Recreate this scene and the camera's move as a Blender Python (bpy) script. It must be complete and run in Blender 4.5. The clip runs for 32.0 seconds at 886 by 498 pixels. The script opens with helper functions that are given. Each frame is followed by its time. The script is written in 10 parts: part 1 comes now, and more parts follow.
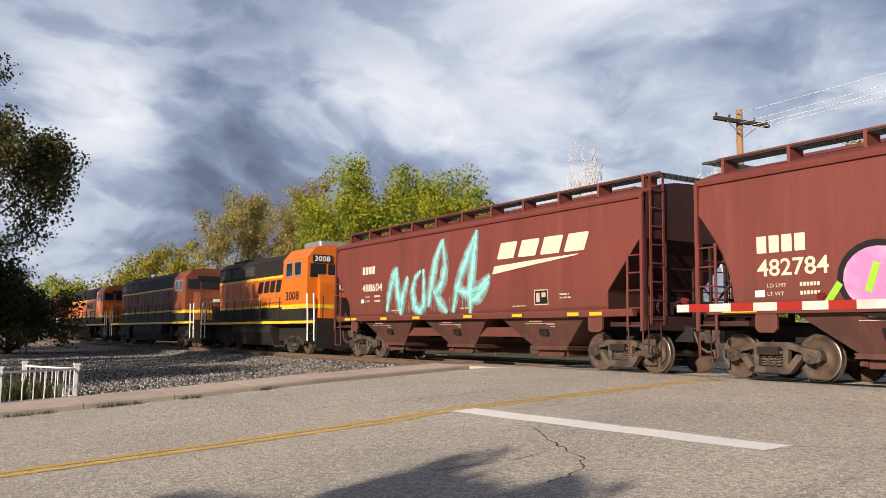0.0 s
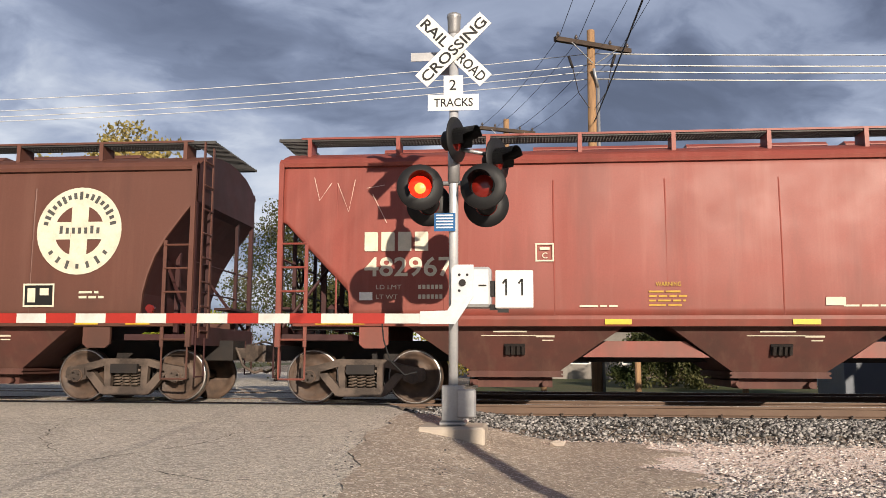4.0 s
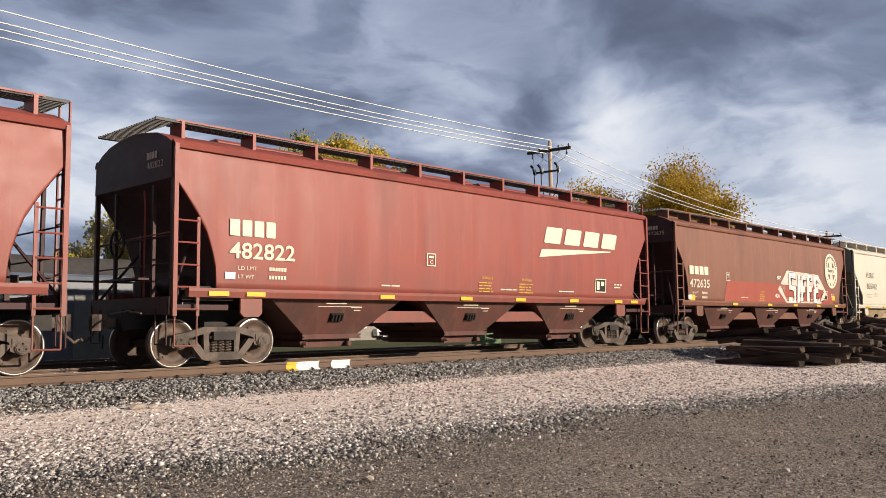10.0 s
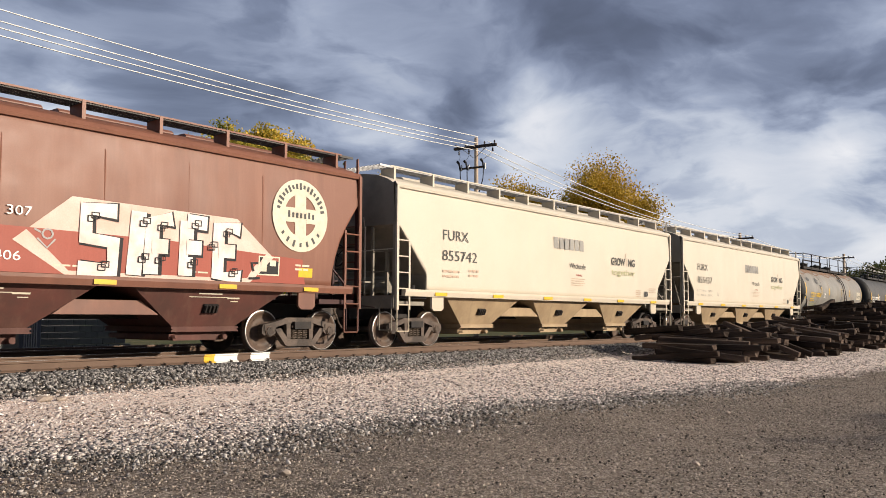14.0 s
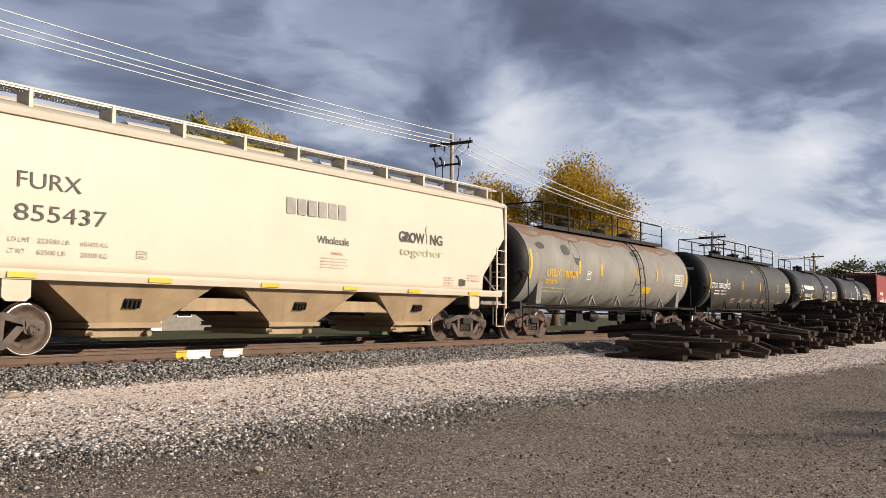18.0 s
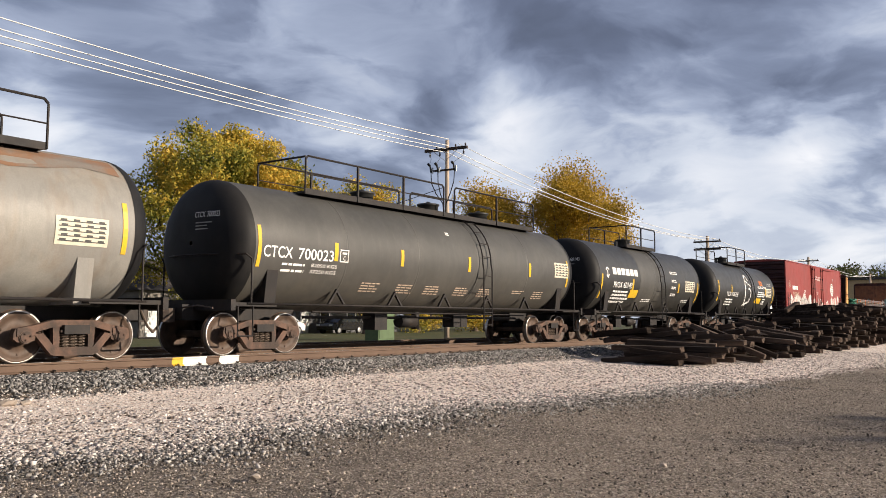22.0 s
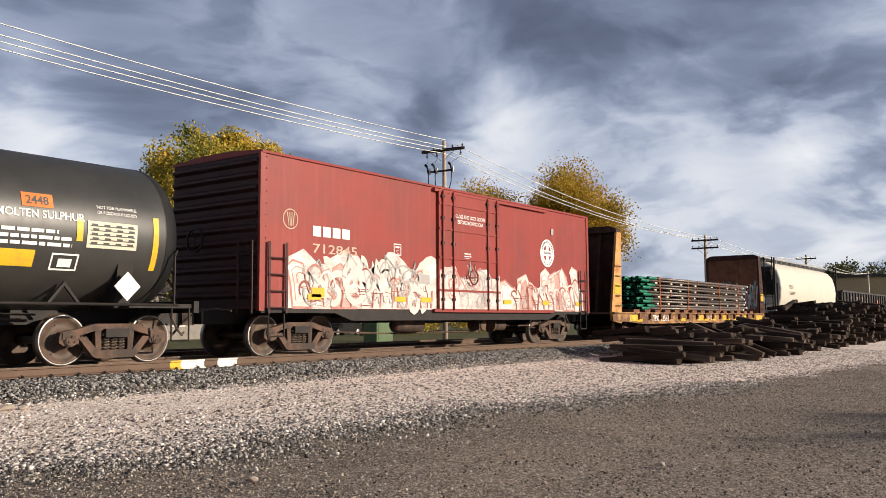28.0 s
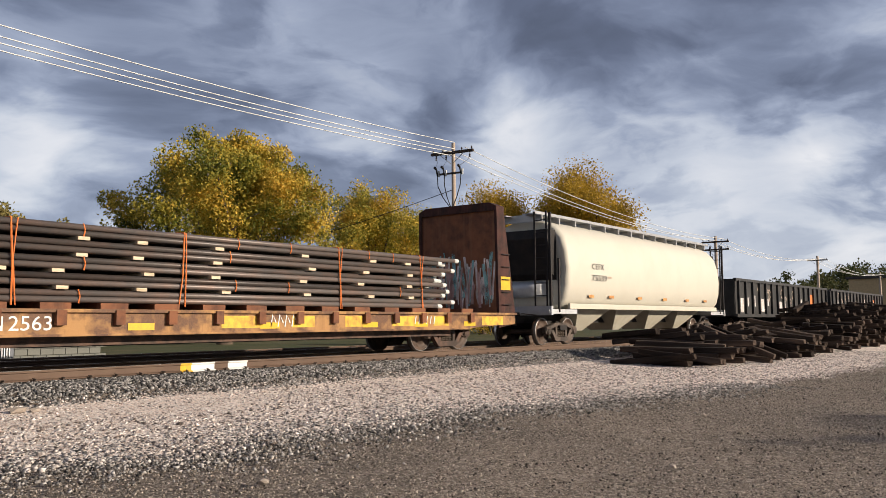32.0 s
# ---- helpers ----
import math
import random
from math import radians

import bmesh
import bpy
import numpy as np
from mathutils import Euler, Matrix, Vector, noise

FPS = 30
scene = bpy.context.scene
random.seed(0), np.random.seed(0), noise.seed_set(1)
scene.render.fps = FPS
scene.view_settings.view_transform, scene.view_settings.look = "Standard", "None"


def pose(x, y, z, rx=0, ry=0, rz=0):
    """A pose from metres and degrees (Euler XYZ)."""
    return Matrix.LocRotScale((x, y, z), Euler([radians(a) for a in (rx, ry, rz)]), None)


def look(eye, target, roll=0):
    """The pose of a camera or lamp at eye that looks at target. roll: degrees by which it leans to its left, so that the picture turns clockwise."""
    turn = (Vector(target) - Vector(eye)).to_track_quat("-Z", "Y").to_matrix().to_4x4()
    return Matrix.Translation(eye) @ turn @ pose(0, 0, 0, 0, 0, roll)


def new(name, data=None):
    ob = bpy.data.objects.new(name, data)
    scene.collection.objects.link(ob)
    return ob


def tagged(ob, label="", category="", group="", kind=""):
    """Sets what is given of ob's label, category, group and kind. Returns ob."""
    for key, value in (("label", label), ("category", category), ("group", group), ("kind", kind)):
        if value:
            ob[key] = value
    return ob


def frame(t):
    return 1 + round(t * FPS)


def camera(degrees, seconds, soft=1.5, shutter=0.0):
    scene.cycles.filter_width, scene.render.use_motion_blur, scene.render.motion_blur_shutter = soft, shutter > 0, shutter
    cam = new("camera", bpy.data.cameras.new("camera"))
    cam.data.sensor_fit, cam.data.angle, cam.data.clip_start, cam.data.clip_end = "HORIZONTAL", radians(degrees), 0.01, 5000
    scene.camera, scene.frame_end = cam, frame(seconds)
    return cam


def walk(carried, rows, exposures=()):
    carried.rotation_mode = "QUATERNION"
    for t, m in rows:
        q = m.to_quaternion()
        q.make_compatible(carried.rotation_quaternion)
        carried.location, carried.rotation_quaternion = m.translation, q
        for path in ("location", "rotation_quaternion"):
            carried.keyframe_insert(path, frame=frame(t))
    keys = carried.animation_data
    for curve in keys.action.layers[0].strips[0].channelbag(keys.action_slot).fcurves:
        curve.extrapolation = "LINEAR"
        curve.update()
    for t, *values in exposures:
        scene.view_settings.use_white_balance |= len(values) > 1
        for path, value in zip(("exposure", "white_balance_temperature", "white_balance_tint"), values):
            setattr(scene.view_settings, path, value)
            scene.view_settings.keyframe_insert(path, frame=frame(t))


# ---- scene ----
cam = camera(55.2, 32.0, 0.7)
PATH = [
    (0, (-0.245, -15.685, 0.775), (-1.912, -14.598, 0.981), 0.7),
    (0.5, (-0.247, -15.659, 0.772), (-1.87, -14.509, 0.981), 0.6),
    (1, (-0.234, -15.627, 0.769), (-1.768, -14.361, 0.983), 0.5),
    (1.5, (-0.224, -15.582, 0.774), (-1.619, -14.166, 0.995), 0.5),
    (2, (-0.216, -15.524, 0.767), (-1.44, -13.959, 0.998), 0.6),
    (2.5, (-0.221, -15.476, 0.765), (-1.223, -13.762, 1.005), 0.8),
    (3, (-0.215, -15.438, 0.763), (-0.971, -13.604, 1.013), 0.7),
    (3.5, (-0.183, -15.406, 0.765), (-0.657, -13.48, 1.02), 0.5),
    (4, (-0.131, -15.385, 0.772), (-0.316, -13.41, 1.028), 0.2),
    (4.5, (-0.072, -15.345, 0.767), (0.029, -13.364, 1.024), -0.3),
    (6.5, (0.141, -15.296, 0.784), (1.067, -13.539, 1.022), -0.4),
    (7, (0.187, -15.3, 0.787), (1.25, -13.621, 1.012), -0.7),
    (7.5, (0.194, -15.314, 0.791), (1.373, -13.712, 1.001), -0.7),
    (8, (0.207, -15.332, 0.791), (1.478, -13.8, 0.988), -0.7),
    (8.5, (0.217, -15.352, 0.79), (1.551, -13.875, 0.979), -0.8),
    (9, (0.227, -15.341, 0.783), (1.61, -13.908, 0.965), -0.7),
    (9.5, (0.24, -15.342, 0.779), (1.658, -13.943, 0.957), -0.6),
    (10, (0.238, -15.353, 0.778), (1.684, -13.983, 0.952), -0.6),
    (10.5, (0.244, -15.35, 0.779), (1.716, -14.007, 0.951), -0.5),
    (11, (0.256, -15.348, 0.777), (1.746, -14.026, 0.947), -0.3),
    (12, (0.265, -15.347, 0.776), (1.786, -14.059, 0.942), -0.1),
    (13, (0.27, -15.354, 0.775), (1.817, -14.097, 0.938), 0.0),
    (14, (0.267, -15.347, 0.774), (1.83, -14.11, 0.934), 0.2),
    (15, (0.274, -15.342, 0.77), (1.853, -14.124, 0.927), 0.4),
    (15.5, (0.273, -15.351, 0.767), (1.859, -14.142, 0.922), 0.3),
    (17.5, (0.268, -15.353, 0.771), (1.867, -14.161, 0.923), 0.4),
    (18, (0.278, -15.351, 0.771), (1.877, -14.16, 0.924), 0.4),
    (19, (0.268, -15.359, 0.777), (1.87, -14.171, 0.932), 0.2),
    (20, (0.252, -15.352, 0.785), (1.854, -14.165, 0.942), 0.2),
    (21, (0.264, -15.352, 0.787), (1.866, -14.165, 0.944), 0.1),
    (22, (0.246, -15.359, 0.786), (1.851, -14.177, 0.951), 0.2),
    (23, (0.251, -15.359, 0.781), (1.856, -14.177, 0.95), 0.2),
    (24, (0.252, -15.365, 0.779), (1.855, -14.181, 0.946), 0.1),
    (25, (0.265, -15.358, 0.782), (1.869, -14.174, 0.943), -0.1),
    (25.5, (0.262, -15.368, 0.78), (1.866, -14.184, 0.941), -0.2),
    (27.5, (0.262, -15.37, 0.781), (1.869, -14.192, 0.947), -0.3),
    (28, (0.257, -15.373, 0.785), (1.864, -14.195, 0.952), -0.3),
    (29, (0.263, -15.373, 0.78), (1.867, -14.19, 0.949), -0.4),
    (30, (0.256, -15.369, 0.784), (1.852, -14.177, 0.956), -0.4),
    (31, (0.257, -15.369, 0.779), (1.851, -14.173, 0.956), -0.4),
    (32, (0.262, -15.368, 0.782), (1.856, -14.172, 0.955), -0.4),
]
walk(cam, [(t, look(eye, target, roll)) for t, eye, target, roll in PATH],
     [(0, 0.96), (4, 0.95), (7, 0.92), (9, 0.97), (12, 0.90), (13, 0.92), (15, 0.83), (18, 0.85), (20, 0.90), (22, 1.04), (24, 1.05), (28, 0.91), (31, 0.85), (32, 0.85)])

# ---- light ----
SUN_FROM = Vector((0.40, -1.0, 0.335)).normalized()
sun_data = bpy.data.lights.new("sun", "SUN")
sun_data.energy, sun_data.angle, sun_data.color = 3.6, radians(0.55), (1.0, 0.86, 0.70)
sun = new("sun", sun_data)
sun.matrix_world = look(SUN_FROM * 100, (0, 0, 0))

world = bpy.data.worlds.new("world")
scene.world = world
world.use_nodes = True
WN, WL = world.node_tree.nodes, world.node_tree.links
WN.clear()


def wnode(kind, **settings):
    n = WN.new(kind)
    for key, value in settings.items():
        setattr(n, key, value)
    return n


def wmath(op, a, b=None, c=None, clamp=False):
    n = wnode("ShaderNodeMath", operation=op, use_clamp=clamp)
    for i, v in enumerate((a, b, c)):
        if v is None:
            continue
        if isinstance(v, (int, float)):
            n.inputs[i].default_value = v
        else:
            WL.new(v, n.inputs[i])
    return n.outputs[0]


sky = wnode("ShaderNodeTexSky", sky_type="NISHITA", sun_disc=False, sun_elevation=math.asin(SUN_FROM.z), sun_rotation=math.atan2(SUN_FROM.x, SUN_FROM.y))
coord = wnode("ShaderNodeTexCoord")
sep = wnode("ShaderNodeSeparateXYZ")
WL.new(coord.outputs["Generated"], sep.inputs[0])
height = wmath("MAXIMUM", sep.outputs[2], 0.0)
under = wmath("ADD", height, 0.42)
flat = wnode("ShaderNodeCombineXYZ")
WL.new(wmath("DIVIDE", sep.outputs[0], under), flat.inputs[0])
WL.new(wmath("DIVIDE", sep.outputs[1], under), flat.inputs[1])
WL.new(wmath("MULTIPLY", height, 1.6), flat.inputs[2])


def wshift(v, scale, amount, offset):
    """The coordinates v pushed about by a noise, so that cloud edges curl."""
    m = wnode("ShaderNodeMapping")
    m.inputs["Location"].default_value = offset
    WL.new(v, m.inputs[0])
    n = wnode("ShaderNodeTexNoise")
    n.inputs["Scale"].default_value, n.inputs["Detail"].default_value, n.inputs["Roughness"].default_value = scale, 3, 0.5
    WL.new(m.outputs[0], n.inputs["Vector"])
    c = wnode("ShaderNodeVectorMath", operation="SUBTRACT")
    WL.new(n.outputs["Color"], c.inputs[0])
    c.inputs[1].default_value = (0.5, 0.5, 0.5)
    k = wnode("ShaderNodeVectorMath", operation="MULTIPLY_ADD")
    WL.new(c.outputs[0], k.inputs[0])
    k.inputs[1].default_value = (amount, amount, amount)
    WL.new(v, k.inputs[2])
    return k.outputs[0]


curled = wshift(wshift(flat.outputs[0], 1.1, 0.55, (2.0, 7.0, 1.0)), 4.5, 0.13, (5.0, 1.0, 8.0))


def wnoise(scale, detail, rough, offset, stretch=(1, 1, 1)):
    m = wnode("ShaderNodeMapping")
    m.inputs["Location"].default_value = offset
    m.inputs["Scale"].default_value = stretch
    WL.new(curled, m.inputs[0])
    n = wnode("ShaderNodeTexNoise")
    n.inputs["Scale"].default_value, n.inputs["Detail"].default_value, n.inputs["Roughness"].default_value = scale, detail, rough
    WL.new(m.outputs[0], n.inputs["Vector"])
    return n.outputs[0]


def wbillow(scale, offset):
    """Heaped round puffs, small on large."""
    m = wnode("ShaderNodeMapping")
    m.inputs["Location"].default_value = offset
    WL.new(curled, m.inputs[0])
    n = wnode("ShaderNodeTexVoronoi", feature="SMOOTH_F1", normalize=True)
    n.inputs["Scale"].default_value, n.inputs["Detail"].default_value, n.inputs["Roughness"].default_value = scale, 3.0, 0.5
    n.inputs["Smoothness"].default_value = 0.55
    WL.new(m.outputs[0], n.inputs["Vector"])
    return n.outputs["Distance"]


def step_of(v, lo, hi, weight):
    n = wnode("ShaderNodeMapRange", interpolation_type="SMOOTHSTEP")
    n.inputs[1].default_value, n.inputs[2].default_value, n.inputs[4].default_value = lo, hi, weight
    WL.new(v, n.inputs[0])
    return n.outputs[0]


# Cloud thickness: broad banks, ragged masses on them, and heaped puffs with pale rims.
broad = wnoise(0.9, 3, 0.5, (3.1, 1.7, 0.0))
mass = wnoise(2.2, 9, 0.52, (7.3, 2.2, 0.6))
wisps = wnoise(3.4, 7, 0.6, (0.4, 5.2, 1.0), (1.0, 1.0, 2.6))
thick = wmath("ADD", wmath("MULTIPLY", broad, 0.26), wmath("MULTIPLY", wisps, 0.20))
thick = wmath("ADD", thick, step_of(mass, 0.38, 0.62, 0.25))
thick = wmath("ADD", thick, step_of(wnoise(5.4, 8, 0.52, (1.3, 8.4, 2.1)), 0.48, 0.62, 0.075))
thick = wmath("ADD", thick, wmath("MULTIPLY", wbillow(4.2, (4.9, 3.3, 5.0)), 0.16))
thick = wmath("ADD", thick, step_of(height, 0.16, 0.42, 0.12))
thick = wmath("ADD", thick, 0.035)
# yaw to the left of the crossing's straight-on view, height, spread, weight (minus: a bright gap in the clouds)
LOBES = [
    # Unseen cloud overhead, added to cut the fill light from above.
    (0.0, 88.0, 46, 0.42),
    (78.5, 14.4, 3.6, -0.42),
    (43.0, 20.5, 9, -0.40),
    (62.6, 15.4, 3.6, -0.26),
    (55.0, 15.0, 5, -0.10),
    (32.5, 17.0, 4.5, -0.26),
    (70.0, 19.5, 8, 0.10),
    (75.0, 9.0, 8, 0.20),
    (22.0, 15.5, 6, -0.12),
    (0.0, 20.0, 10, 0.12),
    (-77.0, 7.0, 5.0, 0.14),
    (-18.0, 18.0, 9, 0.14),
    (-33.0, 17.5, 6, 0.18),
    (-28.5, 12.0, 3.0, -0.14),
    (-53.0, 16.2, 2.8, 0.20),
    (-60.0, 17.0, 2.6, 0.08),
    (-50.0, 19.0, 6, 0.08),
    (-57.5, 13.2, 2.8, -0.20),
    (-65.0, 9.5, 7.0, 0.13),
    (-76.0, 15.0, 5, 0.09),
    (-77.0, 9.8, 2.4, -0.26),
    (-71.0, 8.6, 3.0, -0.08),
    (-79.5, 4.6, 3.0, -0.16),
    (-42.0, 14.5, 5, 0.11),
    (-52.0, 9.8, 3.5, 0.10),
]
for yaw, up, spread, weight in LOBES:
    a, e = radians(yaw), radians(up)
    dot = wnode("ShaderNodeVectorMath", operation="DOT_PRODUCT")
    WL.new(coord.outputs["Generated"], dot.inputs[0])
    dot.inputs[1].default_value = (-math.sin(a) * math.cos(e), math.cos(a) * math.cos(e), math.sin(e))
    k = 1.0 / (2 * (1 - math.cos(radians(spread))))
    lobe = wmath("EXPONENT", wmath("MULTIPLY", wmath("SUBTRACT", dot.outputs["Value"], 1.0), k * 2))
    thick = wmath("ADD", thick, wmath("MULTIPLY", lobe, weight * (0.62 if weight < 0 else 0.75)))
ramp = wnode("ShaderNodeValToRGB")
CLOUDS = [(0.24, (0.50, 0.50, 0.52)), (0.40, (0.330, 0.355, 0.412)), (0.50, (0.200, 0.228, 0.302)), (0.60, (0.121, 0.142, 0.204)), (0.72, (0.072, 0.085, 0.129)), (0.88, (0.048, 0.056, 0.084))]
for i, (at, c) in enumerate(CLOUDS):
    e = ramp.color_ramp.elements[i] if i < 2 else ramp.color_ramp.elements.new(at)
    e.position, e.color = at, (*c, 1)
WL.new(thick, ramp.inputs[0])
background = wnode("ShaderNodeBackground")
blue = wnode("ShaderNodeBackground")
WL.new(sky.outputs[0], blue.inputs[0])
blue.inputs[1].default_value = 0.05
WL.new(ramp.outputs[0], background.inputs[0])
background.inputs[1].default_value = 1.0
mix = wnode("ShaderNodeMixShader")
mix.inputs[0].default_value = 0.9
WL.new(blue.outputs[0], mix.inputs[1])
WL.new(background.outputs[0], mix.inputs[2])
out = wnode("ShaderNodeOutputWorld")
WL.new(mix.outputs[0], out.inputs[0])

# ---- materials ----
def material(name, color, rough=0.7, metal=0.0, second=None, amount=0.35, scale=3.0, grain=40.0, bump=0.15, bump_scale=60.0, stretch=(1, 1, 1),
             streaks=None, streak_amount=0.3, drips=None, low=None, low_z=(0.8, 1.6), per_object=0.0, contrast=0.35, spec=0.3, emit=0.0, space="Object", cells=None):
    """A weathered surface: base colour, a second colour in broad blotches, fine grain, vertical streaks, and grime (low) that fades upwards."""
    m = bpy.data.materials.new(name)
    m.use_nodes = True
    nodes, links = m.node_tree.nodes, m.node_tree.links
    bsdf = nodes["Principled BSDF"]
    tc = nodes.new("ShaderNodeTexCoord")
    mp = nodes.new("ShaderNodeMapping")
    links.new(tc.outputs[space], mp.inputs[0])
    mp.inputs["Scale"].default_value = stretch
    if per_object:
        info = nodes.new("ShaderNodeObjectInfo")
        off = nodes.new("ShaderNodeVectorMath")
        off.operation = "SCALE"
        links.new(info.outputs["Random"], off.inputs["Scale"])
        off.inputs[0].default_value = (37.0, 21.0, 13.0)
        links.new(off.outputs[0], mp.inputs["Location"])

    def noise_of(s, detail=5, rough_=0.6, vec=None):
        n = nodes.new("ShaderNodeTexNoise")
        n.inputs["Scale"].default_value, n.inputs["Detail"].default_value, n.inputs["Roughness"].default_value = s, detail, rough_
        links.new((vec or mp).outputs[0], n.inputs["Vector"])
        return n.outputs[0]

    def mixed(fac, a, b, mode="MIX"):
        n = nodes.new("ShaderNodeMix")
        n.data_type, n.blend_type = "RGBA", mode
        for v, i in ((fac, 0), (a, 6), (b, 7)):
            if isinstance(v, (int, float)):
                n.inputs[i].default_value = v
            elif isinstance(v, tuple):
                n.inputs[i].default_value = (*v, 1)
            else:
                links.new(v, n.inputs[i])
        return n.outputs[2]

    def spread(v, lo, hi, to=(0.0, 1.0)):
        n = nodes.new("ShaderNodeMapRange")
        n.inputs[1].default_value, n.inputs[2].default_value = lo, hi
        n.inputs[3].default_value, n.inputs[4].default_value = to
        links.new(v, n.inputs[0])
        return n.outputs[0]

    second = second or tuple(c * 0.6 for c in color)
    col = mixed(spread(noise_of(scale), 0.42, 0.68, (0, amount * 2)), color, second)
    g = noise_of(grain, 3, 0.7)
    col = mixed(spread(g, 0.35, 0.65, (0, contrast)), col, tuple(c * (0.72 if contrast < 0.5 else 0.45) for c in color))
    if contrast > 0.5:
        col = mixed(spread(noise_of(grain * 1.7, 2, 0.6), 0.62, 0.72, (0, 0.7)), col, tuple(min(0.8, c * 1.6) for c in color))
    for size, dark, light, bright in cells or ():
        # loose grains: most take the ground's tone or darker, a share (bright) stand out pale
        vo = nodes.new("ShaderNodeTexVoronoi")
        vo.inputs["Scale"].default_value, vo.inputs["Randomness"].default_value = size, 1.0
        links.new(mp.outputs[0], vo.inputs["Vector"])
        sc = nodes.new("ShaderNodeSeparateColor")
        links.new(vo.outputs["Color"], sc.inputs[0])
        col = mixed(spread(sc.outputs[0], 0.0, 0.55, (0.85, 0.0)), col, dark)
        col = mixed(spread(sc.outputs[1], 1 - bright, 1 - bright * 0.5, (0.0, 0.9)), col, light)
    if streaks:
        ms = nodes.new("ShaderNodeMapping")
        links.new(tc.outputs[space], ms.inputs[0])
        ms.inputs["Scale"].default_value = (1.0, 1.0, 0.06)
        col = mixed(spread(noise_of(5.5, 4, 0.65, ms), 0.5, 0.75, (0, streak_amount)), col, streaks)
    if drips:
        md = nodes.new("ShaderNodeMapping")
        links.new(tc.outputs[space], md.inputs[0])
        md.inputs["Scale"].default_value, md.inputs["Location"].default_value = (1.0, 1.0, 0.14), (5.3, 0.0, 2.7)
        col = mixed(spread(noise_of(1.7, 6, 0.62, md), 0.50, 0.74, (0, 0.6)), col, drips)
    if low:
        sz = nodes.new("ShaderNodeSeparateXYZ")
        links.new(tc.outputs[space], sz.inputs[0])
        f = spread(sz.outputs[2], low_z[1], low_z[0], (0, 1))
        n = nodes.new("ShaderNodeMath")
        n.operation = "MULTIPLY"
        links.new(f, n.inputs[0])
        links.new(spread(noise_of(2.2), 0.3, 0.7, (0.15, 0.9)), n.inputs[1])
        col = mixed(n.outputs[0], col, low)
    if per_object:
        hsv = nodes.new("ShaderNodeHueSaturation")
        links.new(col, hsv.inputs["Color"])
        links.new(spread(info.outputs["Random"], 0, 1, (1 - per_object, 1 + per_object)), hsv.inputs["Value"])
        col = hsv.outputs[0]
    links.new(col, bsdf.inputs["Base Color"])
    bsdf.inputs["Metallic"].default_value = metal
    bsdf.inputs["Specular IOR Level"].default_value = spec
    links.new(spread(noise_of(scale * 3), 0.3, 0.7, (max(0.05, rough - 0.05), min(1, rough + 0.05))), bsdf.inputs["Roughness"])
    if bump:
        b = nodes.new("ShaderNodeBump")
        b.inputs["Strength"].default_value, b.inputs["Distance"].default_value = bump, 0.02
        links.new(noise_of(bump_scale, 4, 0.6), b.inputs["Height"])
        links.new(b.outputs[0], bsdf.inputs["Normal"])
    if emit:
        bsdf.inputs["Emission Color"].default_value = (*color, 1)
        bsdf.inputs["Emission Strength"].default_value = emit
    return m


def leaves(name, color, other, mid=None):
    m = bpy.data.materials.new(name)
    m.use_nodes = True
    nodes, links = m.node_tree.nodes, m.node_tree.links
    bsdf = nodes["Principled BSDF"]
    geo = nodes.new("ShaderNodeNewGeometry")
    ramp_ = nodes.new("ShaderNodeValToRGB")
    ramp_.color_ramp.elements[0].color = (*color, 1)
    ramp_.color_ramp.elements[1].color = (*other, 1)
    if mid:
        ramp_.color_ramp.elements.new(0.45).color = (*mid, 1)
    tc = nodes.new("ShaderNodeTexCoord")
    n = nodes.new("ShaderNodeTexNoise")
    n.inputs["Scale"].default_value, n.inputs["Detail"].default_value = 0.45, 3.0
    links.new(tc.outputs["Object"], n.inputs["Vector"])
    mix_ = nodes.new("ShaderNodeMath")
    mix_.operation = "MULTIPLY_ADD"
    links.new(geo.outputs["Random Per Island"], mix_.inputs[0])
    mix_.inputs[1].default_value = 0.42
    sh = nodes.new("ShaderNodeMapRange")
    sh.inputs[1].default_value, sh.inputs[2].default_value, sh.inputs[3].default_value, sh.inputs[4].default_value = 0.35, 0.65, -0.1, 0.55
    links.new(n.outputs[0], sh.inputs[0])
    links.new(sh.outputs[0], mix_.inputs[2])
    links.new(mix_.outputs[0], ramp_.inputs[0])
    links.new(ramp_.outputs[0], bsdf.inputs["Base Color"])
    bsdf.inputs["Roughness"].default_value = 0.6
    bsdf.inputs["Specular IOR Level"].default_value = 0.2
    tr = nodes.new("ShaderNodeBsdfTranslucent")
    links.new(ramp_.outputs[0], tr.inputs[0])
    ms = nodes.new("ShaderNodeMixShader")
    ms.inputs[0].default_value = 0.4
    links.new(bsdf.outputs[0], ms.inputs[1])
    links.new(tr.outputs[0], ms.inputs[2])
    links.new(ms.outputs[0], nodes["Material Output"].inputs[0])
    return m


def glass(name, color=(0.02, 0.025, 0.03)):
    m = bpy.data.materials.new(name)
    m.use_nodes = True
    b = m.node_tree.nodes["Principled BSDF"]
    b.inputs["Base Color"].default_value = (*color, 1)
    b.inputs["Roughness"].default_value = 0.06
    b.inputs["Specular IOR Level"].default_value = 0.8
    return m


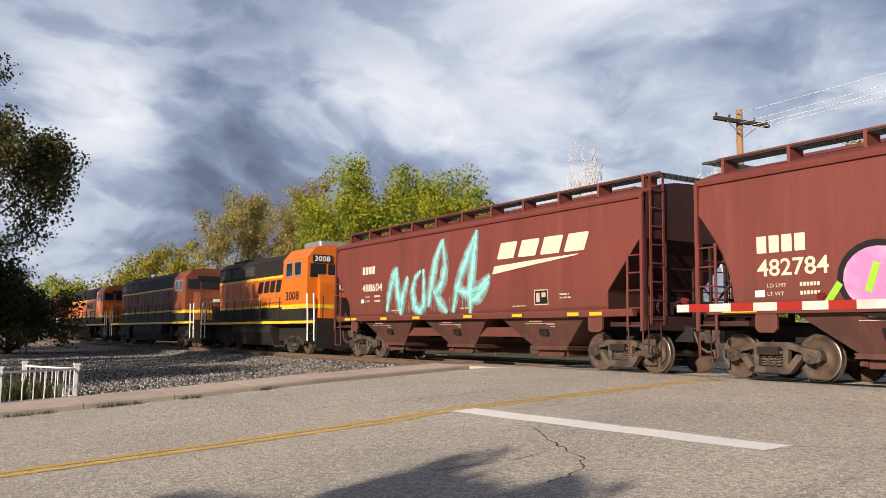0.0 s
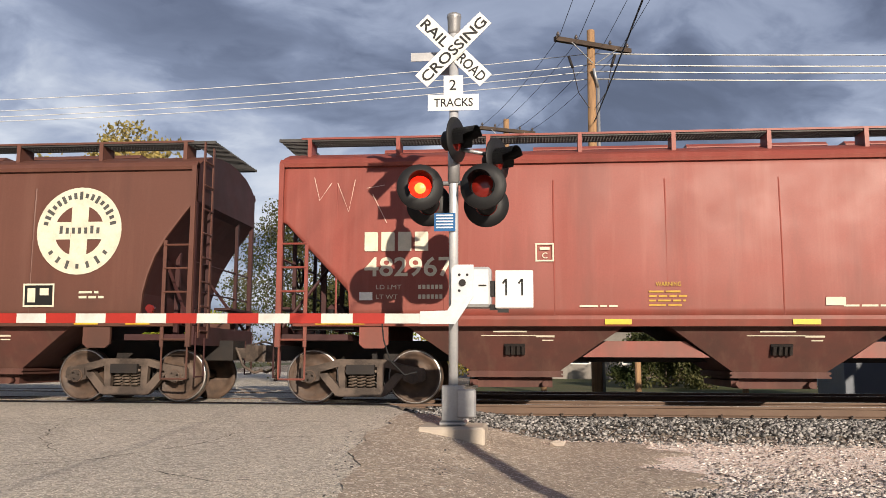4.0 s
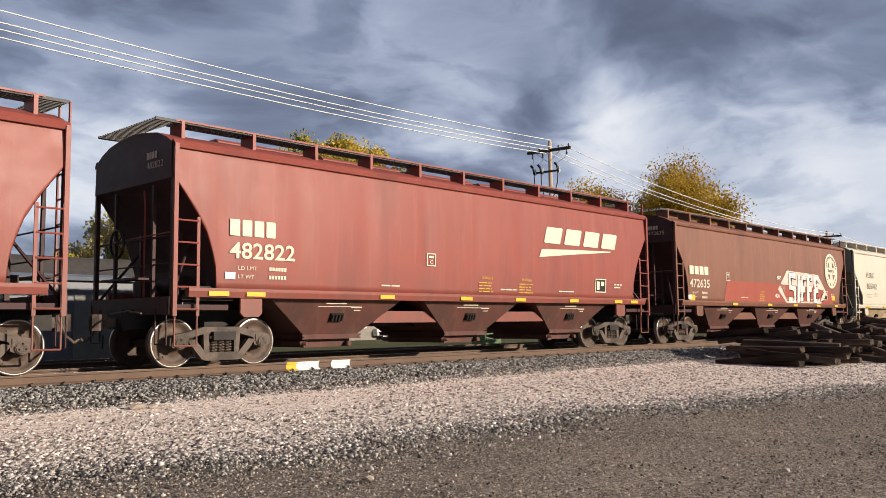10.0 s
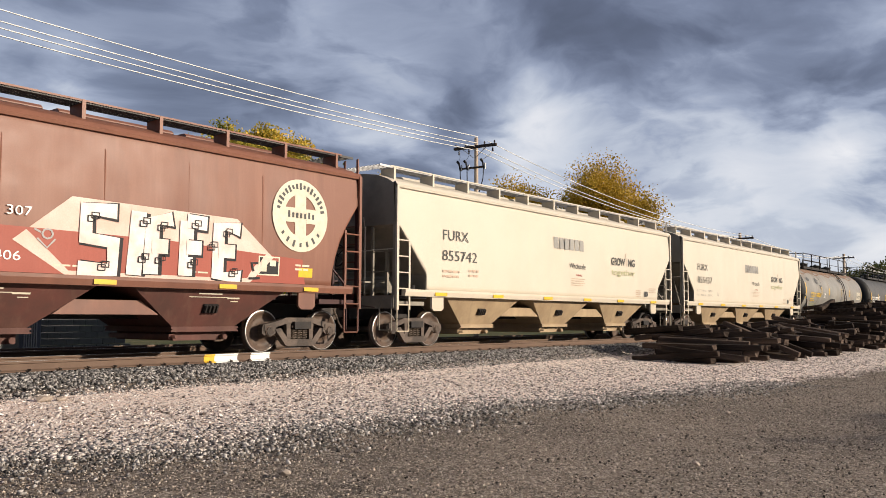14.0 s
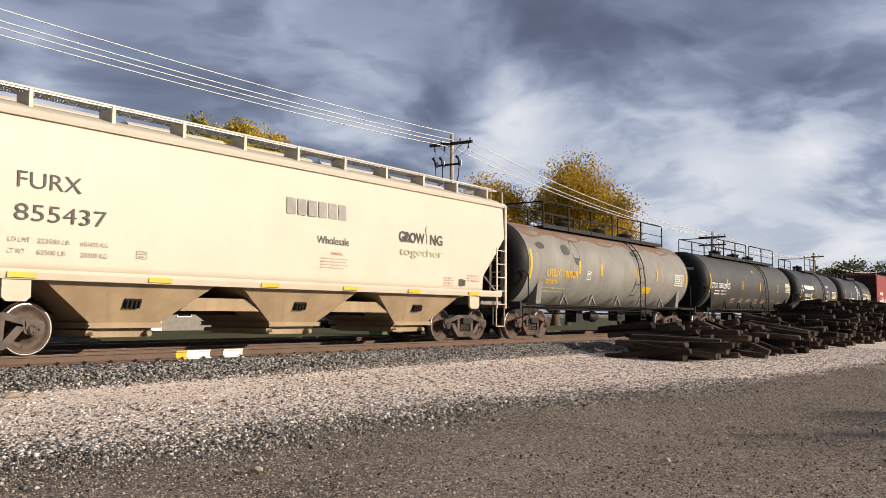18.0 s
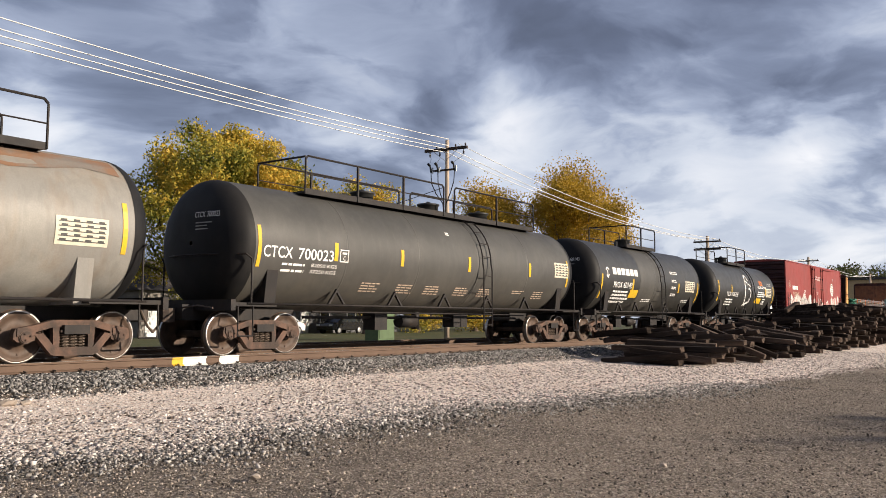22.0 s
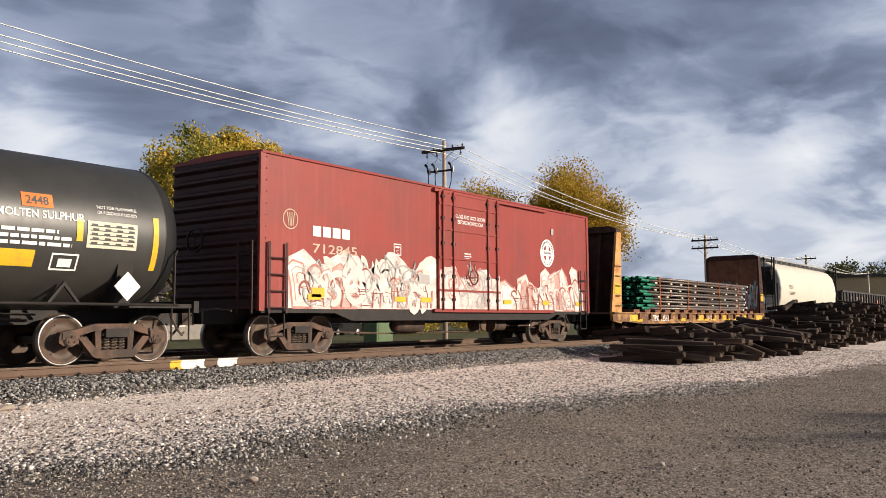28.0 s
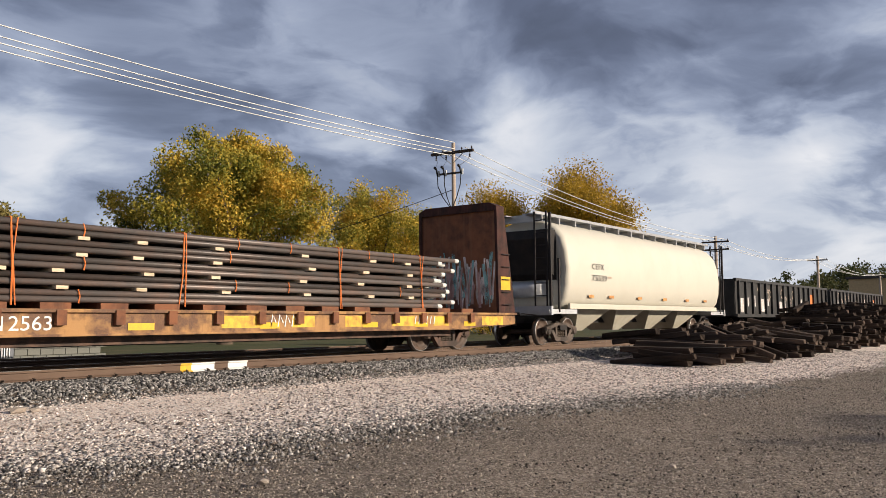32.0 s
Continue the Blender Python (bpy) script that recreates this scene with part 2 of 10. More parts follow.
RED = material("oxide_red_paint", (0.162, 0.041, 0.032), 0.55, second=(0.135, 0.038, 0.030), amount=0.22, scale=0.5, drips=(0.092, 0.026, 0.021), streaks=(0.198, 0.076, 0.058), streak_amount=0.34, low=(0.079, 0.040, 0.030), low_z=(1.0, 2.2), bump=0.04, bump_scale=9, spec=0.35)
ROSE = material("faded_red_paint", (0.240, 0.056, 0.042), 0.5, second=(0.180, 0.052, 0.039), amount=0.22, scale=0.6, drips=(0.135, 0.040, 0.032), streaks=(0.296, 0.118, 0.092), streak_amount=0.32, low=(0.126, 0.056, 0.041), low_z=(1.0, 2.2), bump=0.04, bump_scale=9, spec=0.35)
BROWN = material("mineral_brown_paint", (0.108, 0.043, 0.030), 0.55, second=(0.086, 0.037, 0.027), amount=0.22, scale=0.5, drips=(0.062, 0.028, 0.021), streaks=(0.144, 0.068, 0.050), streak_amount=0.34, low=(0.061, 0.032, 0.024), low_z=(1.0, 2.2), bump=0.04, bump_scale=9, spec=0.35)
FRESH_RED = material("fresh_orange_red_paint", (0.300, 0.072, 0.048), 0.5, second=(0.245, 0.062, 0.043), amount=0.3, scale=0.8, streaks=(0.34, 0.11, 0.08), streak_amount=0.3, bump=0.04, bump_scale=9)
TAN = material("sunned_brown_paint", (0.196, 0.084, 0.053), 0.5, second=(0.160, 0.070, 0.048), amount=0.22, scale=0.6, drips=(0.105, 0.045, 0.031), streaks=(0.264, 0.132, 0.088), streak_amount=0.34, low=(0.108, 0.050, 0.036), low_z=(1.0, 2.2), bump=0.04, bump_scale=9, spec=0.35)
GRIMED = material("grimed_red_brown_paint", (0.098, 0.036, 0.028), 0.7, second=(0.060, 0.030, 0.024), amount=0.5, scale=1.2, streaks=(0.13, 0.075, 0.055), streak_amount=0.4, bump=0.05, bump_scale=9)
# Both end paints hold the car ends' shade in the colour, along with soot.
END_DARK = material("sooty_shaded_end_maroon", (0.050, 0.018, 0.018), 0.6, second=(0.03, 0.014, 0.014), amount=0.5, scale=1.0, bump=0.05)
END_CREAM = material("sooty_shaded_end_cream", (0.24, 0.22, 0.18), 0.6, second=(0.14, 0.125, 0.10), amount=0.5, scale=1.0, bump=0.05)
# Near-black stands in for the shade on the tanks' domed ends.
TANK_END = material("shaded_black_tank_end", (0.011, 0.011, 0.012), 0.6, second=(0.02, 0.019, 0.018), amount=0.5, scale=1.0, bump=0.03, spec=0.2)
CREAM = material("cream_paint", (0.548, 0.500, 0.415), 0.5, second=(0.50, 0.452, 0.370), amount=0.35, scale=0.7, streaks=(0.560, 0.490, 0.370), streak_amount=0.35, low=(0.414, 0.333, 0.225), low_z=(0.7, 1.7), bump=0.04, bump_scale=9)
CREAM_LOW = material("dusty_tan_hopper_bays", (0.36, 0.27, 0.165), 0.7, second=(0.25, 0.18, 0.11), amount=0.5, scale=1.2, streaks=(0.18, 0.13, 0.09), streak_amount=0.4, bump=0.05)
IVORY = material("ivory_paint", (0.60, 0.570, 0.485), 0.5, second=(0.55, 0.52, 0.44), amount=0.4, scale=0.7, streaks=(0.561, 0.510, 0.399), streak_amount=0.35, low=(0.442, 0.391, 0.289), low_z=(0.7, 1.6), bump=0.05, bump_scale=9)
TANK_GREY = material("weathered_grey_tank_paint", (0.219, 0.212, 0.196), 0.5, second=(0.286, 0.275, 0.247), amount=0.6, scale=0.9, drips=(0.185, 0.125, 0.078), streaks=(0.150, 0.143, 0.132), streak_amount=0.5, low=(0.240, 0.173, 0.103), low_z=(4.3, 3.0), bump=0.05, bump_scale=12)
TANK_BLACK = material("satin_black_tank_paint", (0.026, 0.026, 0.025), 0.42, second=(0.038, 0.037, 0.035), amount=0.5, scale=1.0, streaks=(0.040, 0.046, 0.042), streak_amount=0.5, low=(0.052, 0.048, 0.040), low_z=(1.0, 2.2), bump=0.04, bump_scale=12, spec=0.5)
TANK_DULL = material("dusty_black_tank_paint", (0.050, 0.049, 0.046), 0.55, second=(0.068, 0.066, 0.061), amount=0.6, scale=1.0, streaks=(0.084, 0.081, 0.074), streak_amount=0.4, low=(0.100, 0.088, 0.070), low_z=(1.0, 2.2), bump=0.04, bump_scale=12, spec=0.45)
BLACK = material("grimy_black_steel", (0.015, 0.013, 0.013), 0.65, second=(0.028, 0.021, 0.017), amount=0.5, scale=2.5, bump=0.2)
STEEL = material("brown_grey_cast_steel", (0.105, 0.078, 0.062), 0.6, second=(0.036, 0.027, 0.022), amount=0.8, scale=3.0, bump=0.3, bump_scale=40)
WHEEL = material("rust_brown_wheel_steel", (0.098, 0.064, 0.046), 0.6, second=(0.040, 0.028, 0.022), amount=0.5, scale=4.0, bump=0.15)
TREAD = material("polished_wheel_rim", (0.50, 0.47, 0.44), 0.36, 1.0, amount=0.2, bump=0.0)
SPRING = material("dusty_spring_steel", (0.15, 0.115, 0.09), 0.7, amount=0.4, bump=0.2)
GRATE = material("galvanised_grating", (0.07, 0.068, 0.066), 0.6, 0.3, amount=0.4, bump=0.0)
PALE_STEEL = material("weathered_galvanised_steel", (0.42, 0.42, 0.42), 0.45, 0.6, second=(0.30, 0.30, 0.31), amount=0.4, bump=0.05)
GATE_STEEL = material("bright_aluminium_casting", (0.56, 0.57, 0.58), 0.45, 0.35, second=(0.42, 0.43, 0.45), amount=0.4, bump=0.05)
LETTER = material("cream_lettering", (0.629, 0.578, 0.459), 0.6, amount=0.25, scale=6, bump=0.0)
LETTER_FADED = material("faded_cream_lettering", (0.52, 0.40, 0.31), 0.6, amount=0.4, scale=9, bump=0.0)
LETTER_WHITE = material("white_lettering", (0.80, 0.79, 0.76), 0.6, amount=0.2, scale=6, bump=0.0)
LETTER_DARK = material("charcoal_lettering", (0.075, 0.075, 0.072), 0.6, amount=0.3, bump=0.0)
LETTER_GREY = material("grey_lettering", (0.30, 0.29, 0.27), 0.6, amount=0.3, bump=0.0)
LETTER_OLIVE = material("olive_lettering", (0.42, 0.43, 0.24), 0.6, amount=0.3, bump=0.0)
REFLECT = material("yellow_reflective_tape", (0.680, 0.425, 0.025), 0.4, second=(0.527, 0.340, 0.043), amount=0.5, scale=8, bump=0.0)
STENCIL_GOLD = material("faded_gold_stencil", (0.50, 0.30, 0.045), 0.6, amount=0.4, scale=7, bump=0.0)
REFLECT_RED = material("red_reflective_tape", (0.32, 0.022, 0.015), 0.5, amount=0.2, bump=0.0)
WHITE = material("white_paint", (0.702, 0.702, 0.684), 0.5, second=(0.594, 0.585, 0.558), amount=0.3, scale=5, bump=0.03)
GATE_WHITE = material("grimy_white_reflective_tape", (0.56, 0.545, 0.51), 0.5, second=(0.42, 0.40, 0.37), amount=0.4, scale=4, bump=0.02)
SIGN_BLACK = material("black_sign_print", (0.012, 0.012, 0.012), 0.5, amount=0.2, bump=0.0)
SIGN_BLUE = material("blue_enamel_plate", (0.012, 0.10, 0.27), 0.4, amount=0.2, bump=0.0)
ORANGE = material("locomotive_orange_paint", (0.612, 0.149, 0.015), 0.4, second=(0.527, 0.128, 0.017), amount=0.4, scale=1.0, streaks=(0.383, 0.111, 0.025), streak_amount=0.4, bump=0.03, bump_scale=9)
# Dirt and the tree shade over the locomotive are both in this colour.
ORANGE_DIRTY = material("dirty_shaded_orange_paint", (0.22, 0.058, 0.022), 0.6, second=(0.10, 0.036, 0.02), amount=0.6, scale=1.0, streaks=(0.14, 0.055, 0.03), streak_amount=0.6, low=(0.07, 0.05, 0.04), low_z=(1.2, 2.6), bump=0.04, bump_scale=9)
YELLOW = material("locomotive_yellow_stripe", (0.80, 0.52, 0.03), 0.45, amount=0.3, bump=0.0)
DARK_GLASS = glass("dark_cab_glass")
GRAF_PINK = material("pink_spray_paint", (0.680, 0.204, 0.425), 0.6, second=(0.731, 0.357, 0.544), amount=0.6, scale=1.6, bump=0.0)
GRAF_BLACK = material("black_spray_paint", (0.012, 0.010, 0.012), 0.6, bump=0.0)
GRAF_GREEN = material("lime_spray_paint", (0.32, 0.62, 0.05), 0.6, bump=0.0)
GRAF_WHITE = material("white_spray_paint", (0.74, 0.68, 0.64), 0.7, second=(0.62, 0.45, 0.40), amount=0.5, scale=2.2, bump=0.0)
GRAF_BLUSH = material("blush_spray_paint", (0.62, 0.43, 0.36), 0.7, second=(0.70, 0.56, 0.50), amount=0.5, scale=1.5, bump=0.0)
GRAF_PALE = material("rosy_white_spray_paint", (0.60, 0.40, 0.36), 0.7, second=(0.70, 0.58, 0.54), amount=0.5, scale=3, bump=0.0)
GRAF_GREY = material("grey_spray_paint", (0.34, 0.335, 0.33), 0.7, second=(0.40, 0.36, 0.34), amount=0.4, bump=0.0)
def spray(name, color, cover):
    """Thin spray paint: speckled cover that lets the paint below show through."""
    m = bpy.data.materials.new(name)
    m.use_nodes = True
    nodes, links = m.node_tree.nodes, m.node_tree.links
    bsdf = nodes["Principled BSDF"]
    bsdf.inputs["Base Color"].default_value = (*color, 1)
    bsdf.inputs["Roughness"].default_value = 0.7
    tc = nodes.new("ShaderNodeTexCoord")
    total = None
    for scale, part_ in ((3.5, 0.45), (55.0, 0.55)):
        n = nodes.new("ShaderNodeTexNoise")
        n.inputs["Scale"].default_value, n.inputs["Detail"].default_value = scale, 3.0
        links.new(tc.outputs["Object"], n.inputs["Vector"])
        k = nodes.new("ShaderNodeMath")
        k.operation = "MULTIPLY_ADD"
        links.new(n.outputs[0], k.inputs[0])
        k.inputs[1].default_value, k.inputs[2].default_value = part_, 0.0
        if total is not None:
            links.new(total, k.inputs[2])
        total = k.outputs[0]
    r = nodes.new("ShaderNodeMapRange")
    r.inputs[1].default_value, r.inputs[2].default_value, r.inputs[3].default_value, r.inputs[4].default_value = 0.36, 0.62, max(0.0, cover - 0.35), min(1.0, cover + 0.35)
    links.new(total, r.inputs[0])
    links.new(r.outputs[0], bsdf.inputs["Alpha"])
    return m


TEAL_FAINT = spray("faint_teal_overspray", (0.32, 0.62, 0.62), 0.16)
TEAL_SOFT = spray("soft_teal_spray_paint", (0.30, 0.66, 0.66), 0.42)
TEAL_FULL = spray("dense_teal_spray_paint", (0.28, 0.68, 0.68), 0.78)
VEIL = spray("thin_white_spray_paint", (0.76, 0.70, 0.66), 0.72)
VEIL_ROSE = spray("thin_rose_spray_paint", (0.55, 0.34, 0.30), 0.7)
GRAF_HAZE = material("thin_grey_white_spray_paint", (0.52, 0.50, 0.47), 0.7, second=(0.66, 0.60, 0.56), amount=0.6, scale=3.0, bump=0.0)
GRAF_MAROON = material("maroon_line_paint", (0.235, 0.062, 0.045), 0.65, second=(0.32, 0.12, 0.095), amount=0.5, scale=5.0, bump=0.0)
GRAF_ROSE = material("dusty_rose_spray_paint", (0.40, 0.17, 0.14), 0.7, second=(0.52, 0.30, 0.26), amount=0.5, scale=4.0, bump=0.0)
BOXCAR_RED = material("boxcar_red_paint", (0.250, 0.036, 0.029), 0.5, second=(0.170, 0.040, 0.033), amount=0.4, scale=0.6, streaks=(0.312, 0.078, 0.061), streak_amount=0.35, bump=0.06, bump_scale=7)
RUST = material("flaking_rust", (0.215, 0.088, 0.044), 0.85, second=(0.095, 0.045, 0.030), amount=0.6, scale=2.2, streaks=(0.25, 0.13, 0.07), streak_amount=0.5, bump=0.3)
# Rust with the sunless bulkhead face's shade put into the colour.
BULK_RUST = material("shaded_flaking_bulkhead_rust", (0.060, 0.022, 0.017), 0.8, second=(0.022, 0.012, 0.010), amount=0.7, scale=2.4, streaks=(0.14, 0.06, 0.038), streak_amount=0.4, bump=0.3)
DULL_YELLOW = material("worn_yellow_paint_on_steel", (0.37, 0.20, 0.075), 0.65, second=(0.10, 0.050, 0.034), amount=0.9, scale=1.7, streaks=(0.145, 0.072, 0.034), streak_amount=0.45, bump=0.15)
SAND_YELLOW = material("faded_bulkhead_yellow", (0.56, 0.30, 0.10), 0.65, second=(0.30, 0.10, 0.035), amount=0.5, scale=2.2, bump=0.12)
PIPE = material("dark_steel_pipe", (0.098, 0.086, 0.080), 0.42, 0.2, second=(0.14, 0.098, 0.080), amount=0.5, scale=1.5, bump=0.06, per_object=0.5)
PIPE_GREEN = material("green_pipe_cap", (0.014, 0.16, 0.095), 0.45, second=(0.02, 0.25, 0.15), amount=0.3, bump=0.0, per_object=0.25)
PIPE_END = material("white_pipe_protector", (0.66, 0.68, 0.65), 0.5, bump=0.0)
STRAP = material("orange_lashing_strap", (0.72, 0.20, 0.05), 0.7, bump=0.0)
LUMBER = material("pale_dunnage_wood", (0.66, 0.55, 0.40), 0.8, second=(0.32, 0.22, 0.12), amount=0.4, bump=0.2, stretch=(1, 8, 8))
GONDOLA = material("gondola_black_paint", (0.026, 0.026, 0.026), 0.55, second=(0.055, 0.05, 0.045), amount=0.5, scale=1.2, bump=0.08)

ASPHALT = material("worn_road_asphalt", (0.64, 0.57, 0.47), 0.9, second=(0.462, 0.418, 0.358), amount=0.5, scale=0.35, grain=34, bump=1.0, bump_scale=75, spec=0.2, cells=((85, (0.176, 0.157, 0.134), (0.880, 0.814, 0.726), 0.26), (30, (0.319, 0.288, 0.248), (0.616, 0.561, 0.495), 0.12)))
CONCRETE = material("light_concrete", (0.46, 0.40, 0.33), 0.85, second=(0.36, 0.31, 0.26), amount=0.5, scale=1.2, bump=0.3)
CONCRETE_PINK = material("pinkish_sidewalk_concrete", (0.58, 0.46, 0.38), 0.85, second=(0.46, 0.36, 0.30), amount=0.5, scale=0.8, bump=0.3)
ROAD_YELLOW = material("yellow_road_paint", (0.82, 0.50, 0.05), 0.75, second=(0.55, 0.35, 0.07), amount=0.3, scale=3.0, grain=50, bump=0.3)
ROAD_WHITE = material("white_road_paint", (0.93, 0.92, 0.89), 0.75, second=(0.80, 0.77, 0.72), amount=0.2, scale=3.0, grain=50, bump=0.3)
GRAVEL = material("dark_compacted_gravel", (0.315, 0.258, 0.205), 0.95, second=(0.147, 0.124, 0.103), amount=0.6, scale=0.4, grain=30, bump=1.0, bump_scale=34, spec=0.15, cells=((95, (0.060, 0.050, 0.042), (0.640, 0.560, 0.480), 0.15), (38, (0.095, 0.079, 0.065), (0.430, 0.372, 0.315), 0.12)))
PALE_GRAVEL = material("pale_pinkish_gravel", (0.88, 0.69, 0.575), 0.95, second=(0.66, 0.49, 0.38), amount=0.5, scale=0.35, grain=24, bump=0.6, bump_scale=30, spec=0.15, cells=((24, (0.20, 0.155, 0.13), (0.985, 0.90, 0.83), 0.50), (52, (0.22, 0.17, 0.14), (0.97, 0.89, 0.81), 0.36)))
DIRT = material("tan_packed_dirt", (0.50, 0.415, 0.325), 0.95, second=(0.39, 0.325, 0.262), amount=0.55, scale=0.8, grain=30, bump=1.0, bump_scale=40, spec=0.15, cells=((60, (0.203, 0.165, 0.135), (0.891, 0.810, 0.702), 0.11), (24, (0.284, 0.232, 0.189), (0.594, 0.527, 0.446), 0.12)))
CRACK = material("tar_dark_crack", (0.055, 0.048, 0.042), 0.9, amount=0.4, bump=0.3)
STONE_PALE = material("pale_gravel_stone", (0.40, 0.345, 0.29), 0.9, second=(0.30, 0.25, 0.21), amount=0.5, scale=1.3, bump=0.2, spec=0.15)
STONE_DARK = material("grey_ballast_stone", (0.19, 0.175, 0.165), 0.85, second=(0.12, 0.11, 0.105), amount=0.5, scale=2.0, bump=0.2, spec=0.2)
RAIL_SIDE = material("brown_rusted_rail", (0.135, 0.088, 0.062), 0.75, second=(0.10, 0.064, 0.047), amount=0.4, scale=2, bump=0.15)
RAIL_TOP = material("polished_rail_head", (0.55, 0.53, 0.51), 0.25, 1.0, amount=0.1, bump=0.0)
TIE_WOOD = material("creosoted_tie_timber", (0.040, 0.029, 0.023), 0.9, second=(0.110, 0.080, 0.062), amount=0.5, scale=2.0, bump=0.5, bump_scale=30, stretch=(0.3, 3, 3), per_object=0.6, spec=0.12)
POLE_WOOD = material("weathered_pole_timber", (0.34, 0.205, 0.105), 0.85, second=(0.20, 0.12, 0.07), amount=0.5, scale=3.0, bump=0.3, stretch=(6, 6, 0.4))
POLE_PALE = material("grey_pole_timber", (0.46, 0.37, 0.29), 0.85, second=(0.30, 0.24, 0.185), amount=0.5, scale=3.0, bump=0.3, stretch=(6, 6, 0.4))
ARM_WOOD = material("dark_crossarm_timber", (0.05, 0.036, 0.028), 0.85, second=(0.09, 0.062, 0.045), amount=0.4, bump=0.3)
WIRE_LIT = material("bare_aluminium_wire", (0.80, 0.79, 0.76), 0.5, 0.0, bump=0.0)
WIRE_DARK = material("black_insulated_cable", (0.02, 0.02, 0.022), 0.6, bump=0.0)
PORCELAIN = material("dark_brown_porcelain_insulator", (0.09, 0.075, 0.07), 0.3, bump=0.0)
BARK = material("grey_brown_bark", (0.12, 0.09, 0.065), 0.9, second=(0.07, 0.052, 0.04), amount=0.5, scale=4, bump=0.5, bump_scale=25, stretch=(4, 4, 0.6))
BARK_PALE = material("bleached_dead_branches", (0.58, 0.54, 0.50), 0.9, second=(0.44, 0.41, 0.38), amount=0.4, bump=0.2)
GRASS = material("rough_grass", (0.058, 0.072, 0.026), 0.95, second=(0.11, 0.095, 0.045), amount=0.6, scale=0.5, grain=30, bump=0.8, bump_scale=20)
LEAF_GREEN = leaves("green_leaves", (0.10, 0.185, 0.02), (0.52, 0.46, 0.035))
LEAF_YELLOW = leaves("yellow_green_leaves", (0.20, 0.20, 0.03), (0.46, 0.36, 0.05))
LEAF_PALE = leaves("pale_olive_leaves", (0.20, 0.18, 0.06), (0.54, 0.42, 0.15))
LEAF_GOLD = leaves("golden_leaves", (0.26, 0.18, 0.025), (0.66, 0.42, 0.045))
LEAF_MIXED = leaves("green_and_gold_leaves", (0.10, 0.135, 0.026), (0.88, 0.56, 0.09), (0.40, 0.33, 0.050))
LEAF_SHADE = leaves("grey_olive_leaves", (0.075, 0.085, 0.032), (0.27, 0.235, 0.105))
LEAF_DARK = leaves("dark_green_leaves", (0.028, 0.045, 0.015), (0.135, 0.125, 0.05))
HOUSE_WALL = material("grey_house_siding", (0.12, 0.12, 0.125), 0.8, amount=0.3, bump=0.1)
HOUSE_PALE = material("pale_stucco", (0.24, 0.22, 0.195), 0.85, amount=0.3, bump=0.15)
ROOFING = material("dark_asphalt_shingle", (0.07, 0.062, 0.058), 0.9, amount=0.4, bump=0.4)
BUILDING_TAN = material("tan_metal_cladding", (0.50, 0.36, 0.20), 0.7, amount=0.3, bump=0.1)
CABINET_GREEN = material("sage_green_cabinet_paint", (0.10, 0.15, 0.075), 0.5, amount=0.2, bump=0.02)
CAR_WHITE = material("white_car_paint", (0.72, 0.73, 0.74), 0.25, amount=0.05, bump=0.0, spec=0.6)
CAR_BLACK = material("black_car_paint", (0.015, 0.015, 0.017), 0.2, amount=0.05, bump=0.0, spec=0.6)
RUBBER = material("black_rubber", (0.018, 0.018, 0.018), 0.85, bump=0.1)
LAMP_HOOD = material("matt_black_lamp_hood", (0.014, 0.014, 0.015), 0.55, amount=0.2, bump=0.05)
LAMP_LIT = material("lit_red_signal_lens", (1.0, 0.018, 0.006), 0.3, emit=1.1, bump=0.0)
LAMP_CORE = material("glowing_orange_lens_centre", (1.0, 0.12, 0.02), 0.3, emit=2.4, bump=0.0)
LAMP_DIM = material("unlit_red_signal_lens", (0.17, 0.012, 0.008), 0.2, emit=0.03, bump=0.0, spec=0.6)


def stone_material(name, dark, light):
    m = bpy.data.materials.new(name)
    m.use_nodes = True
    nodes, links = m.node_tree.nodes, m.node_tree.links
    bsdf = nodes["Principled BSDF"]
    geo = nodes.new("ShaderNodeNewGeometry")
    r = nodes.new("ShaderNodeValToRGB")
    r.color_ramp.elements[0].color, r.color_ramp.elements[1].color = (*dark, 1), (*light, 1)
    e = r.color_ramp.elements.new(0.45)
    e.color = (*(a * 0.55 + b * 0.45 * 0.8 for a, b in zip(dark, light)), 1)
    links.new(geo.outputs["Random Per Island"], r.inputs[0])
    tc = nodes.new("ShaderNodeTexCoord")
    n = nodes.new("ShaderNodeTexNoise")
    n.inputs["Scale"].default_value = 22.0
    links.new(tc.outputs["Object"], n.inputs["Vector"])
    mx = nodes.new("ShaderNodeMix")
    mx.data_type, mx.blend_type = "RGBA", "MULTIPLY"
    mx.inputs[0].default_value = 0.5
    links.new(r.outputs[0], mx.inputs[6])
    links.new(n.outputs[0], mx.inputs[7])
    links.new(mx.outputs[2], bsdf.inputs["Base Color"])
    bsdf.inputs["Roughness"].default_value = 0.85
    bsdf.inputs["Specular IOR Level"].default_value = 0.2
    return m


STONE_BALLAST = stone_material("grey_ballast_stones", (0.028, 0.027, 0.027), (0.56, 0.535, 0.51))
STONE_LIGHT = stone_material("pale_gravel_stones", (0.13, 0.10, 0.084), (1.0, 0.90, 0.83))
STONE_GREY = stone_material("mixed_grey_stones", (0.035, 0.033, 0.032), (0.66, 0.62, 0.58))
STONE_LOT = stone_material("brown_lot_stones", (0.034, 0.028, 0.024), (0.66, 0.57, 0.48))


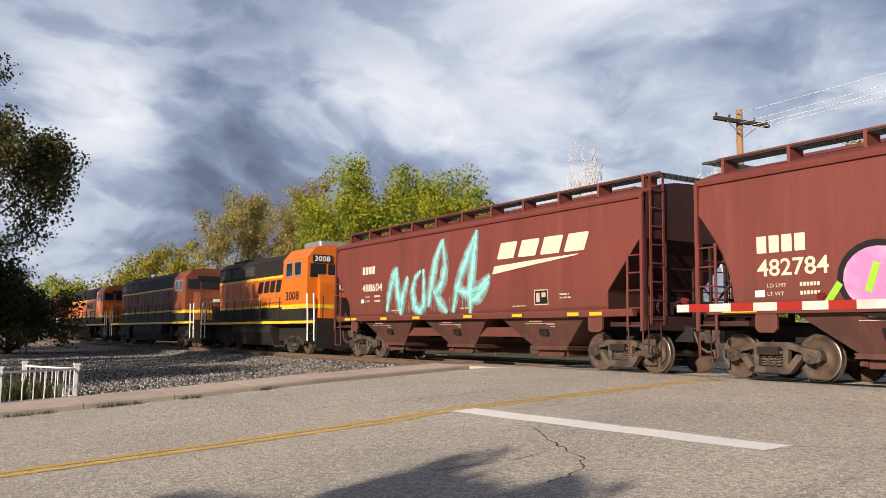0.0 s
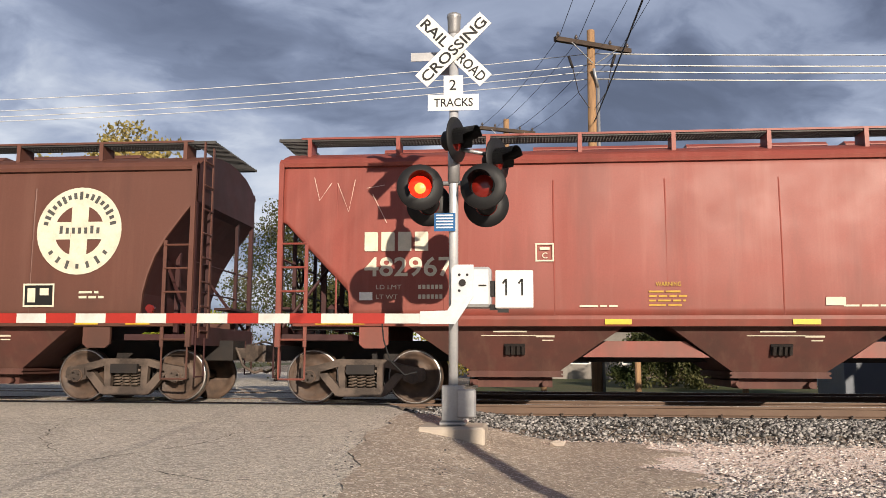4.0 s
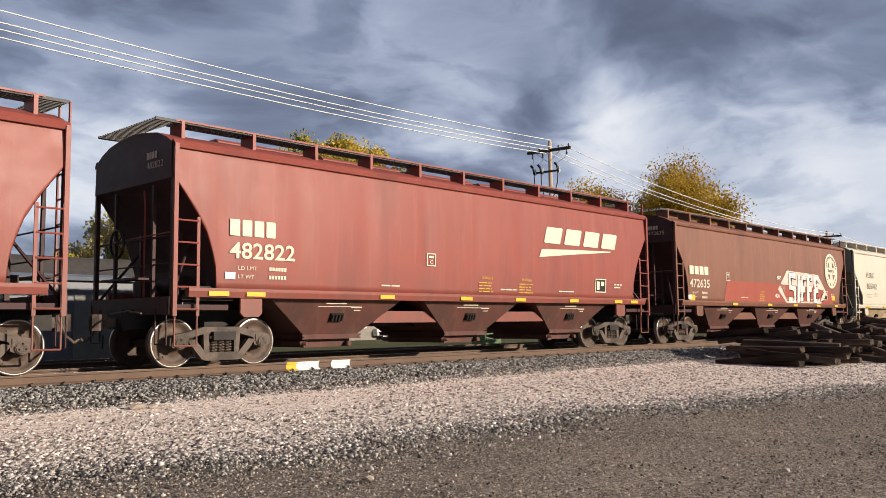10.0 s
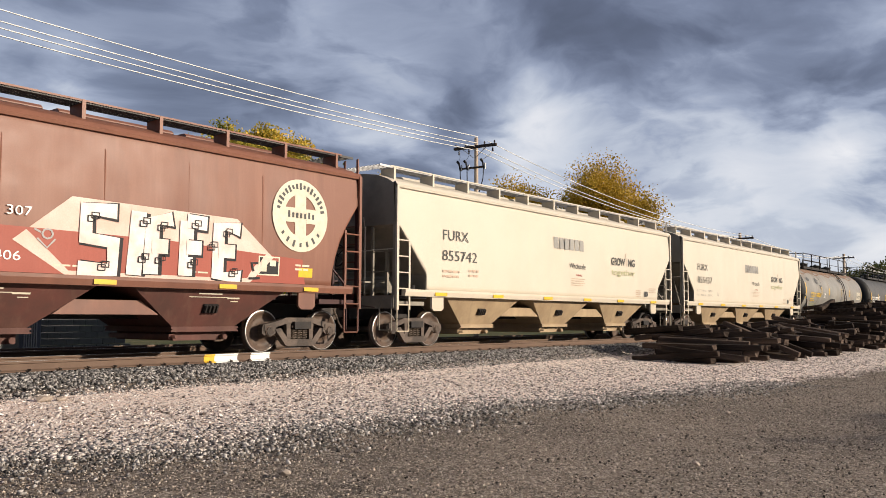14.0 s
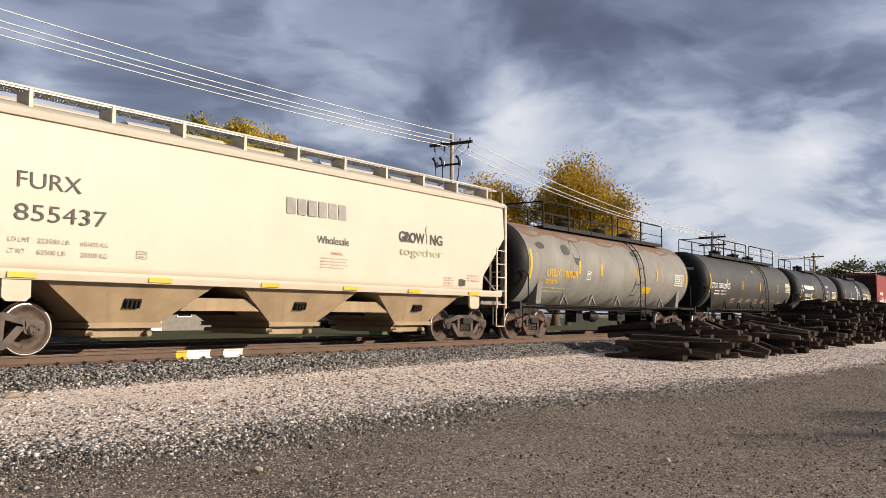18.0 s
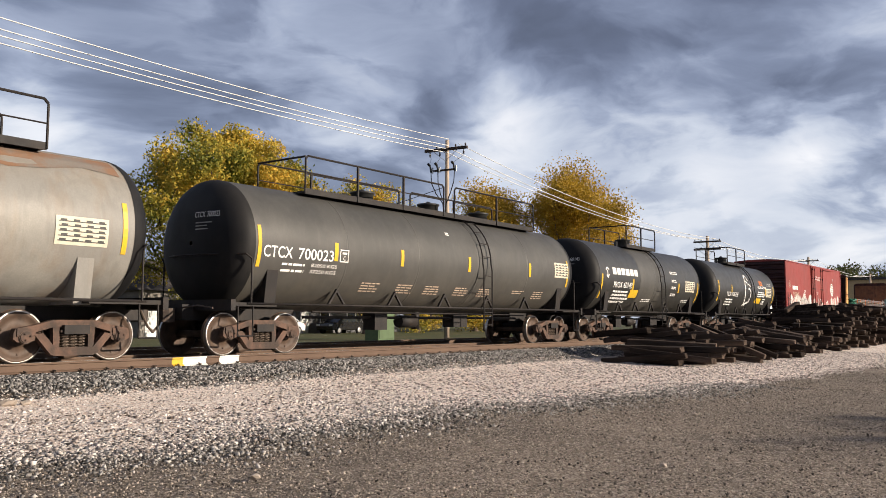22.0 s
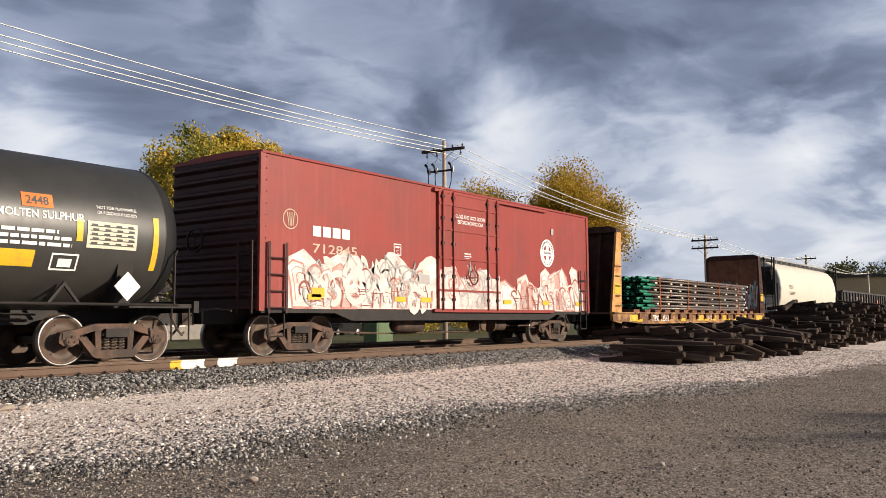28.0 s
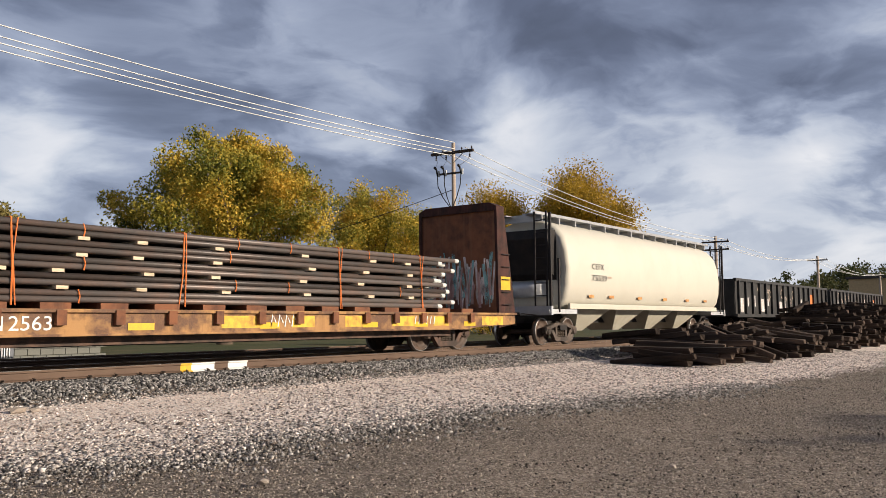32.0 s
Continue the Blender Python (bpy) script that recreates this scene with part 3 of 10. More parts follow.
# ---- building helpers ----
def box(bm, x0, x1, y0, y1, z0, z1, m=None):
    v = [bm.verts.new((x, y, z)) for x in (x0, x1) for y in (y0, y1) for z in (z0, z1)]
    if m is not None:
        for q in v:
            q.co = m @ q.co
    for f in ((0, 1, 3, 2), (4, 6, 7, 5), (0, 4, 5, 1), (2, 3, 7, 6), (0, 2, 6, 4), (1, 5, 7, 3)):
        bm.faces.new([v[i] for i in f])
    return v


def rod(bm, a, b, r, seg=8, r2=None, caps=True):
    """A round bar from a to b."""
    a, b = Vector(a), Vector(b)
    turn = (b - a).to_track_quat("Z", "Y").to_matrix()
    r2 = r if r2 is None else r2
    rings = []
    for p, rr in ((a, r), (b, r2)):
        rings.append([bm.verts.new(p + turn @ Vector((rr * math.cos(k * math.tau / seg), rr * math.sin(k * math.tau / seg), 0))) for k in range(seg)])
    for k in range(seg):
        f = bm.faces.new((rings[0][k], rings[0][(k + 1) % seg], rings[1][(k + 1) % seg], rings[1][k]))
        f.smooth = seg > 6
    if caps:
        bm.faces.new(rings[0][::-1])
        bm.faces.new(rings[1])


def path_rod(bm, points, r, seg=6):
    for a, b in zip(points, points[1:]):
        rod(bm, a, b, r, seg)


def turned(bm, profile, axis="y", seg=24, at=(0, 0, 0), smooth=True, close=False):
    """A lathe: profile of (distance along the axis, radius)."""
    rings = []
    for d, r in profile:
        ring = []
        for k in range(seg):
            c, s = r * math.cos(k * math.tau / seg), r * math.sin(k * math.tau / seg)
            p = {"x": (d, c, s), "y": (s, d, c), "z": (c, s, d)}[axis]
            ring.append(bm.verts.new((p[0] + at[0], p[1] + at[1], p[2] + at[2])))
        rings.append(ring)
    for a, b in zip(rings, rings[1:]):
        for k in range(seg):
            bm.faces.new((a[k], a[(k + 1) % seg], b[(k + 1) % seg], b[k])).smooth = smooth
    if close:
        bm.faces.new(rings[0][::-1])
        bm.faces.new(rings[-1])


def prism(bm, outline, lo, hi, axis="y"):
    """A flat outline, of (x, z) for axis y, (y, z) for axis x, (x, y) for axis z, given thickness."""
    def place(p, d):
        return {"y": (p[0], d, p[1]), "x": (d, p[0], p[1]), "z": (p[0], p[1], d)}[axis]
    a = [bm.verts.new(place(p, lo)) for p in outline]
    b = [bm.verts.new(place(p, hi)) for p in outline]
    n = len(outline)
    bm.faces.new(a)
    bm.faces.new(b[::-1])
    for k in range(n):
        bm.faces.new((a[k], b[k], b[(k + 1) % n], a[(k + 1) % n]))


CACHE = {}


def shaped(key, build):
    """The mesh kept under key, built once."""
    if key not in CACHE:
        bm = bmesh.new()
        build(bm)
        bmesh.ops.recalc_face_normals(bm, faces=bm.faces)
        mesh = bpy.data.meshes.new(key.split("/")[-1])
        bm.to_mesh(mesh)
        bm.free()
        mesh.materials.append(None)
        CACHE[key] = mesh
    return CACHE[key]


def part(name, mesh, mat, parent=None, label="", m=None):
    """A mesh as one object, under a thing or a part."""
    ob = new(name, mesh)
    ob.material_slots[0].link = "OBJECT"
    ob.material_slots[0].material = mat
    if parent is not None:
        ob.parent = parent
    if m is not None:
        ob.matrix_basis = m
    if label:
        ob["label"] = label
    return ob


def single(name, build, mat, parent=None, label="", m=None, bevel=0.0):
    bm = bmesh.new()
    build(bm)
    if bevel:
        bmesh.ops.bevel(bm, geom=bm.edges[:], offset=bevel, segments=1, affect="EDGES", clamp_overlap=True)
    bmesh.ops.recalc_face_normals(bm, faces=bm.faces)
    mesh = bpy.data.meshes.new(name)
    bm.to_mesh(mesh)
    bm.free()
    mesh.materials.append(None)
    return part(name, mesh, mat, parent, label, m)


def thing(name, label, category, group="", m=None):
    ob = new(name)
    ob.empty_display_size = 0.2
    if m is not None:
        ob.matrix_basis = m
    return tagged(ob, label, category, group)


def from_arrays(name, verts, faces, mat, parent=None, smooth=False):
    mesh = bpy.data.meshes.new(name)
    verts, faces = np.asarray(verts, np.float32), np.asarray(faces, np.int32)
    mesh.vertices.add(len(verts))
    mesh.vertices.foreach_set("co", verts.ravel())
    mesh.loops.add(faces.size)
    mesh.loops.foreach_set("vertex_index", faces.ravel())
    mesh.polygons.add(len(faces))
    k = faces.shape[1]
    mesh.polygons.foreach_set("loop_start", np.arange(0, faces.size, k, dtype=np.int32))
    if smooth:
        mesh.polygons.foreach_set("use_smooth", np.ones(len(faces), bool))
    mesh.update(calc_edges=True)
    mesh.materials.append(None)
    return part(name, mesh, mat, parent)


# ---- lettering and marks, laid on a surface by a function of (x, z) ----
GLYPHS = {}


def glyphs(text, bold):
    if (text, bold) not in GLYPHS:
        curve = bpy.data.curves.new("text", "FONT")
        curve.body, curve.offset, curve.resolution_u = text, bold, 3
        ob = bpy.data.objects.new("text", curve)
        mesh = bpy.data.meshes.new_from_object(ob)
        GLYPHS[text, bold] = ([tuple(v.co[:2]) for v in mesh.vertices], [tuple(p.vertices) for p in mesh.polygons])
        bpy.data.objects.remove(ob)
        bpy.data.meshes.remove(mesh)
    return GLYPHS[text, bold]


def laid(name, verts, faces, mat, parent, onto, label=""):
    """A thin painted shape from flat (x, z) points, laid on a surface."""
    mesh = bpy.data.meshes.new(name)
    mesh.from_pydata([onto(x, z) for x, z in verts], [], faces)
    mesh.materials.append(None)
    return part(name, mesh, mat, parent, label)


def lettering(text, x, z, h, mat, parent, onto, width=None, bold=0.0, lean=0.0, name="lettering", label=""):
    verts, faces = glyphs(text, bold)
    if not verts:
        return None
    x0, x1 = min(v[0] for v in verts), max(v[0] for v in verts)
    k = h / 0.73
    kx = width / (x1 - x0) if width else k
    return laid(name, [(x + (a - x0) * kx + lean * b * k, z + b * k) for a, b in verts], faces, mat, parent, onto, label)


def patches(rects, mat, parent, onto, name="lettering", label=""):
    """Plain bars of (x, z, width, height)."""
    verts, faces = [], []
    for x, z, w, h in rects:
        n = len(verts)
        verts += [(x, z), (x + w, z), (x + w, z + h), (x, z + h)]
        faces.append((n, n + 1, n + 2, n + 3))
    return laid(name, verts, faces, mat, parent, onto, label)


def small_print(x, z, w, rows, mat, parent, onto, h=0.045, gap=0.09, seed=1):
    rng = random.Random(seed)
    rects = []
    for r in range(rows):
        a, end = x, x + w * rng.uniform(0.75, 1.0)
        while a < end:
            b = min(end, a + rng.uniform(0.08, 0.3))
            rects.append((a, z - r * gap, b - a, h))
            a = b + 0.035
    return patches(rects, mat, parent, onto, "small_print")


def strokes(lines, width, mat, parent, onto, name="graffiti", label=""):
    """Painted strokes along polylines; width may be a number or a list as long as the line."""
    verts, faces, depth = [], [], []
    for count_, line in enumerate(lines):
        pts = [Vector(p) for p in line]
        n0 = len(verts)
        depth += [0.0004 * count_] * (2 * len(pts))
        for i, p in enumerate(pts):
            d = (pts[min(i + 1, len(pts) - 1)] - pts[max(i - 1, 0)])
            d = d.normalized() if d.length else Vector((1, 0))
            w = width if isinstance(width, (int, float)) else width[i]
            s = Vector((-d.y, d.x)) * w / 2
            verts += [tuple(p + s), tuple(p - s)]
        for i in range(len(pts) - 1):
            k = n0 + 2 * i
            faces.append((k, k + 1, k + 3, k + 2))
    # later strokes lie on earlier ones
    mesh = bpy.data.meshes.new(name)
    mesh.from_pydata([Vector(onto(*v)) - Vector((0, d, 0)) for v, d in zip(verts, depth)], [], faces)
    mesh.materials.append(None)
    ob = part(name, mesh, mat, parent, label)
    return tagged(ob, kind="stuff") if len(lines) > 30 else ob


def arc(cx, cz, r, a0, a1, n=14, rz=None):
    rz = r if rz is None else rz
    return [(cx + r * math.cos(radians(a0 + (a1 - a0) * k / n)), cz + rz * math.sin(radians(a0 + (a1 - a0) * k / n))) for k in range(n + 1)]


def round_logo(cx, cz, r, mat, parent, onto):
    """A ring with a broad cross inside it."""
    verts, faces = [], []
    seg = 40
    radii = (0.58, 0.80, 1.0)
    for rr in radii:
        verts += [(cx + r * rr * math.cos(k * math.tau / seg), cz + r * rr * math.sin(k * math.tau / seg)) for k in range(seg)]
    for a in range(len(radii) - 1):
        for k in range(seg):
            faces.append((a * seg + k, a * seg + (k + 1) % seg, (a + 1) * seg + (k + 1) % seg, (a + 1) * seg + k))
    w = 0.20 * r
    for x0, x1, z0, z1 in ((-w, w, -0.61 * r, 0.61 * r), (-0.61 * r, -w, -w, w), (w, 0.61 * r, -w, w)):
        n = len(verts)
        verts += [(cx + x0, cz + z0), (cx + x1, cz + z0), (cx + x1, cz + z1), (cx + x0, cz + z1)]
        faces.append((n, n + 1, n + 2, n + 3))
    emblem = laid("round_emblem", verts, faces, mat, parent, onto, "cream ring emblem with a broad cross")
    # the ring's and the cross's writing as plain dark bars
    bars, bf = [], []
    for a0, a1, n in ((168, 12, 17), (218, 322, 7)):
        for k in range(n):
            a = radians(a0 + (a1 - a0) * k / (n - 1))
            w_ = 0.038 * r
            h_ = (0.055 + 0.02 * ((k * 7) % 3)) * r
            c, s = math.cos(a), math.sin(a)
            m = len(bars)
            bars += [(cx + c * (0.81 * r + d) - s * e, cz + s * (0.81 * r + d) + c * e) for d, e in ((-h_, -w_), (-h_, w_), (h_, w_), (h_, -w_))]
            bf.append((m, m + 1, m + 2, m + 3))
    for k in range(7):
        m, x_ = len(bars), cx + r * (-0.46 + 0.145 * k)
        bars += [(x_, cz - 0.07 * r), (x_ + 0.075 * r, cz - 0.07 * r), (x_ + 0.075 * r, cz + (0.07 if k not in (0, 5) else 0.11) * r), (x_, cz + (0.07 if k not in (0, 5) else 0.11) * r)]
        bf.append((m, m + 1, m + 2, m + 3))
    proud = lambda a, b: (onto(a, b)[0], onto(a, b)[1] - 0.005, onto(a, b)[2])
    laid("emblem_writing", bars, bf, LETTER_DARK, emblem, proud, "small dark writing as bars")
    return emblem


def block_mark(x, z, w, h, mat, parent, onto, lean=0.0, count=4, name="brand_mark", label=""):
    """A brand name as plain blocks of its size."""
    step = w / count
    for k in range(count):
        a, b = x + k * step, step * 0.80
        verts = [(a + fx * b + lean * fz * h, z + fz * h) for fx, fz in ((0.06, 0), (1, 0), (1, 0.92), (0.94, 1), (0, 1), (0, 0.08))]
        laid(name, verts, [(0, 1, 2, 3, 4, 5)], mat, parent, onto, label)


def swoosh(x, z, w, h, mat, parent, onto):
    verts = [(x - h * 0.5, z - h * 1.7), (x + w * 0.5, z - h * 1.05), (x + w, z - h * 0.5), (x + w + 0.1, z - h * 0.36), (x + w * 0.5, z - h * 0.55), (x, z - h * 0.8)]
    return laid("brand_underline", verts, [(0, 1, 4, 5), (1, 2, 3, 4)], mat, parent, onto)


# ---- ground, road and tracks ----
def lerp_table(v, table):
    if v <= table[0][0]:
        return table[0][1]
    for (a, p), (b, q) in zip(table, table[1:]):
        if v <= b:
            return p + (q - p) * (v - a) / (b - a)
    return table[-1][1]


ROAD_Z = [(-60, -1.6), (-15, -0.66), (-10, -0.37), (-8.7, -0.27), (-2.7, -0.03), (7, -0.03), (13, -0.25), (40, -0.5), (300, -0.5)]
LOT_Z = [(-60, -1.25), (-15.4, -0.66), (-12, -0.63), (-8, -0.56), (-3.6, -0.46), (-2.9, -0.42), (-1.95, -0.20), (6.2, -0.20), (7.4, -0.4), (12, -0.45), (300, -0.5)]


def road_mid(y):
    return -10.75 - 0.17 * (y + 8.7)


def road_edges(y):
    """The kerb on the one side and the ragged asphalt edge on the other."""
    mid = road_mid(y)
    right = lerp_table(y, [(-60, mid + 9), (-15, -2.6), (-9, -1.6), (-6, -1.75), (-4, -1.95), (-2.5, -1.9), (0, -2.3), (6, -3.2), (12, -4.5), (60, mid + 7)])
    right += 0.12 * math.sin(y * 1.3) + 0.05 * math.sin(y * 4.1 + 1) + 0.02 * math.sin(y * 11.7 + 2)
    return mid - 6.65 + (0.95 if y < -9 else 0.95 + (y + 9) * -0.12), right


def ground_z(x, y):
    left, right = road_edges(y)
    on = 1.0
    if x < left - 0.3:
        on = max(0.0, 1 - (left - 0.3 - x) / 2.2)
    elif x > right:
        on = max(0.0, 1 - (x - right) / 2.4)
    on = on * on * (3 - 2 * on)
    return lerp_table(y, ROAD_Z) * on + lerp_table(y, LOT_Z) * (1 - on)


def axis_steps(fine, lo, hi, step, far):
    out = list(np.arange(lo, hi + 1e-6, step))
    a, s = lo, step
    while a > -far:
        s *= 1.5
        a -= s
        out.insert(0, a)
    b, s = hi, step
    while b < far:
        s *= 1.5
        b += s
        out.append(b)
    return out


GX, GY = axis_steps(0, -34, 50, 0.3, 2500), axis_steps(0, -20, 14, 0.2, 2500)
gverts = [(x, y, ground_z(x, y) - 0.02) for x in GX for y in GY]
gfaces = [(i * len(GY) + j, (i + 1) * len(GY) + j, (i + 1) * len(GY) + j + 1, i * len(GY) + j + 1) for i in range(len(GX) - 1) for j in range(len(GY) - 1)]
ground = from_arrays("ground", gverts, gfaces, GRAVEL, smooth=True)
tagged(ground, "dark compacted gravel lot beside the railway", "ground", kind="structure")

# Lot surface: darker worn gravel; beyond the tracks rough grass.
def sheet(name, x_of, ys, mat, lift, label, category, nx=30):
    verts, faces = [], []
    for y in ys:
        a, b = x_of(y)
        for k in range(nx + 1):
            x = a + (b - a) * k / nx
            verts.append((x, y, ground_z(x, y) + lift))
    for j in range(len(ys) - 1):
        for k in range(nx):
            n = j * (nx + 1) + k
            faces.append((n, n + 1, n + nx + 2, n + nx + 1))
    return tagged(from_arrays(name, verts, faces, mat, smooth=True), label, category, kind="structure")


road_ys = list(np.arange(-60, -20, 2.0)) + list(np.arange(-20, -0.85, 0.12))
road = sheet("road", road_edges, [*road_ys, -0.86], ASPHALT, 0.012, "worn grey asphalt road sloping up to the tracks", "road", 40)
sheet("road_far", road_edges, list(np.arange(5.15, 60, 1.2)), ASPHALT, 0.012, "asphalt road beyond the tracks", "road", 24)
sheet("road_between", road_edges, [0.86, 1.4, 2.2, 2.9, 3.44], ASPHALT, 0.012, "asphalt between the two tracks", "road", 24)
sheet("road_gauge", road_edges, [-0.62, -0.3, 0, 0.3, 0.62], ASPHALT, 0.02, "asphalt panel between the rails", "road", 24)
sheet("road_gauge_far", road_edges, [3.68, 4.0, 4.3, 4.6, 4.92], ASPHALT, 0.02, "asphalt panel between the rails", "road", 24)
sheet("grass_verge", lambda y: (-2.0, 320.0), [8.2, 10, 13, 18, 26, 40, 80, 200], GRASS, 0.03, "rough grass beyond the tracks", "grass", 120)
sheet("grass_verge_left", lambda y: (-320.0, -19.5 - 0.17 * y), [8.2, 10, 13, 18, 26, 40, 80, 200], GRASS, 0.03, "rough grass beyond the tracks", "grass", 120)


def strip(name, pts_of, ys, half, mat, lift, label, category):
    verts, faces = [], []
    for y in ys:
        x = pts_of(y)
        for s in (-half, half):
            verts.append((x + s, y, ground_z(x + s, y) + lift))
    for j in range(len(ys) - 1):
        faces.append((2 * j, 2 * j + 1, 2 * j + 3, 2 * j + 2))
    return tagged(from_arrays(name, verts, faces, mat), label, category, kind="structure")


STRIP = [(-3.0, -7.6), (0.0, -7.2), (1.5, -6.9), (2.9, -7.2), (5.7, -7.9), (10.5, -8.0), (15.3, -9.2), (21.5, -10.2), (40, -11.5), (90, -14)]


def strip_edge(x):
    return lerp_table(x, STRIP) + 0.13 * math.sin(x * 1.9) + 0.07 * math.sin(x * 5.3 + 1)


pv, pf = [], []
sx = [-2.2 + 0.35 * k for k in range(140)] + [47 + 2.5 * k for k in range(26)]
for x in sx:
    for j in range(13):
        y = -2.7 + (strip_edge(x) + 2.7) * j / 12
        edge = road_edges(y)[1] - 0.1
        pv.append((max(x, edge), y, ground_z(max(x, edge), y) + (0.010 if 0 < j < 12 else -0.03)))
for i in range(len(sx) - 1):
    for j in range(12):
        n = i * 13 + j
        pf.append((n, n + 1, n + 14, n + 13))
tagged(from_arrays("gravel_strip", pv, pf, PALE_GRAVEL, smooth=True), "strip of pale pinkish crushed gravel beside the track", "gravel", kind="structure")

# Tan dirt between the road's ragged edge and the gravel, round the signal's footing.
dv, df = [], []
dys = [-12.3 + 0.15 * k for k in range(64)]
for j, y in enumerate(dys):
    a = road_edges(y)[1] - 0.05
    b = 1.9 + 0.35 * math.sin(y * 2.9) + 0.2 * math.sin(y * 7.7) - 0.10 * abs(y + 4.6) ** 1.3
    if y < -6.0:
        b = max(a + 0.9, b + 0.25 * (-6.0 - y))
    for k in range(13):
        x = a + (b - a) * k / 12
        dv.append((x, y, ground_z(x, y) + (0.028 if 0 < j < len(dys) - 1 and k < 12 else -0.03)))
    if j:
        df += [((j - 1) * 13 + k, (j - 1) * 13 + k + 1, j * 13 + k + 1, j * 13 + k) for k in range(12)]
tagged(from_arrays("dirt_apron", dv, df, DIRT, smooth=True), "tan packed dirt with pale grit round the signal footing", "dirt", kind="structure")

# Cracks that wander across the asphalt.
def crack(pts, w, seed):
    rng = random.Random(seed)
    fine = []
    for (xa, ya), (xb, yb) in zip(pts, pts[1:]):
        n = max(3, int(math.hypot(xb - xa, yb - ya) / 0.12))
        for k in range(n):
            q = k / n
            fine.append((xa + (xb - xa) * q + rng.uniform(-0.035, 0.035), ya + (yb - ya) * q + rng.uniform(-0.035, 0.035)))
    cv, cf = [], []
    for i, (x, y) in enumerate(fine):
        xb, yb = fine[min(i + 1, len(fine) - 1)]
        xa, ya = fine[max(i - 1, 0)]
        d = math.hypot(xb - xa, yb - ya) or 1
        ww = w * rng.uniform(0.3, 1.0) * (0.25 if i in (0, len(fine) - 1) else 1)
        for s in (-ww, ww):
            px, py = x - (yb - ya) / d * s, y + (xb - xa) / d * s
            cv.append((px, py, ground_z(px, py) + 0.0155))
        if i:
            cf.append((2 * i - 2, 2 * i, 2 * i + 1, 2 * i - 1))
    c = from_arrays("crack", cv, cf, CRACK, road)
    return c


for i, (pts, w) in enumerate((([(-8.5, -9.0), (-7.6, -9.5), (-7.0, -9.8), (-6.5, -10.0), (-6.0, -10.4), (-5.7, -11.2)], 0.012), ([(-7.0, -9.8), (-6.8, -10.6), (-6.9, -11.6)], 0.008), ([(-5.4, -8.3), (-4.3, -7.4), (-3.6, -6.2), (-3.5, -5.0)], 0.010), ([(-3.6, -6.2), (-2.9, -5.6), (-2.3, -5.5)], 0.008),
                              ([(-4.9, -6.9), (-5.6, -6.0), (-6.1, -4.8), (-7.4, -4.4)], 0.008), ([(-3.4, -7.9), (-2.7, -8.4), (-2.2, -8.2)], 0.010), ([(-9.3, -4.6), (-8.2, -4.1), (-6.4, -4.0), (-4.6, -4.3), (-2.6, -4.0)], 0.010), ([(-12.5, -10.2), (-12.2, -8.3), (-12.7, -6.0), (-13.1, -3.5)], 0.010))):
    crack(pts, w, 40 + i)

def line_mid(y):
    return lerp_table(y, [(-50, -7.5), (-14.7, -9.72), (-12.3, -9.95), (-8.75, -10.5), (-1.07, -11.66), (2, -12.2)])


line_ys = list(np.arange(-50, -1.0, 0.5))
strip("yellow_line", lambda y: line_mid(y) - 0.125, line_ys, 0.055, ROAD_YELLOW, 0.018, "worn yellow road centre line", "road marking")
strip("yellow_line", lambda y: line_mid(y) + 0.125, line_ys, 0.055, ROAD_YELLOW, 0.018, "worn yellow road centre line", "road marking")

sv, sf = [], []
for k in range(21):
    f = k / 20
    x, y = -10.35 + 4.95 * f, -8.72 + 0.24 * f
    jag = 0.02 * math.sin(k * 7.3)
    for d in (-0.22, 0.22):
        sv.append((x + 0.03 * d, y + d + jag, ground_z(x, y + d) + 0.018))
    if k:
        sf.append((2 * k - 2, 2 * k, 2 * k + 1, 2 * k - 1))
tagged(from_arrays("stop_line", sv, sf, ROAD_WHITE), "broad white painted stop line", "road marking", kind="structure")

# Kerb and sidewalk along the far side of the road.
def kerb_piece(bm, y0, y1, w0, w1, h):
    ring = []
    for y in (y0, y1):
        x, _ = road_edges(y)
        z = ground_z(x, y)
        ring.append([bm.verts.new(p) for p in ((x - w1, y, z - 0.2), (x - w1, y, z + h), (x - w0 - 0.02, y, z + h), (x - w0, y, z + h - 0.02), (x - w0, y, z - 0.2))])
    a, b = ring
    for k in range(4):
        bm.faces.new((a[k], a[k + 1], b[k + 1], b[k]))
    bm.faces.new(a[::-1])
    bm.faces.new(b)


sidewalk = thing("sidewalk", "pinkish concrete sidewalk with a low kerb", "sidewalk")
sidewalk["kind"] = "structure"
for k in range(24):
    y = -40 + 1.6 * k
    if y + 1.59 > -2.6:
        break
    single("slab", lambda bm: kerb_piece(bm, y, y + 1.585, 0.20, 1.55, 0.115), CONCRETE_PINK, sidewalk)
    single("kerb", lambda bm: kerb_piece(bm, y, y + 1.59, 0.0, 0.195, 0.11), CONCRETE, sidewalk)

# Crossing panel ends and edge.
tagged(single("crossing_panel", lambda bm: box(bm, -20.4, -18.2, -2.35, -0.86, -0.3, 0.0), CONCRETE, bevel=0.02), "light concrete crossing panel beside the rail", "crossing panel", kind="structure")


# ---- rails ----
RAIL_PROFILE = [(-0.07, -0.18), (0.07, -0.18), (0.07, -0.165), (0.012, -0.145), (0.012, -0.045), (0.037, -0.035), (0.037, -0.006), (0.028, 0.0), (-0.028, 0.0), (-0.037, -0.006), (-0.037, -0.035), (-0.012, -0.045), (-0.012, -0.145), (-0.07, -0.165)]


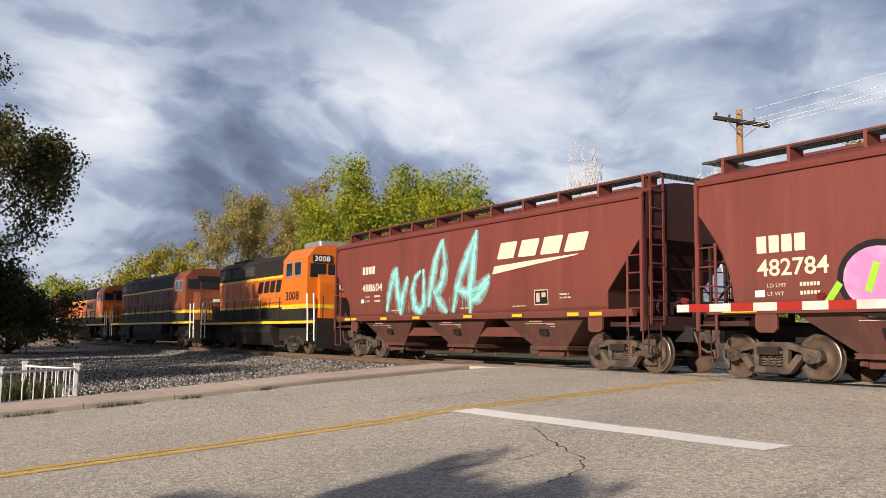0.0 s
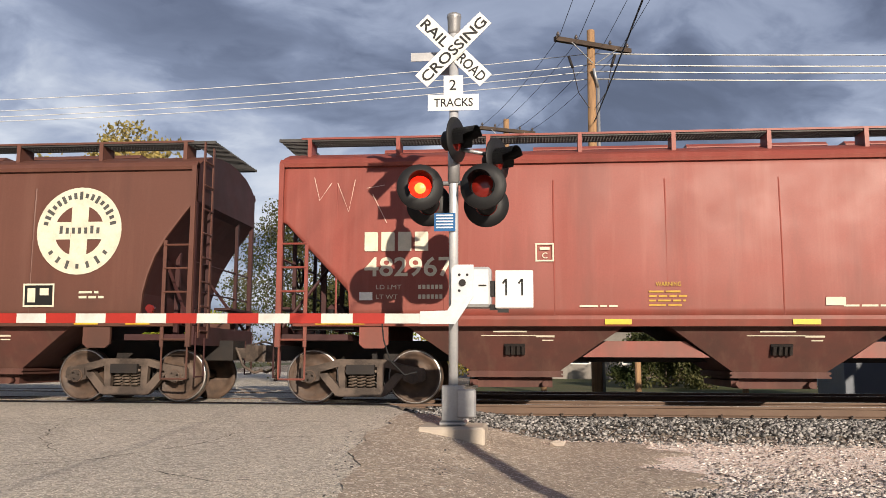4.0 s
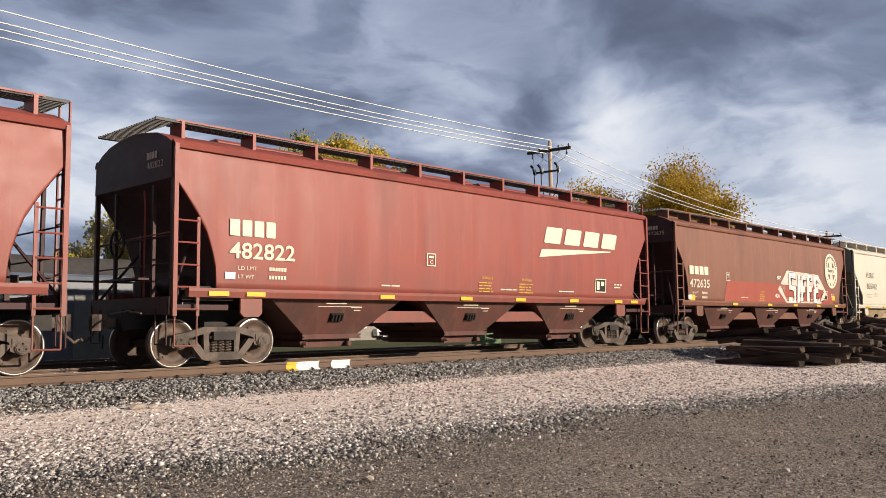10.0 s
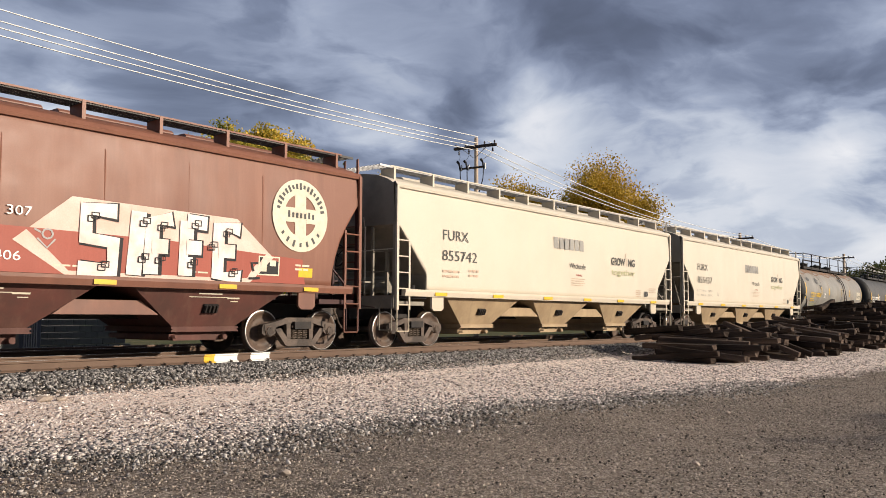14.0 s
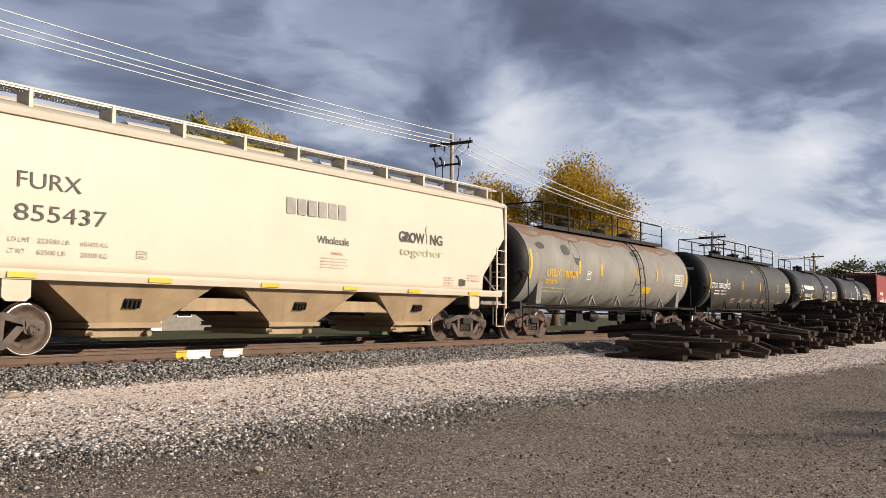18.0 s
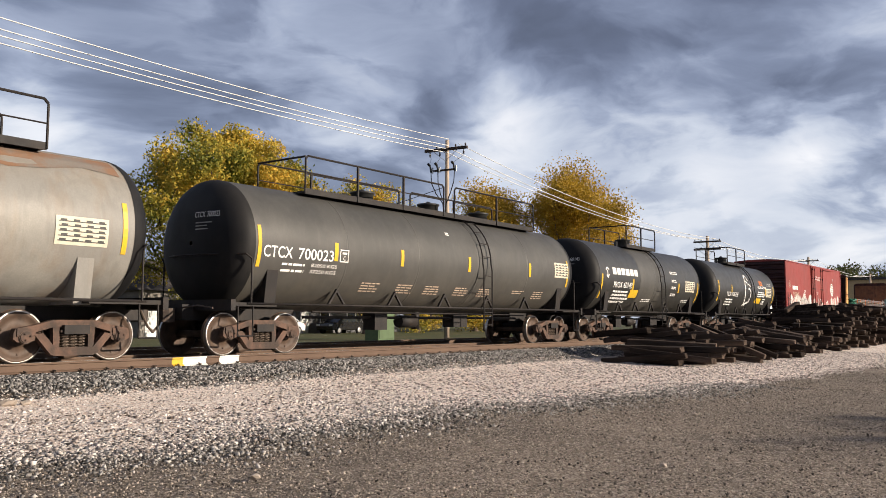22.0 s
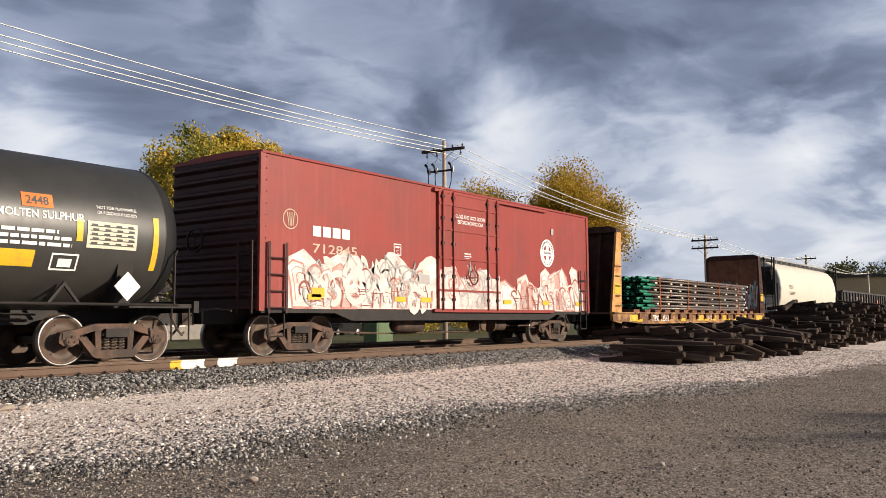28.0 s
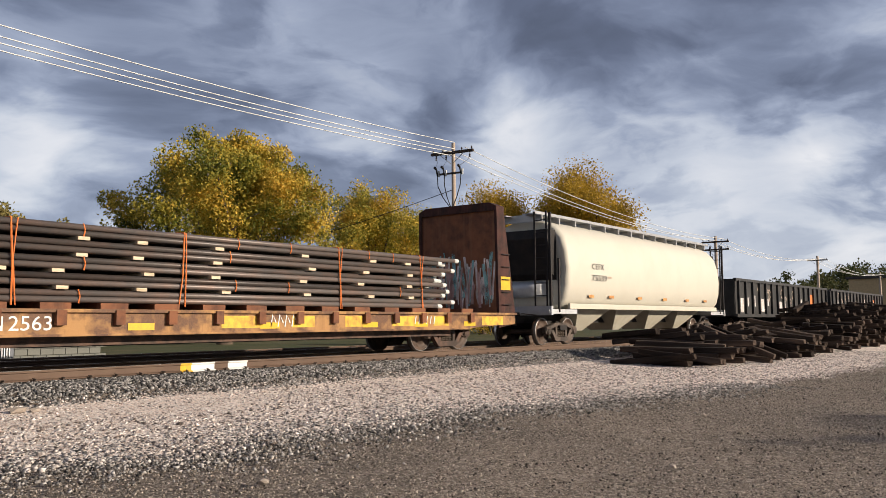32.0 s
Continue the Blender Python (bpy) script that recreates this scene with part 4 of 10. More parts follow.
def track(y_mid, label):
    t = thing("railway_track", label, "track")
    t["kind"] = "structure"
    for s in (-0.755, 0.755):
        single("rail", lambda bm: prism(bm, [(y_mid + s + a, b) for a, b in RAIL_PROFILE], -420, 420, "x"), RAIL_SIDE, t)
        single("rail_head", lambda bm: box(bm, -420, 420, y_mid + s - 0.026, y_mid + s + 0.026, -0.002, 0.003), RAIL_TOP, t, "polished running surface")
    return t


near_track = track(0.0, "near railway track with rusted rails and timber ties")
far_track = track(4.3, "second railway track behind the train")
for x0, x1, mat, label in ((10.86, 11.12, REFLECT, "yellow paint on the rail"), (11.12, 11.70, WHITE, "white paint on the rail"), (12.05, 12.57, WHITE, "white paint on the rail")):
    single("paint_mark", lambda bm: prism(bm, [(-0.755 - 0.074, -0.182), (-0.755 - 0.074, -0.162), (-0.755 - 0.017, -0.143), (-0.755 - 0.017, -0.047), (-0.755 - 0.041, -0.036), (-0.755 - 0.041, -0.005), (-0.755 - 0.03, -0.005), (-0.755 - 0.01, -0.05), (-0.755 - 0.01, -0.15)], x0, x1, "x"), mat, near_track, label)
tie_mesh = shaped("track/tie", lambda bm: box(bm, -0.115, 0.115, -1.3, 1.3, -0.35, -0.181))
clip_mesh = shaped("track/spike", lambda bm: (box(bm, -0.02, 0.02, -0.02, 0.02, 0, 0.045), box(bm, -0.05, 0.05, -0.012, 0.012, 0.035, 0.05)))
k = 0
for i in range(-40, 110):
    x = i * 0.52
    if not -20.5 < x < -2.4:
        part("tie", tie_mesh, TIE_WOOD, near_track, m=pose(x, 0, random.uniform(-0.006, 0.0), 0, 0, random.uniform(-1, 1)))
        if -2 < x < 26:
            part("spike", clip_mesh, STEEL, near_track, m=pose(x + random.uniform(-0.03, 0.03), -0.87, -0.182, 0, random.uniform(-15, 15), 90 + random.uniform(-30, 30)))


# ---- stones ----
def stone_field(name, points, sizes, mat, seed, label):
    """Many loose stones, each an uneven eight-cornered lump."""
    rng = np.random.default_rng(seed)
    n = len(points)
    base = np.array([(sx, sy, sz) for sx in (-1, 1) for sy in (-1, 1) for sz in (-1, 1)], float) * 0.5
    v = base[None] * rng.uniform(0.3, 1.4, (n, 8, 3)) * sizes[:, None, None] * np.array([1.2, 1.0, 0.72])
    a, b = rng.uniform(0, math.tau, n), rng.uniform(-0.7, 0.7, n)
    ca, sa, cb, sb = np.cos(a), np.sin(a), np.cos(b), np.sin(b)
    x, y, z = v[..., 0], v[..., 1], v[..., 2]
    x, z = x * cb[:, None] + z * sb[:, None], -x * sb[:, None] + z * cb[:, None]
    x, y = x * ca[:, None] - y * sa[:, None], x * sa[:, None] + y * ca[:, None]
    v = np.stack([x, y, z], -1) + points[:, None]
    quad = np.array([(0, 1, 3, 2), (4, 6, 7, 5), (0, 4, 5, 1), (2, 3, 7, 6), (0, 2, 6, 4), (1, 5, 7, 3)])
    f = (np.arange(n)[:, None, None] * 8 + quad[None]).reshape(-1, 4)
    ob = from_arrays(name, v.reshape(-1, 3), f, mat)
    return tagged(ob, label, "gravel", kind="stuff")


def scatter(n, x0, x1, y0, y1, lo, hi, seed, near=None, keep=lambda x, y: True):
    rng = np.random.default_rng(seed)
    pts, size = [], []
    while len(pts) < n:
        u = rng.random()
        x = x0 + (x1 - x0) * (u ** 1.5 if near else u)
        y = rng.uniform(y0, y1)
        if keep(x, y):
            s = lo * (hi / lo) ** (rng.random() ** 2.2)
            pts.append((x, y, ground_z(x, y) + 0.18 * s))
            size.append(s)
    return np.array(pts), np.array(size)


def off_road(x, y):
    left, right = road_edges(y)
    return x > right + 0.1 + 0.5 * abs(math.sin(x * 3.1 + y * 1.7)) or x < left - 1.7


def share(x, y, part_):
    """True for that share of the places, picked as if by chance."""
    return (math.sin(x * 127.1 + y * 311.7) * 43758.5453) % 1 < part_


def stones():
    """The loose stones of the ballast, the gravel strip and the lot."""
    p, s = scatter(40000, -2.6, 40, -3.1, -0.95, 0.024, 0.055, 1, True, lambda x, y: off_road(x, y) and share(x, y, (1.0 if y > -2.5 else 0.4) * (1.0 if x > 3.5 else 0.55)))
    stone_field("ballast", p, s, STONE_BALLAST, 11, "grey crushed-stone ballast beside the rail")
    p, s = scatter(34000, -60, -18.5, -13.5, -0.95, 0.03, 0.065, 2, None, off_road)
    stone_field("ballast", p, s, STONE_BALLAST, 12, "grey crushed-stone ballast beside the rail")

    def on_strip(x, y):
        bare = 0.30 if x < 10 and y > -4.6 - 0.05 * x + 0.3 * math.sin(x * 1.3) else 1.0 if x < 10 else 0.8
        return off_road(x, y) and y > strip_edge(x) - 0.15 and x > 2.0 - 1.3 * max(0.0, y + 3.6) and share(x, y, bare)

    p, s = scatter(60000, 0.8, 40, -13.5, -2.6, 0.017, 0.048, 3, True, on_strip)
    stone_field("gravel", p, s, STONE_LIGHT, 13, "pale pinkish crushed gravel")
    p, s = scatter(40000, 3.0, 24, -8.6, -2.7, 0.012, 0.026, 8, True, lambda x, y: y > strip_edge(x) - 0.05)
    stone_field("gravel", p, s, STONE_LIGHT, 18, "fine pale and dark gravel between the larger stones")
    p, s = scatter(3500, -2.2, 2.2, -6.8, -2.9, 0.008, 0.030, 6, None, lambda x, y: x > road_edges(y)[1] - 0.3)
    stone_field("gravel", p, s, STONE_LIGHT, 16, "pale grit on the packed dirt")
    p, s = scatter(5200, -3.6, -0.4, -12.0, -3.0, 0.008, 0.030, 7, None, lambda x, y: abs(x - road_edges(y)[1] - 0.1) < 0.4)
    stone_field("gravel", p, s, STONE_GREY, 17, "grey asphalt crumbs along the road edge")
    p, s = scatter(34000, -1.0, 19, -11.2, -4.8, 0.013, 0.040, 4, True, lambda x, y: off_road(x, y) and share(x, y, math.exp(-((y - strip_edge(x) - 0.35) / (0.75 + 0.3 / (1 + 0.1 * max(x, 0)))) ** 2)))
    stone_field("gravel", p, s, STONE_GREY, 14, "grey stones along the edge of the gravel strip")
    p, s = scatter(60000, -1.5, 26, -14.6, -6.3, 0.008, 0.021, 5, True, lambda x, y: off_road(x, y) and y < strip_edge(x) + 0.1)
    stone_field("gravel", p, s, STONE_LOT, 15, "small loose stones on the dark gravel lot")
    for x, y, k in ((5.24, -9.7, 0.12), (8.2, -12.15, 0.10), (6.26, -3.4, 0.22), (6.5, -3.45, 0.16), (9.6, -11.2, 0.09), (4.4, -10.6, 0.08), (12.5, -10.9, 0.10), (0.32, -3.45, 0.22)):
        ob = single("loose_stone", lambda bm: lump(bm, k, int(x * 10)), STONE_PALE, m=pose(x, y, ground_z(x, y) + 0.25 * k, 0, 0, x * 50))
        tagged(ob, "larger loose stone lying on the gravel", "stone", "loose stones on the ground")


def lump(bm, k, seed):
    rng = random.Random(seed)
    bmesh.ops.create_icosphere(bm, subdivisions=1, radius=k * 0.42)
    for v in bm.verts:
        v.co = Vector((v.co.x * 1.35, v.co.y, v.co.z * 0.66)) * rng.uniform(0.6, 1.25)


stones()


# ---- rolling stock ----
SPEED = 6.965          # metres a second, towards -x
WHEEL_R = 0.457
WHEELSETS, ROLLING = [], []


def wheelset_mesh():
    def build(bm):
        for s in (-1, 1):
            prof = [(s * 0.685, 0.10), (s * 0.69, 0.30), (s * 0.70, 0.37), (s * 0.685, 0.385), (s * 0.685, 0.48), (s * 0.715, 0.485), (s * 0.725, 0.46), (s * 0.82, WHEEL_R), (s * 0.825, 0.385), (s * 0.80, 0.37), (s * 0.775, 0.20), (s * 0.84, 0.17), (s * 0.85, 0.08), (s * 0.85, 0.001)]
            turned(bm, prof, "y", 36)
            for k in range(3):
                a = k * math.tau / 3 + 0.4
                p = Vector((0.30 * math.cos(a), s * 0.795, 0.30 * math.sin(a)))
                rod(bm, p, p + Vector((0, s * 0.012, 0)), 0.022, 6)
        rod(bm, (0, -1.02, 0), (0, 1.02, 0), 0.075, 12)
        for s in (-1, 1):
            rod(bm, (0, s * 1.0, 0), (0, s * 1.10, 0), 0.115, 14)
            for k in range(3):
                a = k * math.tau / 3
                p = Vector((0.06 * math.cos(a), s * 1.10, 0.06 * math.sin(a)))
                rod(bm, p, p + Vector((0, s * 0.02, 0)), 0.018, 6)
    return shaped("truck/wheelset", build)


def rim_mesh(s):
    return shaped(f"truck/rim{s}", lambda bm: turned(bm, [(s * 0.826, 0.432), (s * 0.828, 0.452), (s * 0.82, WHEEL_R + 0.002), (s * 0.735, WHEEL_R + 0.004)], "y", 36))


def side_frame_mesh():
    """A cast truck side frame: bowed top chord, sloping lower chord, two windows and the spring opening."""
    def build(bm):
        for s in (-1, 1):
            y0, y1 = s * 0.93, s * 1.07
            prism(bm, [(-1.09, 0.52), (-1.06, 0.60), (-0.72, 0.66), (-0.40, 0.75), (0.40, 0.75), (0.72, 0.66), (1.06, 0.60), (1.09, 0.52), (0.70, 0.54), (0.40, 0.62), (-0.40, 0.62), (-0.70, 0.54)], y0, y1)
            prism(bm, [(-1.09, 0.52), (-0.70, 0.54), (-0.72, 0.40), (-0.80, 0.37), (-1.02, 0.37), (-1.09, 0.42)], y0, y1)
            prism(bm, [(1.09, 0.52), (0.70, 0.54), (0.72, 0.40), (0.80, 0.37), (1.02, 0.37), (1.09, 0.42)], y0, y1)
            prism(bm, [(-0.74, 0.50), (-0.58, 0.52), (-0.36, 0.27), (0.36, 0.27), (0.58, 0.52), (0.74, 0.50), (0.44, 0.15), (0.36, 0.12), (-0.36, 0.12), (-0.44, 0.15)], y0 + s * 0.015, y1 + s * 0.015)
            for x in (-1, 1):
                prism(bm, [(x * 0.40, 0.64), (x * 0.27, 0.64), (x * 0.27, 0.26), (x * 0.38, 0.26)], y0 + s * 0.02, y1 - s * 0.01)
            for x in (-0.889, 0.889):
                box(bm, x - 0.15, x + 0.15, min(s * 0.9, s * 1.09), max(s * 0.9, s * 1.09), 0.47, 0.60)
                rod(bm, (x, s * 1.06, 0.457), (x, s * 1.12, 0.457), 0.10, 12)
        bmesh.ops.bevel(bm, geom=[e for e in bm.edges if e.calc_face_angle(0) > 0.6], offset=0.016, segments=1, affect="EDGES", clamp_overlap=True)
    return shaped("truck/side_frames", build)


def one_side(key, mesh, s):
    """Half of a two-sided mesh."""
    def build(bm):
        bm.from_mesh(mesh)
        bmesh.ops.delete(bm, geom=[v for v in bm.verts if v.co.y * s < 0], context="VERTS")
    return shaped(key, build)


def spring_mesh():
    def build(bm):
        for y in (-1.0, 1.0):
            for x in (-0.155, 0.0, 0.155):
                pts = [(x + 0.07 * math.cos(a), y + 0.07 * math.sin(a), 0.27 + 0.26 * k / 40) for k in range(41) for a in (k * math.tau / 8,)]
                path_rod(bm, pts, 0.014, 4)
            box(bm, -0.27, 0.27, y - 0.10, y + 0.10, 0.53, 0.575)
    return shaped("truck/springs", build)


def bolster_mesh():
    def build(bm):
        box(bm, -0.24, 0.24, -1.16, 1.16, 0.50, 0.66)
        box(bm, -0.2, 0.2, -0.6, 0.6, 0.40, 0.74)
        rod(bm, (0, 0, 0.6), (0, 0, 0.84), 0.2, 16)
        for s in (-1, 1):
            box(bm, s * 0.42 - 0.05, s * 0.42 + 0.05, -0.75, 0.75, 0.32, 0.42)
            for y in (-0.75, 0.75):
                box(bm, s * 0.40 - 0.035, s * 0.40 + 0.035, y - 0.045, y + 0.045, 0.25, 0.62)
        rod(bm, (-0.42, -0.25, 0.36), (0.42, 0.25, 0.36), 0.025, 6)
    return shaped("truck/bolster", build)


TRUCK_STEEL = {}


def truck(car, x, steel=None):
    steel = steel or STEEL
    t = part("truck", bolster_mesh(), BLACK, car, "cast steel freight truck", pose(x, 0, 0))
    frames = side_frame_mesh()
    for s in (-1, 1):
        part("side_frame", one_side(f"truck/side_frame{s}", frames, s), steel, t)
        part("spring", one_side(f"truck/spring{s}", spring_mesh(), s), SPRING, t)
    for dx in (-0.889, 0.889):
        w = part("wheelset", wheelset_mesh(), WHEEL, t)
        w.matrix_parent_inverse = Matrix.Translation((dx, 0, WHEEL_R))
        WHEELSETS.append(w)
        for s in (-1, 1):
            r = part("wheel_rim", rim_mesh(s), TREAD, t, "polished wheel rim")
            r.matrix_parent_inverse = Matrix.Translation((dx, 0, WHEEL_R))
            WHEELSETS.append(r)
    return t


def coupler_mesh():
    def build(bm):
        box(bm, -0.55, 0.1, -0.09, 0.09, 0.76, 0.95)
        prism(bm, [(0.1, -0.13), (0.28, -0.15), (0.36, -0.07), (0.30, 0.02), (0.38, 0.10), (0.28, 0.16), (0.1, 0.13)], 0.70, 1.0, "z")
        path_rod(bm, [(0.0, -0.35, 0.95), (0.15, -0.38, 0.62), (0.33, -0.3, 0.5), (0.45, -0.2, 0.55)], 0.025, 6)
        path_rod(bm, [(0.05, 0.1, 1.0), (0.05, 0.8, 1.05), (0.05, 1.3, 1.0)], 0.018, 6)
    return shaped("coupler", build)


def couplers(car, half):
    part("coupler", coupler_mesh(), STEEL, car, m=pose(half - 0.38, 0, 0))
    part("coupler", coupler_mesh(), STEEL, car, m=pose(-half + 0.38, 0, 0, 0, 0, 180))


def ladder_mesh(key, w, z0, z1, step=0.42, r=0.018, flat=0.03):
    def build(bm):
        for x in (-w / 2, w / 2):
            box(bm, x - flat, x + flat, -0.012, 0.012, z0, z1)
        z = z0 + 0.12
        while z < z1 - 0.05:
            rod(bm, (-w / 2, -0.01, z), (w / 2, -0.01, z), r, 6)
            z += step
    return shaped(f"ladder/{key}", build)


# ---- covered hopper ----
SILL, EAVE = 1.42, 4.04
HALF_BODY = 8.2


def bulge(z):
    return 1.60 - 0.055 * ((z - 2.65) / 1.35) ** 2


def on_side(x, z):
    return (x, -(bulge(z) + 0.014), z)


CURVED = [(8.2, 3.44), (8.1, 3.34), (7.92, 3.10), (7.72, 2.82), (7.52, 2.48), (7.40, 2.15), (7.32, 1.85), (7.30, 1.62), (7.29, SILL)]
ANGLED = [(8.2, 3.06), (8.05, 3.0), (7.7, 2.62), (7.35, 2.25), (7.03, 1.92), (6.99, 1.85), (6.98, 1.62), (6.97, SILL)]


SEAMS = (-7.2, -5.4, -3.6, -1.8, 0.0, 1.78, 3.5, 5.3)


def pulled_in(x, z):
    """How far the side sheet is drawn in beside a weld; least at sill and eave."""
    d = min(abs(x - q) for q in SEAMS)
    return 0.020 * math.exp(-(d / 0.22) ** 2) * math.sin(math.pi * min(1, max(0, (z - SILL) / (EAVE - SILL)))) + 0.003 * (1 + math.sin(x * 2.1 + z))


def hopper_body_mesh(key, cut):
    """Bowed side sheets with the cut-away ends, sloping end sheets and a low cambered roof."""
    def build(bm):
        rows = []
        zs = [0.0, 0.06, 0.15, 0.28, 0.42, 0.56, 0.70, 0.84, 0.94, 1.0]
        inner = min(x for x, z in cut) - 0.12
        stations = [(-x, z) for x, z in cut] + [(x, SILL) for x in np.linspace(-inner, inner, 93)] + [(x, z) for x, z in reversed(cut)]
        for x, zb in stations:
            ring = []
            side = [(bulge(zb + (EAVE - zb) * f) - pulled_in(x, zb + (EAVE - zb) * f), zb + (EAVE - zb) * f) for f in zs]
            roof = [(1.50, EAVE + 0.05), (1.30, EAVE + 0.17), (0.95, EAVE + 0.30), (0.5, EAVE + 0.37), (0.0, EAVE + 0.40)]
            half = side + roof
            ring = [(-y, z) for y, z in half] + [(y, z) for y, z in reversed(half[:-1])]
            rows.append([bm.verts.new((x, y, z)) for y, z in ring])
        n = len(rows[0])
        for a, b in zip(rows, rows[1:]):
            for k in range(n - 1):
                bm.faces.new((a[k], a[k + 1], b[k + 1], b[k])).smooth = False
            bm.faces.new((a[n - 1], a[0], b[0], b[n - 1]))
        bm.faces.new(rows[0])
        bm.faces.new(rows[-1][::-1])
        for f in bm.faces:
            f.smooth = len(f.verts) == 4 and abs(f.calc_center_median().y) > 1.4 and abs(f.normal.y) >= 0
    return shaped(key, build)


def slope_mesh(cut):
    """The end wall and the sheet that slopes in under it, a hand's width inside the side sheets."""
    def build(bm):
        rows = [(8.206, EAVE + 0.05)] + [(x + 0.012, z - 0.008) for x, z in (CURVED if cut == "curved" else ANGLED)]
        v = [[bm.verts.new((x, s * (bulge(z) - 0.03), z)) for s in (-1, 1)] for x, z in rows]
        for a, b in zip(v, v[1:]):
            bm.faces.new((a[0], a[1], b[1], b[0]))
        crown = [(1.50, 0.05), (1.30, 0.165), (0.95, 0.295), (0.5, 0.365)]
        bm.faces.new([bm.verts.new((8.206, y, EAVE + z)) for y, z in crown] + [bm.verts.new((8.206, 0, EAVE + 0.395))] + [bm.verts.new((8.206, -y, EAVE + z)) for y, z in reversed(crown)])
    return shaped(f"hopper/slope_{cut}", build)


def bay_mesh(key, half_top=1.92, half_bottom=0.72, z_bottom=0.56):
    """One hopper bay: an inverted frustum with a flanged foot."""
    def build(bm):
        top = [(-half_top, -1.5), (half_top, -1.5), (half_top, 1.5), (-half_top, 1.5)]
        bot = [(-half_bottom, -1.12), (half_bottom, -1.12), (half_bottom, 1.12), (-half_bottom, 1.12)]
        a = [bm.verts.new((x, y, 1.40)) for x, y in top]
        b = [bm.verts.new((x, y, z_bottom)) for x, y in bot]
        for k in range(4):
            bm.faces.new((a[k], a[(k + 1) % 4], b[(k + 1) % 4], b[k]))
        bm.faces.new(a)
        bm.faces.new(b[::-1])
    return shaped(key, build)


def flange_mesh(half_bottom=0.72, z_bottom=0.56):
    """The bolted flange at a bay's foot."""
    def build(bm):
        lip = half_bottom + 0.07
        prism(bm, [(-lip, z_bottom - 0.09), (lip, z_bottom - 0.09), (lip, z_bottom - 0.06), (lip - 0.03, z_bottom - 0.06), (lip - 0.03, z_bottom - 0.03), (lip, z_bottom - 0.03), (lip, z_bottom + 0.01), (-lip, z_bottom + 0.01), (-lip, z_bottom - 0.03), (-lip + 0.03, z_bottom - 0.03), (-lip + 0.03, z_bottom - 0.06), (-lip, z_bottom - 0.06)], -1.18, 1.18)
    return shaped("hopper/flange", build)


def gate_mesh():
    def build(bm):
        box(bm, -0.62, 0.62, -1.0, 1.0, 0.30, 0.465)
        box(bm, -0.75, -0.62, -1.05, 1.05, 0.33, 0.43)
        rod(bm, (-0.66, -1.18, 0.38), (-0.66, 1.18, 0.38), 0.04, 8)
        rod(bm, (0.5, -1.15, 0.36), (0.5, -1.0, 0.36), 0.055, 8)
    return shaped("hopper/gate", build)


def saddle_mesh():
    """The peaked hood between two bays."""
    def build(bm):
        prism(bm, [(-1.02, 0.80), (1.02, 0.80), (0.64, 1.06), (-0.64, 1.06)], -1.22, 1.22)
    return shaped("hopper/saddle", build)


def vibrator_mesh():
    def build(bm):
        box(bm, -0.17, 0.17, -0.03, 0.03, -0.09, 0.09)
        for x in (-0.13, -0.04, 0.05, 0.13):
            rod(bm, (x, -0.05, -0.07), (x, -0.05, 0.07), 0.03, 6)
    return shaped("hopper/vibrator", build)


def running_board_mesh():
    """Roof walkway of pressed grating: edge angles and close-set cross bars."""
    def build(bm):
        for s in (-1, 1):
            y0, y1 = (0.72 * s, 1.16 * s) if s > 0 else (-1.16, -0.72)
            for y in (y0, y1 - 0.015):
                box(bm, -7.9, 7.9, y, y + 0.015, 4.535, 4.58)
            for k in range(300):
                x = -7.88 + k * 0.0527
                box(bm, x, x + 0.018, y0, y1, 4.55, 4.575)
            for y in (y0 + 0.11, y0 + 0.22, y0 + 0.33):
                box(bm, -7.9, 7.9, y - 0.006, y + 0.006, 4.545, 4.572)
        for x0, x1 in ((-8.35, -7.9), (7.9, 8.35)):
            for k in range(24):
                y = -1.16 + k * 0.1
                box(bm, x0, x1, y, y + 0.04, 4.55, 4.575)
            box(bm, x0, x1, -1.17, -1.15, 4.53, 4.585)
            box(bm, x0, x1, 1.15, 1.17, 4.53, 4.585)
    return shaped("hopper/running_board", build)


def bracket_mesh(s):
    def build(bm):
        box(bm, -0.035, 0.035, s * 1.17 - 0.012, s * 1.17 + 0.012, 4.24, 4.60)
        prism(bm, [(s * 1.17, 4.54), (s * 0.72, 4.54), (s * 0.72, 4.36), (s * 1.17, 4.22)], -0.02, 0.02, "x")
    return shaped(f"hopper/bracket{s}", build)


def hatch_mesh():
    def build(bm):
        prism(bm, [(-0.42, 4.40), (0.42, 4.40), (0.42, 4.50), (0.34, 4.56), (-0.34, 4.56), (-0.42, 4.50)], -1.2, 1.2, "x")
    return shaped("hopper/hatch", build)


